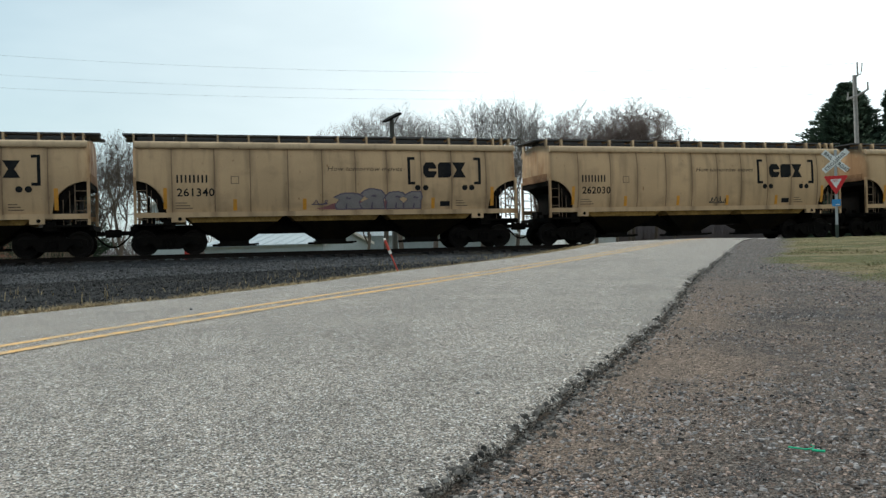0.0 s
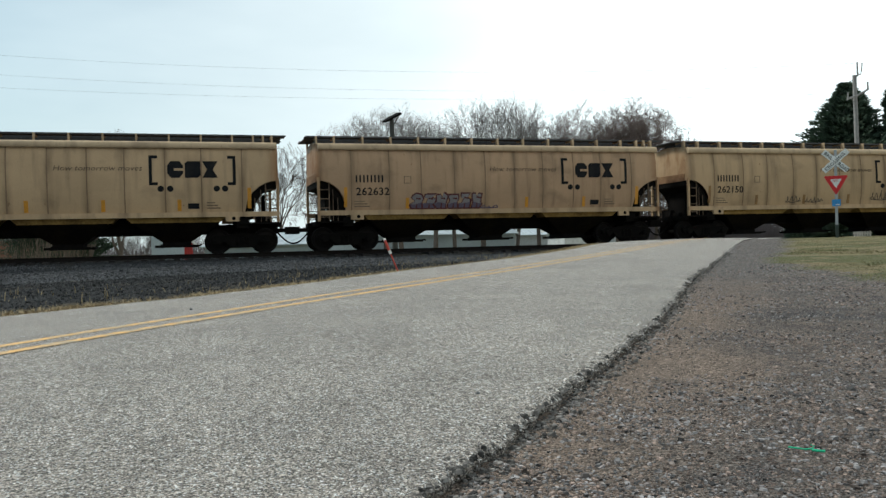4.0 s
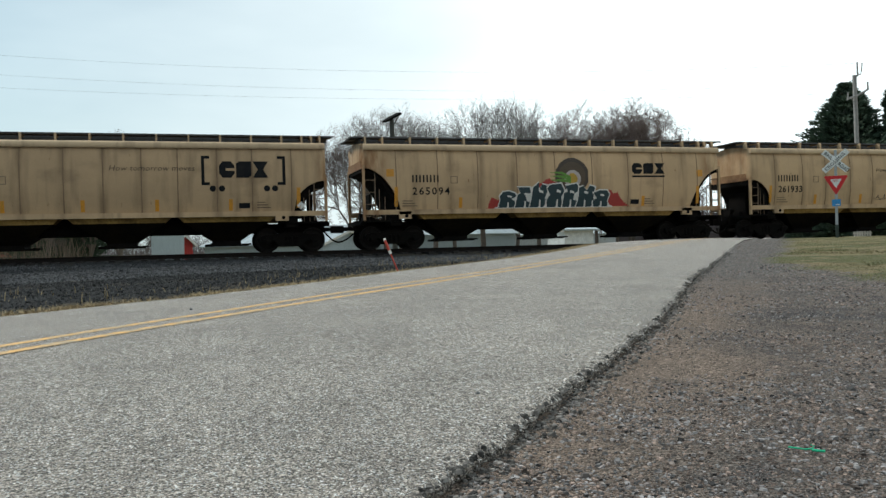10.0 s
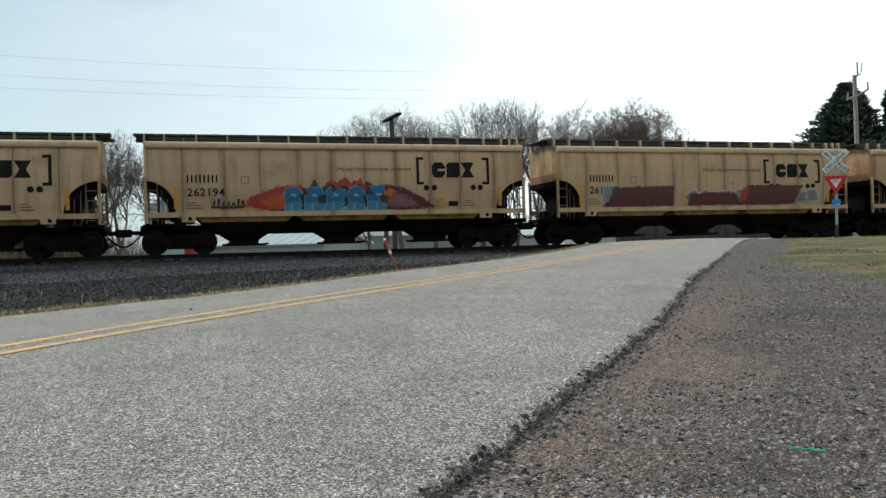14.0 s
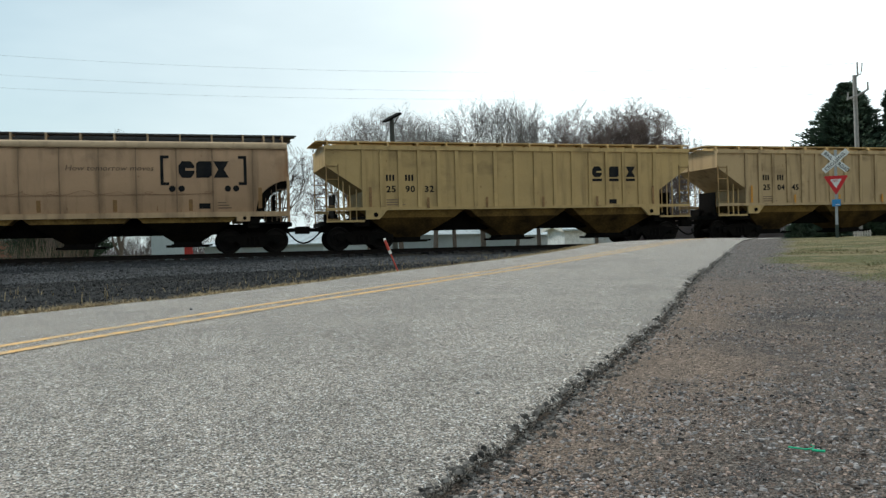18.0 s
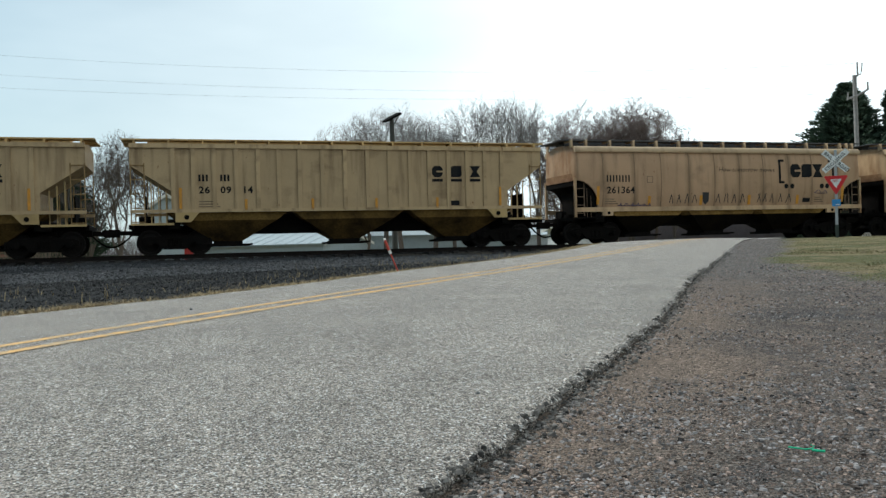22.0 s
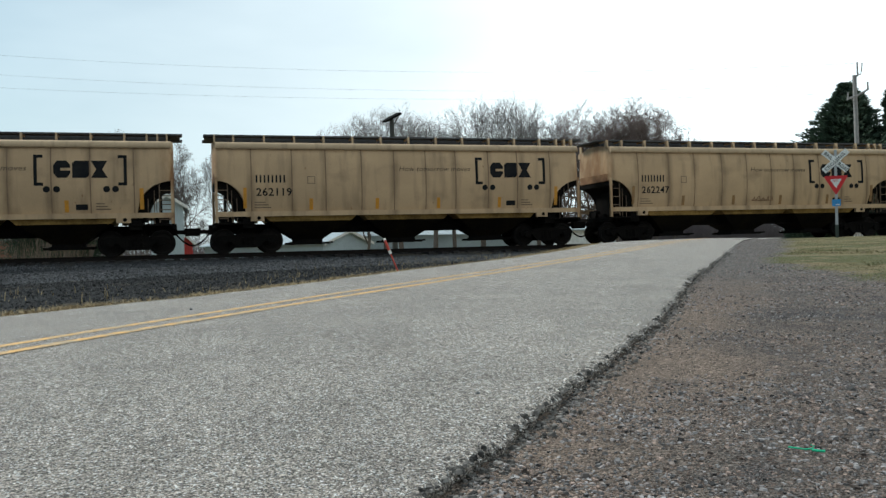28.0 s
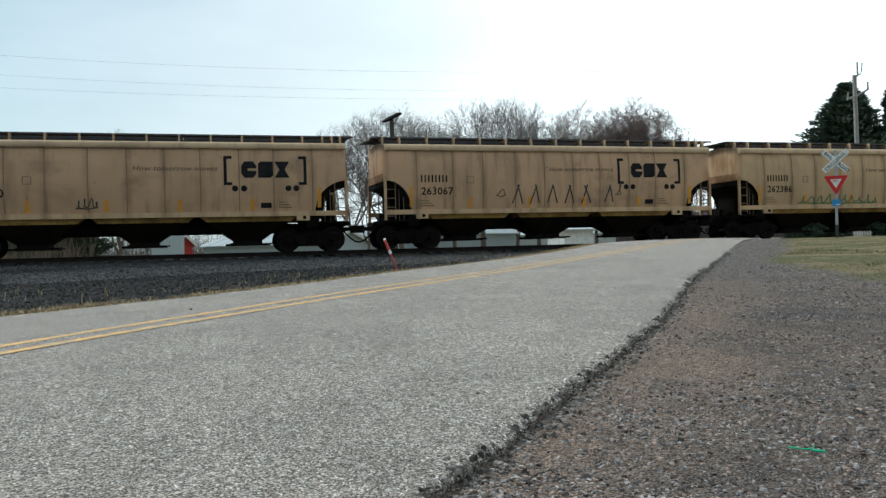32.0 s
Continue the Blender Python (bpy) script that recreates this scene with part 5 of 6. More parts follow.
# blue mural between fiery ends
fire = by["262194"]
flames(fire, 4.6, 10.2, 1.50, 2.82, "maroon", 31, 11, label="dark red jagged backdrop")
flames(fire, 6.1, 9.0, 1.60, 2.92, "red", 33, 5, lift=0.008)
sprayed("graffiti_flame", [[(3.55, 1.92), (4.2, 2.22), (5.0, 2.52), (5.9, 2.60), (5.9, 1.58), (4.6, 1.60), (3.9, 1.74)]], SPRAY["red"], fire, 7.555, 0.0095, "pointed red flame", 0.03, 0.03)
sprayed("graffiti_flame", [[(4.25, 1.92), (4.9, 2.20), (5.6, 2.30), (5.6, 1.66), (4.8, 1.66)]], SPRAY["orange"], fire, 7.555, 0.0115, "orange heart of the flame", 0.03, 0.05)
sprayed("graffiti_flame", [[(11.3, 1.66), (10.7, 2.05), (10.0, 2.42), (9.1, 2.62), (8.9, 1.60), (10.4, 1.58)]], SPRAY["maroon"], fire, 7.555, 0.0095, "dark red pointed flame", 0.03, 0.03)
sprayed("graffiti_flame", [[(10.6, 1.76), (9.9, 2.20), (9.3, 2.26), (9.2, 1.68), (10.2, 1.66)]], SPRAY["pink"], fire, 7.555, 0.0115, "pinkish grey heart of the flame", 0.03, 0.06)
sprayed("graffiti_flame", [[(9.05, 2.2), (9.35, 2.45), (9.6, 2.3), (9.3, 2.1)]], SPRAY["orange"], fire, 7.555, 0.0125, "", 0.03, 0.02)
flames(fire, 5.0, 9.5, 1.52, 2.66, "black", 36, 8, lift=0.010, label="black shadow of the mural")
flames(fire, 5.0, 9.9, 1.52, 1.76, "sky", 39, 16, lift=0.011, label="pale blue drips along the sill")
mural(fire, 5.1, 9.2, 1.56, 2.56, 5, "azure", "sky", 37, foot="pool", label="blue mural with pale rims", edge=0.022, slant=0.05, lift=0.014, fat=0.86)
scrawl(by["262194"], 2.5, 3.75, 1.70, 2.08, "black", 34, 0.08, 7)
# maroon buff over an older pale piece
piece(by["261099"], 2.3, 5.2, 1.58, 2.5, "ash", "sky", 41, 5, label="pale blue remains of an older mural")
piece(by["261099"], 6.4, 9.4, 1.58, 2.4, "ash", "pale", 43, 5, label="pale remains of an older mural")
piece(by["261099"], 10.8, 13.4, 1.58, 2.4, "ash", "pale", 42, 4, label="pale remains of an older mural")
for k, (q, c) in enumerate((([(2.55, 1.58), (2.75, 2.40), (4.0, 2.46), (5.72, 2.50), (5.80, 1.58)], "buff"), ([(2.2, 1.56), (2.6, 1.9), (4.2, 1.95), (4.4, 1.56)], "maroon"),
                            ([(6.5, 1.60), (6.55, 2.12), (7.6, 2.20), (8.9, 2.16), (9.3, 1.60)], "buff"), ([(6.9, 1.62), (7.1, 2.0), (8.0, 2.05), (8.2, 1.62)], "maroon"),
                            ([(9.2, 1.60), (9.35, 2.30), (9.6, 2.54), (11.0, 2.50), (12.55, 2.50), (12.3, 2.1), (12.1, 1.62)], "buff"), ([(9.1, 1.8), (9.3, 2.35), (9.6, 2.4), (9.5, 1.8)], "red"))):
    sprayed("graffiti_buff", [q], SPRAY[c], by["261099"], 7.555, 0.021 + 0.002 * k, "patch of maroon paint rolled over the mural", 0.035, 0.03)
for k, (a, b, c) in enumerate(((3.0, 4.6, 2.2), (9.4, 10.9, 2.15), (11.6, 12.9, 2.0))):
    scrawl(by["261099"], a, b, 1.75, c, "pool", 70 + k, 0.05, 3)
bar_tag(by["261364"], [(4.6, 6.2, 4), (7.0, 8.7, 4), (9.2, 10.2, 3), (10.3, 11.2, 2)], 1.68, 2.16, "black", width=0.035)
sprayed("paint_blot", [[(6.4, 2.2), (6.76, 2.2), (6.76, 1.8), (6.58, 1.62), (6.42, 1.8)]], SPRAY["black"], by["261364"], 7.555, 0.010, "black paint blot", 0.03)
scrawl(by["261364"], 2.2, 3.9, 1.62, 1.78, "violet", 44, 0.05, 6)
scrawl(by["261364"], 12.4, 13.2, 2.1, 2.35, "violet", 45, 0.04, 2)
scrawl(by["261902"], 4.5, 6.1, 1.66, 2.1, "black", 46, 0.07, 6)
scrawl(by["262247"], 7.3, 8.5, 1.78, 2.05, "rust", 47, 0.06, 5)
scrawl(by["261240"], 5.3, 6.1, 1.72, 2.12, "black", 48, 0.05, 4)
bar_tag(by["263067"], [(5.4, 9.3, 5), (9.6, 10.4, 1)], 1.75, 2.6, "black", width=0.06, lean=0.3)
scrawl(by["263067"], 4.85, 5.3, 2.05, 2.6, "black", 49, 0.05, 1)
scrawl(by["263067"], 10.3, 10.7, 2.1, 2.6, "black", 52, 0.05, 1)
scrawl(by["262386"], 3.4, 8.0, 1.62, 2.05, "green", 50, 0.07, 10)
scrawl(by["263013"], 3.0, 12.5, 2.2, 2.4, "rust", 51, 0.018, 9)
for e in (0.95, 15.05):
    sprayed("square_mark", [[(e, 2.9), (e + 0.3, 2.9), (e + 0.3, 3.2), (e, 3.2)]], M_REFLECT, long_car, 8.15, 0.006, "orange square mark", 0.03)
decal("placard", outline([[(0, -0.16), (0.16, 0), (0, 0.16), (-0.16, 0)]], M_WHITE), M_WHITE, by["261901"], -7.555 + 14.1, 1.78, label="white diamond placard")


def repaint(car, names, material):
    """Gives the named parts of one car a material of their own."""
    for o in car.children:
        if o.name.split(".")[0] in names:
            o.material_slots[0].link = "OBJECT"
            o.material_slots[0].material = material


for number in ("259032", "262150", "262247", "263013", "262436"):
    repaint(by[number], ("reflector",), M_REFLECT_OLD)
for number in ("263013", "261364", "263067", "262632", "261240"):
    repaint(by[number], ("body",), M_BEIGE_B)
for number in ("250445", "260914"):
    repaint(by[number], ("body", "side_post", "top_chord", "side_sill"), M_DUSTY)

# the cars stand a little lower than their drawn heights
_done = set()
for car, _ in CARS:
    for o in car.children_recursive:
        base = o.name.split(".")[0]
        if base in ("truck", "wheelset", "side_frame", "spring") or o.data.name in _done:
            continue
        _done.add(o.data.name)
        o.data.transform(Matrix.Diagonal((1, 1, 0.986, 1)))


# ---- crossing sign ----
def crossing_sign(x, y):
    z = ground_z(x, y)
    # it faces the traffic that comes up the road
    sign = empty("crossing_sign", pose(x, y, z, 0, 0, -42), "white railway crossbuck over a red give-way triangle on a post", "road sign")
    part("post", Shape().box(-0.045, 0.045, 0, 0.06, 0.42, 2.98), M_GALV, sign, "pale steel post")
    part("post_foot", Shape().box(-0.055, 0.055, -0.006, 0.066, -0.25, 0.44), mat("dark_green_post_foot", (0.03, 0.045, 0.035), 0.7), sign, "dark lower post")
    zc = 2.60
    for ang, word, y0 in ((42, "RAILROAD", -0.02), (-42, "CROSSING", -0.045)):
        m = pose(0, y0, zc, 0, ang, 0)
        blade = part("blade", Shape().box(-0.50, 0.50, -0.008, 0.008, -0.10, 0.10), M_WHITE, sign, "white crossbuck blade", at=m)
        if word == "RAILROAD":
            pieces = (("RAIL", -0.44), ("ROAD", 0.12))
        else:
            pieces = (("CROSSING", -0.44),)
        for w, x0 in pieces:
            me = lettering(w, 0.165, M_BLACK, 0.85 if word == "RAILROAD" else 0.95, 0, 1.12)
            me.transform(Matrix.Translation((x0, -0.012, -0.058)))
            part("lettering", me, M_BLACK, blade, "black capital letters")
    tri = lambda s, zz: [(-0.38 * s, zz), (0.38 * s, zz), (0, zz - 0.66 * s)]
    def rounded(s, zz, r=0.05):
        p = tri(s, zz)
        out = []
        for i in range(3):
            a, b, c = Vector(p[i - 1]), Vector(p[i]), Vector(p[(i + 1) % 3])
            out += [tuple(b + (a - b).normalized() * r), tuple(b + ((a - b).normalized() + (c - b).normalized()) * r * 0.33), tuple(b + (c - b).normalized() * r)]
        return out
    tr = part("give_way_plate", Shape().slab(list(reversed(rounded(1.0, 2.10))), 0.006, Matrix.Translation((0, -0.03, 0))), M_RED, sign, "red triangular plate")
    part("white_field", Shape().slab(list(reversed(rounded(0.47, 1.985, 0.02))), 0.004, Matrix.Translation((0, -0.034, 0))), M_WHITE, tr)
    me = lettering("YIELD", 0.085, M_RED, 0.85)
    me.transform(Matrix.Translation((-0.115, -0.04, 1.905)))
    part("lettering", me, M_RED, tr, "small red capital letters")
    blue = part("notice_plate", Shape().box(-0.135, 0.135, -0.02, -0.012, 1.07, 1.30), M_BLUE, sign, "small blue notice plate")
    part("notice_bars", Shape().box(-0.02, 0.10, -0.026, -0.02, 1.11, 1.135), M_WHITE, blue, "plain white bar")
    return sign


crossing_sign(*spot(18.74, 19.6))


def marker_stick():
    x, y = spot(1.92, 10.35)
    z = ground_z(x, y)
    ob = empty("marker_stick", pose(x, y, z, 4, -23, 0), "leaning red and white roadside marker stick", "marker")
    red = colour_paint("faded_red_plastic", (0.50, 0.06, 0.04))
    part("rod", Shape().rod((0, 0, -0.1), (0, 0, 0.37), 0.012, 8).rod((0, 0, 0.37), (0, 0, 0.59), 0.021, 8), red, ob)
    part("reflective_band", Shape().rod((0, 0, 0.35), (0, 0, 0.41), 0.023, 8).rod((0, 0, 0.575), (0, 0, 0.60), 0.022, 8), M_WHITE, ob, "white reflective band")


marker_stick()


# ---- poles and wires ----
def utility_pole():
    ob = empty("utility_pole", pose(*spot(38.1, 37.9), -0.2, 0, -1.0, 0), "tall grey wooden utility pole with a crossarm", "utility pole")
    part("mast", Shape().rod((0, 0, -0.5), (0, 0, 11.4), 0.16, 12, 0.13), M_POLE, ob, smooth=True)
    part("crossarm", Shape().slab([(-0.80, 9.72), (0.0, 9.98), (0.98, 10.42), (0.98, 10.54), (0, 10.1), (-0.80, 9.84)], 0.1, Matrix.Translation((0, -0.2, 0))), M_POLE, ob)
    part("brace", Shape().rod((-0.1, -0.15, 9.4), (-0.45, -0.15, 9.85), 0.03), M_POLE, ob)
    for x, z, h in ((-0.72, 9.84, 0.42), (0.92, 10.5, 0.45), (0.12, 11.3, 0.95)):
        part("insulator", Shape().rod((x, -0.15, z), (x, -0.15, z + h), 0.06, 8, 0.04), M_POLE, ob)
    part("pin", Shape().tube([(0.15, -0.15, 11.45), (0.36, -0.15, 11.45), (0.46, -0.15, 11.75), (0.52, -0.15, 12.2)], 0.04, 6), M_POLE, ob)


utility_pole()


def panel_pole():
    ob = empty("panel_pole", pose(*spot(6.75, 37.5), -0.3), "dark trackside pole with a tilted solar panel", "utility pole")
    part("mast", Shape().rod((0, 0, -0.5), (0, 0, 7.9), 0.16, 10, 0.13), M_TARRED, ob, smooth=True)
    m = Matrix.Translation((0, 0, 8.0)) @ pose(0, 0, 0, 11, -28, 0)
    part("solar_panel", Shape().box(-0.5, 0.5, -0.3, 0.3, -0.06, 0.06, m), M_UNDER, ob, "tilted dark panel")
    part("bracket", Shape().rod((0, 0, 7.4), (0.35, 0, 8.05), 0.04), M_TARRED, ob)


panel_pole()


def wire(name, a, b, sag):
    a, b = Vector((*spot(a[0], a[1]), a[2])), Vector((*spot(b[0], b[1]), b[2]))
    s = Shape().tube([a.lerp(b, i / 40) - Vector((0, 0, sag * 4 * (i / 40) * (1 - i / 40))) for i in range(41)], 0.005)
    tagged(new(name, s.mesh(name, M_TARRED)), "thin overhead power line", "power line", "overhead power lines")


wire("power_line", (-38, 57.5, 16.6), (38.3, 37.8, 12.0), 1.6)
wire("power_line", (-38, 57.2, 15.1), (39.0, 37.7, 10.7), 1.5)
wire("power_line", (-38, 56.9, 13.7), (37.4, 37.9, 10.0), 1.1)


# ---- trees ----
M_BARK = mat("grey_brown_bark", (0.12, 0.098, 0.082), 0.95, second=(0.075, 0.06, 0.05), scale=4, bump=0.3)
# far crowns: haze put into the twig colour, greyed and lightened
M_TWIG = mat("fine_bare_twigs", (0.21, 0.20, 0.195), 0.95, second=(0.15, 0.14, 0.135), scale=1.5, bump=0)
M_TWIG_DARK = mat("dark_bare_twigs", (0.105, 0.088, 0.078), 0.95, second=(0.065, 0.054, 0.048), scale=1.5, bump=0)
M_TWIG_RED = mat("reddish_budding_twigs", (0.15, 0.115, 0.105), 0.95, second=(0.10, 0.074, 0.067), scale=1.5, bump=0)
M_NEEDLE = mat("dark_spruce_needles", (0.034, 0.062, 0.034), 0.9, second=(0.015, 0.03, 0.018), scale=1.2, amount=0.8, island=0.35, bump=0)


def stick(shape, a, b, r, r2):
    """A thin three-sided twig without caps; pointed when r2 is 0."""
    d = b - a
    u = d.orthogonal().normalized()
    w = d.normalized().cross(u)
    dirs = [u, u * -0.5 + w * 0.866, u * -0.5 - w * 0.866]
    if r2:
        return shape.add([a + q * r for q in dirs] + [b + q * r2 for q in dirs], [(0, 1, 4, 3), (1, 2, 5, 4), (2, 0, 3, 5)])
    return shape.add([a + q * r for q in dirs] + [b], [(0, 1, 3), (1, 2, 3), (2, 0, 3)])


def bare_tree(h, seed, spread=34, twig=None, levels=8, fine=0.007, wide=0.27, third=0.35):
    """Trunk, limbs and a haze of twigs, by forking."""
    r = random.Random(seed)
    limbs, twigs = Shape(), Shape()

    def turned(d, low, high):
        axis = d.orthogonal().normalized()
        axis.rotate(Matrix.Rotation(r.uniform(0, 6.283), 3, d))
        e = d.copy()
        e.rotate(Matrix.Rotation(radians(r.uniform(low, high)), 3, axis))
        return (e + Vector((0, 0, 0.10))).normalized()

    def grow(p, d, length, rad, depth):
        end = p + d * length + Vector((r.uniform(-1, 1), r.uniform(-1, 1), r.uniform(-1, 1))) * length * 0.07
        if depth == 0:
            stick(twigs, p, end, rad, 0)
            return
        mid = p + d * length * 0.5 + Vector((r.uniform(-1, 1), r.uniform(-1, 1), r.uniform(-1, 1))) * length * 0.05
        if depth > levels - 4:
            limbs.rod(p, mid, rad, 6, rad * 0.85)
            limbs.rod(mid, end, rad * 0.85, 6, rad * 0.7)
        elif depth > 1:
            stick(twigs, p, mid, rad, rad * 0.85)
            stick(twigs, mid, end, rad * 0.85, rad * 0.7)
        else:
            stick(twigs, p, end, rad, rad * 0.7)
        thin = max(rad * 0.6, fine)
        for _ in range(3 if r.random() < third else 2):
            grow(end, turned(d, 12, spread + 14), length * r.uniform(0.6, 0.86), thin, depth - 1)
        if depth < levels - 1 and r.random() < 0.8:
            grow(mid, turned(d, spread, spread + 25), length * r.uniform(0.5, 0.7), thin, depth - 1)

    p, d = Vector((0, 0, -0.4)), Vector((0, 0, 1))
    limbs.rod(p, p + d * h * 0.31, h * 0.017, 8, h * 0.013)
    for _ in range(4):
        grow(p + d * h * r.uniform(0.22, 0.31), turned(d, 12, spread + 4), h * r.uniform(0.16, 0.22), h * 0.0085, levels - 1)
    # the crown is drawn over its foot
    tops = sorted(v[2] for v in twigs.v)
    k = h / tops[int(len(tops) * 0.994)]
    high = [v for v in twigs.v if v[2] * k > h * 0.5]
    mx, my, mz = (sum(v[i] for v in high) / len(high) for i in range(3))
    far = sorted(math.hypot(v[0] - mx, v[1] - my) for v in high)
    q = wide * h / far[int(len(far) * 0.95)]
    for s in (limbs, twigs):
        s.v = [((x - mx * max(z, 0) / mz) * q, (y - my * max(z, 0) / mz) * q, z * k if z > 0 else z) for x, y, z in s.v]
    # stray tips are drawn back into a rounded crown
    def domed(p):
        x, y, z = p
        zc, rr = 0.60 * h, wide * h * 1.18
        d = math.sqrt((x / rr) ** 2 + (y / rr) ** 2 + ((z - zc) / (0.415 * h if z > zc else 0.75 * h)) ** 2)
        if d < 0.7 or z < 0.3 * h:
            return p
        c = (0.7 + 0.42 * math.tanh((d - 0.7) / 0.42)) / d
        return x * c, y * c, zc + (z - zc) * c
    for s in (limbs, twigs):
        s.v = [domed(p) for p in s.v]
    ob = empty("bare_tree", pose(0, 0, 0), "leafless broad-crowned tree in early spring", "tree", "bare trees beyond the track")
    part("trunk", limbs, M_BARK, ob, "grey-brown trunk and limbs", smooth=True)
    part("crown", twigs, twig or M_TWIG, ob, "fine bare twigs")
    return ob


def conifer(h, w, seed, ragged=0.0, low=0.2):
    r = random.Random(seed)
    ob = empty("conifer", pose(0, 0, 0), "dense dark green conifer", "tree", "conifers beyond the track")
    part("trunk", Shape().rod((0, 0, -0.5), (0, 0, h * 0.97), h * 0.016, 8, 0.03), M_BARK, ob)
    s = Shape()
    n = int((1 - ragged) * 84 * h)
    for i in range(n):
        u = ((i + r.random()) / n) ** 0.9
        z = h * (low + (0.985 - low) * u)
        a = i * 2.39996 + r.uniform(-0.35, 0.35)
        lump = 0.76 + 0.30 * noise.noise((math.cos(a) * 1.3, math.sin(a) * 1.3, z * 0.45 + seed))
        reach = w * (1 - z / h) ** 0.86 * lump * r.uniform(0.80, 1.10) + 0.10
        if r.random() < ragged:
            reach *= 0.35
        d = Vector((math.cos(a), math.sin(a), 0))
        side = Vector((-d.y, d.x, 0))
        rise = r.uniform(0.02, 0.30)
        m = 12 + int(reach * 7)
        for k in range(m):
            f = (0.22 + 0.78 * (k + r.random()) / m)
            wide = 0.30 * reach * (1 - f) + 0.10
            off = r.uniform(-1, 1)
            c = d * reach * (f - 0.12 * abs(off)) + side * off * wide + Vector((0, 0, z + rise * reach * f * f - 0.10 * reach * f + r.uniform(-0.10, 0.10)))
            way = (d + side * off * 0.9 + Vector((0, 0, r.uniform(0.05, 0.7)))).normalized()
            b, q = r.uniform(0.18, 0.36), r.uniform(0.05, 0.11)
            o = way.orthogonal().normalized()
            e = way.cross(o)
            s.add([c + o * q, c - o * q * 0.5 + e * q * 0.87, c - o * q * 0.5 - e * q * 0.87, c + way * b], [(0, 1, 3), (1, 2, 3), (2, 0, 3), (0, 2, 1)])
    part("crown", s, M_NEEDLE, ob, "dark needled boughs")
    return ob


TREES = [bare_tree(14, 1, 34, None, 8, 0.0048, 0.36), bare_tree(13, 5, 36, None, 8, 0.0048, 0.34), bare_tree(12, 9, 44, M_TWIG_RED, 8, 0.010, 0.33, 0.62), bare_tree(10, 14, 34, M_TWIG_DARK, 8, 0.0075, 0.32, 0.35)]
# kind, place, height, turn
PLACES = [(2, 9.0, 75.5, 16.9, 0), (1, 12.3, 63.2, 16.3, 10), (1, 11.6, 70.5, 17.4, 160), (0, 18.5, 68.1, 17.8, 250), (1, 21.8, 68.9, 18.4, 120), (1, 15.8, 66.0, 16.3, 300), 
          (0, 26.8, 66.0, 18.5, 140), (0, 30.1, 68.5, 17.8, 75), (2, 31.7, 63.0, 16.8, 200), (2, 34.3, 60.8, 16.6, 310), (2, 35.2, 62.5, 15.7, 20), (2, 37.0, 61.7, 16.3, 90),
          (2, 38.2, 60.2, 13.2, 45), (2, 30.6, 66.5, 14.6, 130), (0, 19.6, 83.0, 18.7, 170), (3, 28.8, 79.0, 18.6, 20), (2, 39.1, 73.0, 17.6, 15),
          (3, -10.8, 55.1, 12.3, 30), (3, -13.0, 58.2, 12.9, 130), (3, -6.8, 62.6, 11.0, 210), (3, -3.3, 80.5, 15.0, 270), (3, 1.4, 79.5, 16.0, 150), (3, -19.9, 64.2, 12.3, 200), (3, -9.6, 67.0, 14.0, 77),
          (3, -31.0, 66.0, 10.0, 10), (3, 6.6, 48.0, 8.6, 33), (3, -14.6, 52.5, 6.4, 200), (3, -9.3, 66.0, 5.6, 60), (3, -8.3, 63.5, 6.2, 190), (3, -10.2, 60.0, 5.6, 310)]
seen_kind = set()
for k, x, y, h, rz in PLACES:
    x, y = spot(x, y)
    m = pose(x, y, ground_z(x, y), 0, 0, rz) @ Matrix.Scale(h * (0.96, 0.98, 0.97, 0.92)[k] / (14, 13, 12, 10)[k], 4)
    if k in seen_kind:
        t = copy_thing(TREES[k], m)
        t.matrix_basis = m
    else:
        seen_kind.add(k)
        TREES[k].matrix_basis = m

spruce = conifer(14.3, 11.6, 3)
spruce.matrix_basis = pose(*spot(47.9, 48.8), -0.6)
pine = conifer(13.2, 5.2, 8, 0.72)
pine.matrix_basis = pose(*spot(49.6, 46.2), -0.6)
t = copy_thing(pine, pose(0, 0, 0))
t.matrix_basis = pose(*spot(55.0, 46.0), -0.6, 0, 0, 130)
t = copy_thing(spruce, pose(0, 0, 0))
t.matrix_basis = pose(*spot(-15.7, 59.8), -2.1, 0, 0, 70) @ Matrix.Diagonal((0.62, 0.62, 0.83, 1))


# dark evergreen shrubs behind the crossing
shrub = conifer(4.4, 3.6, 12, 0.0, 0.02)
shrub["label"] = "low dark evergreen shrub"
shrub.matrix_basis = pose(46.6, 52.0, -1.0)
for x, y, k in ((49.6, 52.5, 1.0), (52.5, 51.5, 1.1), (55.5, 53.0, 1.0), (44.4, 53.2, 0.72), (58.8, 52.0, 1.1), (48.2, 55.5, 1.05), (51.4, 56.0, 1.1), (54.6, 56.5, 1.1), (62.0, 54.0, 1.2)):
    copy_thing(shrub, pose(0, 0, 0)).matrix_basis = pose(x, y, -1.1, 0, 0, 77 * x) @ Matrix.Scale(k, 4)


def brush(name, label, count, place, tall, thick, material, seed):
    """A thicket of bare upright twigs; place gives x and y, tall the height at x."""
    r = random.Random(seed)
    s = Shape()
    for i in range(count):
        x, y = place(r, i)
        h = tall(r, x)
        a = Vector((x, y, ground_z(x, y) - 0.3))
        b = a + Vector((r.gauss(0, 0.2) * h, r.gauss(0, 0.1) * h, h))
        stick(s, a.lerp(b, r.uniform(0.0, 0.6)), b, thick * r.uniform(0.5, 1.3), thick * 0.2)
    return tagged(new(name, s.mesh(name, material)), label, "brush", kind="stuff")


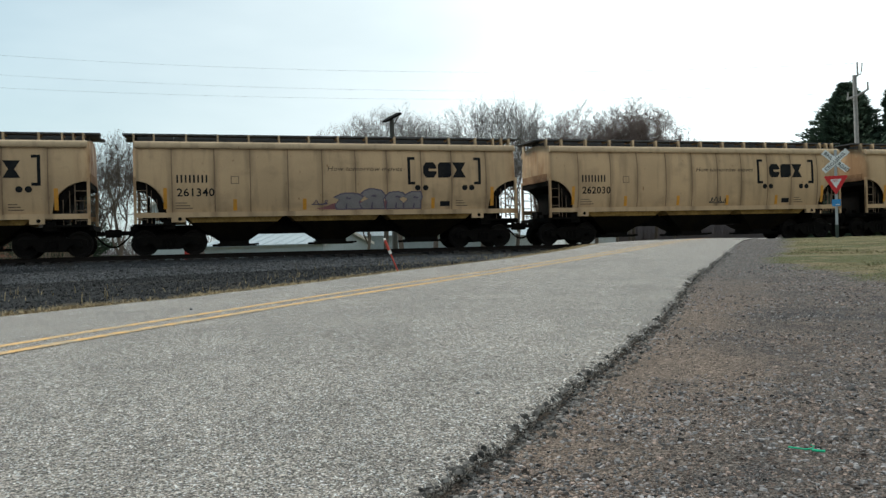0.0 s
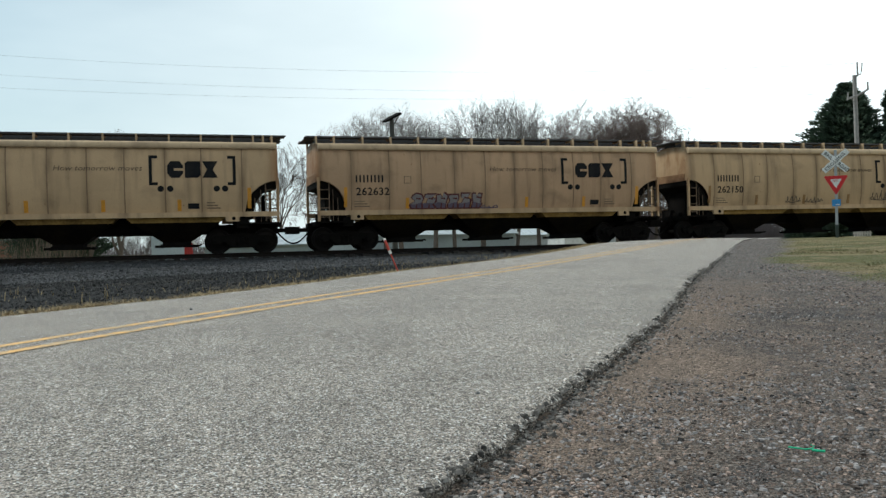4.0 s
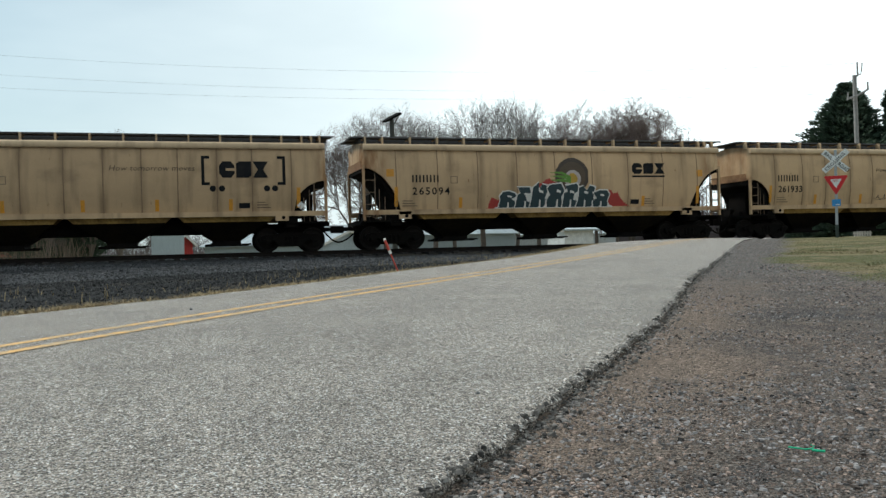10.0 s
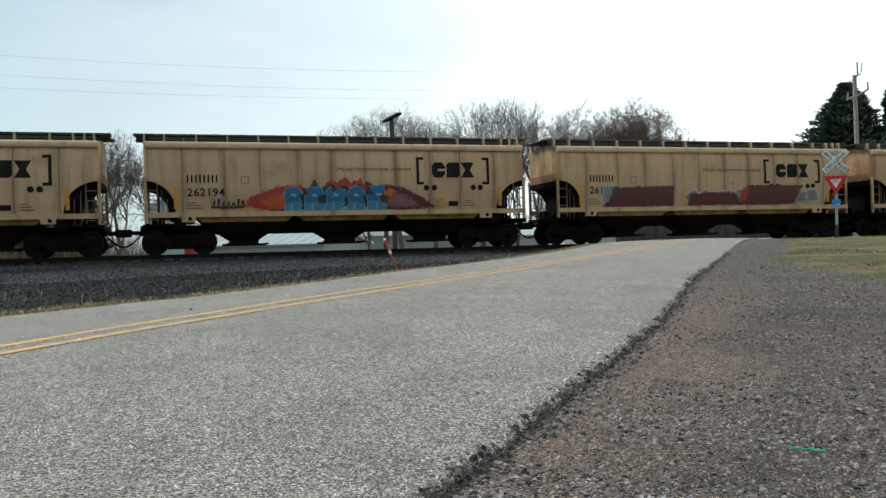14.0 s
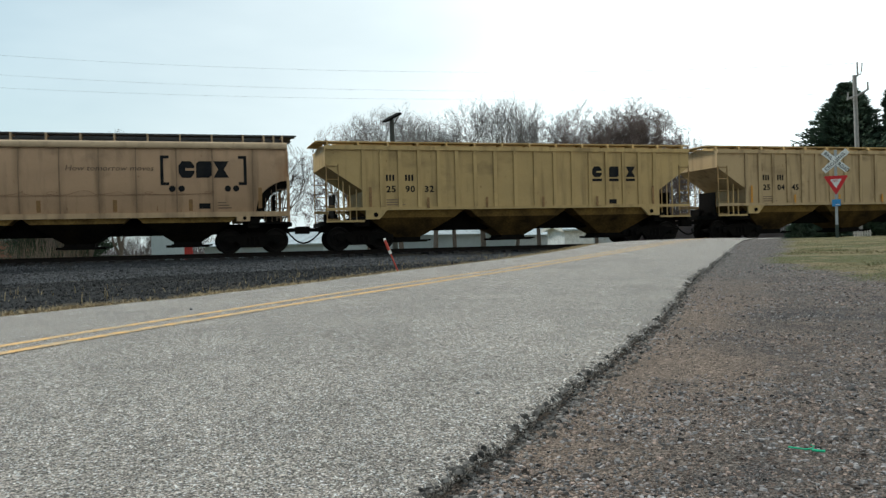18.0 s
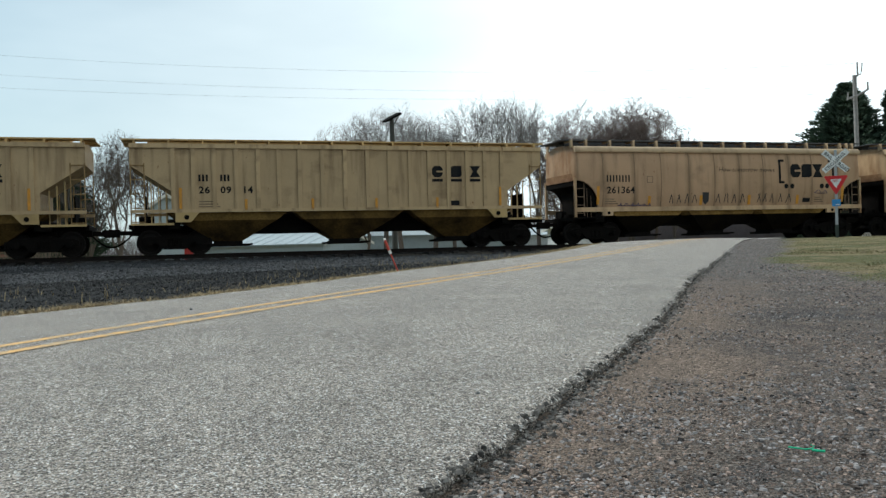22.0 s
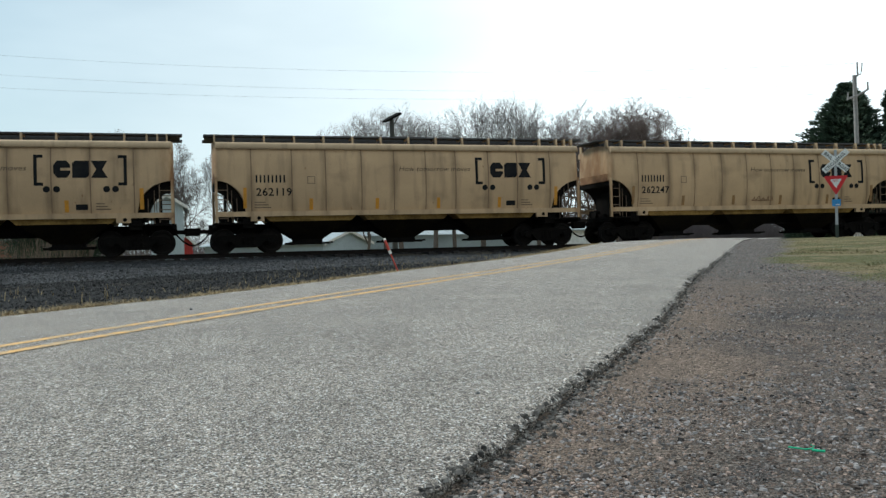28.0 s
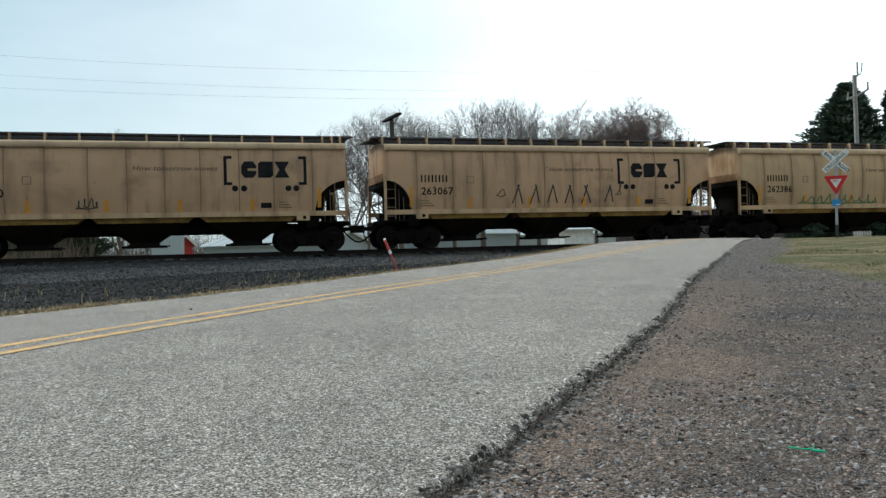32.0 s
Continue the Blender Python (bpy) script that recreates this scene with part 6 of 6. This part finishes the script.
def horizon_height(r, x):
    rise = 0.55 + 0.45 * noise.noise((x * 0.05, 3.0, 0.0)) + 0.25 * noise.noise((x * 0.3, 7.0, 0.0))
    if x > 107:
        return 2.2 * r.uniform(0.35, 1.0)
    return (7.5 * max(rise, 0.2) if x < 62 else 6.4 + 1.5 * rise) * r.uniform(0.35, 1.0) + 1.8


brush("far_woods", "distant band of leafless woods and brush", 28000, lambda r, i: (r.uniform(-75, 150) if i < 13000 else r.uniform(60, 107.5), r.uniform(128, 150)), horizon_height, 0.055,
      mat("distant_grey_brush", (0.15, 0.13, 0.135), 0.95, second=(0.09, 0.078, 0.085), scale=0.4, bump=0), 19)
brush("dead_brush", "brown dead brush and tall weeds beyond the track", 1100, lambda r, i: (r.uniform(-19, -5.2) + 1.2 * r.random() ** 3, r.uniform(45, 50)), lambda r, x: r.uniform(0.5, 1.9), 0.012,
      mat("dead_brown_brush", (0.16, 0.125, 0.09), 0.95, second=(0.08, 0.06, 0.045), scale=0.8, island=0.4, bump=0), 23)


# ---- buildings beyond the track ----
M_ROOF_W = mat("pale_metal_roofing", (0.36, 0.42, 0.45), 0.55, second=(0.3, 0.35, 0.38), scale=1, stretch=(4, 0.3, 1))
M_SIDING = mat("pale_blue_grey_siding", (0.38, 0.45, 0.48), 0.7, second=(0.32, 0.38, 0.41), scale=1)
M_BARN_RED = mat("barn_red_boards", (0.42, 0.03, 0.025), 0.7, second=(0.3, 0.025, 0.02), scale=2, stretch=(6, 6, 0.5))
M_BRICK = mat("weathered_red_brick", (0.26, 0.095, 0.06), 0.9, second=(0.18, 0.07, 0.05), scale=3, fine=18)
M_PALE = mat("pale_weathered_boards", (0.40, 0.47, 0.50), 0.7, second=(0.32, 0.39, 0.42), scale=2, stretch=(3, 3, 0.5))
M_GLASS = mat("dark_window_glass", (0.03, 0.035, 0.04), 0.1, bump=0)


def gable_building(name, label, x, y, rz, length, width, eave, ridge, wall_m, roof_m, base=None, windows=()):
    x, y = spot(x, y)
    z = ground_z(x, y) if base is None else base
    ob = empty(name, pose(x, y, z, 0, 0, rz), label, "building")
    hw, hl = width / 2, length / 2
    s = Shape()
    s.add([(-hl, -hw, -0.5), (hl, -hw, -0.5), (hl, hw, -0.5), (-hl, hw, -0.5), (-hl, -hw, eave), (hl, -hw, eave), (hl, hw, eave), (-hl, hw, eave), (-hl, 0, ridge), (hl, 0, ridge)],
          [(0, 1, 5, 4), (2, 3, 7, 6), (1, 2, 6, 9, 5), (3, 0, 4, 8, 7), (0, 3, 2, 1)])
    part("wall", s, wall_m, ob)
    k = (ridge - eave) / hw
    for sg in (-1, 1):
        o = 0.35
        s = Shape().add([(-hl - o, sg * (hw + o), eave - k * o), (hl + o, sg * (hw + o), eave - k * o), (hl + o, 0, ridge), (-hl - o, 0, ridge),
                         (-hl - o, sg * (hw + o), eave - k * o + 0.1), (hl + o, sg * (hw + o), eave - k * o + 0.1), (hl + o, 0, ridge + 0.1), (-hl - o, 0, ridge + 0.1)],
                        [(0, 1, 2, 3), (4, 5, 6, 7), (0, 1, 5, 4), (1, 2, 6, 5), (3, 0, 4, 7)])
        roof = part("roof", s, roof_m, ob)
        ribs = Shape()
        for i in range(int(length / 1.2)):
            xx = -hl + 0.6 + i * 1.2
            ribs.add([(xx - 0.03, sg * (hw + o), eave - k * o + 0.1), (xx + 0.03, sg * (hw + o), eave - k * o + 0.1), (xx + 0.03, 0, ridge + 0.1), (xx - 0.03, 0, ridge + 0.1),
                      (xx, sg * (hw + o), eave - k * o + 0.15), (xx, 0, ridge + 0.15)], [(0, 4, 5, 3), (4, 1, 2, 5)])
        part("roof_rib", ribs, roof_m, roof)
    for sg in (-1, 1):
        s = Shape()
        for a in (-1, 1):
            s.add([(sg * (hl + 0.36), a * (hw + 0.35), eave - k * 0.35 - 0.12), (sg * (hl + 0.40), a * (hw + 0.35), eave - k * 0.35 + 0.14), (sg * (hl + 0.40), 0, ridge + 0.14), (sg * (hl + 0.36), 0, ridge - 0.12)], [(0, 1, 2, 3)])
        part("barge_board", s, M_WHITE, ob, "white gable trim")
    for wx, wz, ww, wh in windows:
        w = part("window", Shape().box(wx - ww / 2, wx + ww / 2, -hw - 0.05, -hw + 0.03, wz, wz + wh), M_WHITE, ob, "white framed window")
        part("pane", Shape().box(wx - ww / 2 + 0.08, wx + ww / 2 - 0.08, -hw - 0.07, -hw - 0.04, wz + 0.08, wz + wh - 0.08), M_GLASS, w)
    return ob


gable_building("barn", "long low barn with a pale metal roof", 1.96, 68.3, -39, 12.7, 9, 3.4, 4.5, M_SIDING, M_ROOF_W, -2.3)
gable_building("barn", "second long shed with pale blue-grey walls", 16.6, 80.0, 4, 22, 9, 4.3, 5.6, M_SIDING, M_ROOF_W, -2.4)
gable_building("shed", "small red shed with white gable trim", -7.05, 62.0, 100, 3.2, 1.3, 3.6, 4.2, M_BARN_RED, M_ROOF_W, -2.2)
gable_building("house", "red brick house with white windows", -27.0, 84.0, 5, 9, 8, 4.2, 6.4, M_BRICK, mat("grey_shingles", (0.12, 0.115, 0.11), 0.9), -1.8, ((-1.5, 1.4, 1.0, 1.5), (2.0, 1.4, 1.0, 1.5)))
gable_building("shed", "white box-shaped store building", 22.6, 49.5, 8, 2.6, 2.4, 2.6, 2.9, mat("white_board_wall", (0.66, 0.68, 0.68), 0.6), M_ROOF_W, -1.0)
gable_building("house", "narrow pale house end beyond the trees", *unspot(-1.1, 74.0), 90, 6.0, 2.5, 6.6, 7.4, M_PALE, M_ROOF_W, -2.2)
gable_building("shed", "pale store building behind the trees", 35.0, 92.0, 0, 24, 9, 4.2, 5.6, mat("white_metal_wall", (0.42, 0.46, 0.48), 0.6), M_ROOF_W, -2.4)


def picket_fence():
    x, y = spot(37.0, 36.6)
    ob = empty("picket_fence", pose(x, y, ground_z(x, y), 0, 0, -14), "short weathered white picket fence", "fence")
    white = mat("weathered_white_boards", (0.5, 0.5, 0.48), 0.8)
    for i in range(7):
        part("picket", Shape().slab([(0, 0), (0.1, 0), (0.1, 0.66), (0.05, 0.74), (0, 0.66)], 0.025), white, ob, at=pose(-0.6 + 0.17 * i, 0, 0))
    part("fence_rail", Shape().box(-0.65, 0.6, 0.025, 0.06, 0.45, 0.53), white, ob)


picket_fence()


# ---- loose ground cover ----
def stones(name, label, count, place, size, material, seed, flat=0.6, top=None):
    """Many small angular stones as one object."""
    r = random.Random(seed)
    v, f = [], []
    for _ in range(count):
        x, y = place(r)
        k = size(r, x, y)
        a = r.uniform(0, 6.28)
        ca, sa = math.cos(a), math.sin(a)
        z = (top or ground_z)(x, y) + ground_relief(x, y, math.hypot(x, y)) + k * flat * 0.2
        b = len(v)
        lx, ly = r.uniform(-0.45, 0.45), r.uniform(-0.45, 0.45)
        high = flat * r.uniform(0.55, 1.25)
        q = r.uniform(0.62, 1.0)
        for px, py, pz in ((1, 0.25, 0), (0.2, 0.95, 0), (-0.95, 0.3, 0), (-0.25, -0.9, 0), (0.66, 0.1, 1), (0.05, 0.62, 1), (-0.62, -0.05, 1), (0.1, -0.58, 1)):
            px, py = px * k * r.uniform(0.75, 1.15), py * k * q * r.uniform(0.75, 1.15)
            pz = (pz * high * r.uniform(0.75, 1.1) - 0.45) * k + px * lx * 0.5 + py * ly * 0.5
            v.append((x + px * ca - py * sa, y + px * sa + py * ca, z + pz))
        f += [(b + 4, b + 5, b + 6, b + 7), (b, b + 1, b + 5, b + 4), (b + 1, b + 2, b + 6, b + 5), (b + 2, b + 3, b + 7, b + 6), (b + 3, b, b + 4, b + 7)]
    me = bpy.data.meshes.new(name)
    me.from_pydata(v, [], f)
    me.materials.append(material)
    return tagged(new(name, me), label, "stones", kind="stuff")


M_STONE = mat("mixed_grey_gravel_stone", (0.215, 0.202, 0.198), 0.9, second=(0.10, 0.093, 0.092), scale=30, island=0.9, bump=0, tint=(0.200, 0.142, 0.112), share=0.46)
M_STONE_B = mat("dark_ballast_stone", (0.078, 0.080, 0.084), 0.9, second=(0.036, 0.036, 0.037), scale=3, island=0.85, bump=0)
M_CRUMB = mat("broken_asphalt_crumb", (0.19, 0.176, 0.16), 0.95, second=(0.05, 0.047, 0.044), scale=25, amount=0.9, island=0.85, bump=0)


def on_lawn(x, y, reach=0.0):
    n = across(x, y)
    return n + 0.4 * noise.noise((x * 1.1, y * 1.1, 9)) > -0.2 and along(x, y) + 2.6 * n > 10.1 + reach + 1.2 * noise.noise((x * 0.9, y * 0.9, 3))


def shoulder_place(r):
    while True:
        d, a = 1.45 * (18 ** r.random()), radians(90 - 17.08 + r.uniform(-31, 8))
        x, y = d * math.cos(a), d * math.sin(a)
        n = across(x, y) - edge_right(along(x, y))
        if on_lawn(x, y, 0.5):
            continue
        if n > 0.03 and 1.7 * noise.noise((x * 1.3, y * 1.3, 2)) + 0.5 * min(n, 1.2) - 0.05 > r.uniform(-0.55, 0.6):
            return x, y


stones("gravel", "grey and brown gravel of the road shoulder", 70000, shoulder_place,
       lambda r, x, y: (0.0020 + 0.0110 * r.random() ** 4.8 + (0.012 * r.random() if r.random() < 0.03 else 0)) * max(1.0, math.hypot(x, y) / 4.0) ** 0.2, M_STONE, 4, 0.75)


def edge_place(r):
    a = 0.9 + 13 * r.random() ** 1.6
    return at_road(a, edge_right(a) + r.gauss(0.0, 0.04) + 0.022)


stones("asphalt_crumbs", "crumbs broken off the asphalt edge", 9000, edge_place, lambda r, x, y: 0.003 + 0.017 * r.random() ** 3.5, M_CRUMB, 6, 0.8, lambda x, y: max(ground_z(x, y), road_z(x, y) - 0.012) if across(x, y) < edge_right(along(x, y)) else ground_z(x, y))


def ballast_place(r):
    while True:
        x, y = spot(r.uniform(-10, 11), r.uniform(7.5, 20))
        if across(x, y) < edge_left(along(x, y)) - 0.6 + 0.3 * noise.noise((x * 0.8, y * 0.8, 6)):
            return x, y


M_STONE_D = mat("blackish_ditch_stone", (0.030, 0.0305, 0.031), 0.9, second=(0.014, 0.014, 0.0138), scale=3, island=0.95, bump=0)


def bed_place(r):
    while True:
        x, y = r.uniform(-8, 18), 32.85 - 11.0 * r.random() ** 1.4
        if across(x, y) < edge_left(along(x, y)) - 0.5 and y + 2 * noise.noise((x * 0.3, y * 0.3, 0)) > 21.4:
            return x, y


lower = lambda r: next(p for p in iter(lambda: ballast_place(r), None) if p[1] + 2 * noise.noise((p[0] * 0.3, p[1] * 0.3, 0)) <= 21.6)
stones("ballast", "grey crushed-rock ballast beside the track", 44000, bed_place, lambda r, x, y: 0.016 + 0.034 * r.random() ** 2, M_STONE_B, 7, 0.95)
stones("ditch_stones", "blackish stones and cinders in the ditch", 26000, lower, lambda r, x, y: 0.010 + 0.030 * r.random() ** 2.5, M_STONE_D, 8, 1.0)


def blades(name, label, count, place, height, material, seed, lean=0.5, width=0.004):
    r = random.Random(seed)
    v, f = [], []
    for _ in range(count):
        x, y = place(r)
        h = height(r, x, y)
        a = r.uniform(0, 6.28)
        z = ground_z(x, y) - 0.01
        dx, dy = math.cos(a) * h * lean * r.random(), math.sin(a) * h * lean * r.random()
        w = width * (0.7 + 0.6 * r.random())
        wx, wy = math.cos(a + 1.57) * w, math.sin(a + 1.57) * w
        b = len(v)
        v += [(x - wx, y - wy, z), (x + wx, y + wy, z), (x + dx * 0.4 + wx * 0.7, y + dy * 0.4 + wy * 0.7, z + h * 0.6), (x + dx * 0.4 - wx * 0.7, y + dy * 0.4 - wy * 0.7, z + h * 0.6), (x + dx, y + dy, z + h)]
        f += [(b, b + 1, b + 2, b + 3), (b + 3, b + 2, b + 4)]
    me = bpy.data.meshes.new(name)
    me.from_pydata(v, [], f)
    me.materials.append(material)
    return tagged(new(name, me), label, "grass", kind="stuff")


M_STRAW = mat("dry_straw_grass", (0.30, 0.225, 0.115), 0.9, second=(0.2, 0.145, 0.07), scale=2, island=0.4, bump=0)
M_LAWN = mat("patchy_spring_grass", (0.13, 0.125, 0.05), 0.9, second=(0.27, 0.21, 0.11), scale=0.8, amount=0.8, island=0.45, bump=0)


TUFTS = []
_r = random.Random(77)
for _ in range(900):
    _a = 1.5 + 27 * _r.random()
    if noise.noise((_a * 0.9, 4, 0)) > _r.uniform(-1.2, 0.0):
        TUFTS.append((*at_road(_a, edge_left(_a) - 0.04 - abs(_r.gauss(0, 0.42))), _r.uniform(0.4, 1.0)))


def verge_place(r):
    x, y, k = TUFTS[r.randrange(len(TUFTS))]
    return x + r.gauss(0, 0.09 * k), y + r.gauss(0, 0.09 * k)


blades("dry_grass", "dry straw-coloured tufts along the road's edge", 65000, verge_place, lambda r, x, y: 0.02 + 0.09 * r.random() ** 2, M_STRAW, 9, 2.2, 0.005)


def weed_place(r):
    x, y = r.uniform(-9, 8), r.uniform(9, 25)
    k = r.randrange(14)
    cx, cy = (-4.2, -2.2, -0.6, 1.2, 3.5, 5.2, 7.0, 4.2, 2.5, 6.0, -3.4, 0.4, 3.0, 5.5)[k], (11.2, 10.5, 11.5, 12.5, 15.8, 17.8, 21.0, 18.5, 14.0, 20.0, 12.5, 13.5, 17.5, 21.5)[k]
    return spot(cx + r.gauss(0, 0.9), cy + r.gauss(0, 0.5))


blades("dead_weeds", "dead brown weeds in the ditch", 520, weed_place, lambda r, x, y: 0.04 + 0.16 * r.random() ** 3, M_STRAW, 10, 0.8, 0.006)


def lawn_place(r):
    while True:
        d, a = 9.0 * (4.0 ** r.random()), radians(90 - 17.08 + r.uniform(-34, -8))
        x, y = d * math.cos(a), d * math.sin(a)
        if y < 32 and on_lawn(x, y):
            return x, y


blades("lawn_grass", "patchy green and straw-coloured grass by the crossing", 42000, lawn_place, lambda r, x, y: 0.006 + 0.020 * r.random() ** 2, M_LAWN, 11, 1.6, 0.006)


def green_tie():
    green = mat("bright_green_plastic", (0.01, 0.42, 0.22), 0.4, bump=0)
    x, y = 1.70, 2.02
    ob = empty("cable_tie", pose(x, y, ground_z(x, y) + 0.012, 0, 0, -44), "bright green plastic tie lying on the gravel", "litter")
    part("strap", Shape().tube([(-0.052, 0, 0.006), (-0.03, 0.004, 0.004), (-0.005, 0.0, 0.003), (0.012, 0.004, 0.006), (0.016, 0.012, 0.012), (0.008, 0.016, 0.014)], 0.0028, 6), green, ob)
    part("head", Shape().tube([(0.012, -0.004, 0.004), (0.03, -0.006, 0.003), (0.046, -0.004, 0.003)], 0.0042, 6), green, ob)


green_tie()


def pebble(a, n, k, seed):
    """A loose stone lying on the asphalt."""
    r = random.Random(seed)
    x, y = at_road(a, n)
    ob = tagged(new("pebble", bpy.data.meshes.new("pebble")), "small dark stone lying on the asphalt", "stone", "loose stones on the road")
    bm = bmesh.new()
    bmesh.ops.create_icosphere(bm, subdivisions=2, radius=k)
    for v in bm.verts:
        v.co *= 1 + 0.35 * noise.noise(v.co / k * 1.3 + Vector((seed, 0, 0)))
        v.co.z *= 0.65
    bm.to_mesh(ob.data)
    bm.free()
    ob.data.materials.append(M_STONE_B)
    ob.matrix_basis = pose(x, y, road_z(x, y) + k * 0.5, 0, 0, r.uniform(0, 360))


pebble(4.01, -4.28, 0.012, 1)
pebble(2.35, -1.06, 0.008, 2)
pebble(3.20, -0.98, 0.006, 3)


# ---- motion ----
# metres travelled at each time
TRAVEL = [(0.0, 1.42), (1.391, 16.41), (2.935, 32.82), (4.49, 49.23), (6.04, 65.64), (7.593, 82.05), (9.141, 98.46), (10.75, 115.56), (12.367, 132.67), (13.916, 149.08), (15.46, 165.49),
          (16.995, 181.90), (18.648, 199.42), (20.309, 217.04), (21.967, 234.66), (22.8, 243.55), (23.2, 247.85), (23.8, 254.29), (25.044, 267.60), (26.587, 283.99), (28.127, 300.40),
          (29.668, 316.81), (31.199, 333.22), (32.0, 341.73)]
LOGO_X, LOGO_AT = 10.05, 2.885


def travelled(t):
    for (ta, sa), (tb, sb) in zip(TRAVEL, TRAVEL[1:]):
        if t <= tb:
            return sa + (sb - sa) * (t - ta) / (tb - ta)
    return TRAVEL[-1][1]


def motions():
    first = CARS[1][1]
    for car, offset in CARS:
        x0 = LOGO_X - LOGO_AT + (offset - first)
        walk(car, [(t, pose(x0 - s, TRACK_Y, RAIL_Z)) for t, s in TRAVEL])
    # all wheels turn alike with the distance run
    wheels = [o for car, _ in CARS for tr in car.children if tr.name.split(".")[0] == "truck" for o in tr.children if o.name.split(".")[0] == "wheelset"]
    rows = [(i / 30, pose(0, 0, 0, 0, -math.degrees(travelled(i / 30) / 0.457), 0)) for i in range(961)]
    walk(wheels[0], rows)
    turn = wheels[0].animation_data
    for w in wheels[1:]:
        w.rotation_mode = "QUATERNION"
        w.animation_data_create()
        w.animation_data.action = turn.action
        w.animation_data.action_slot = turn.action_slot


motions()
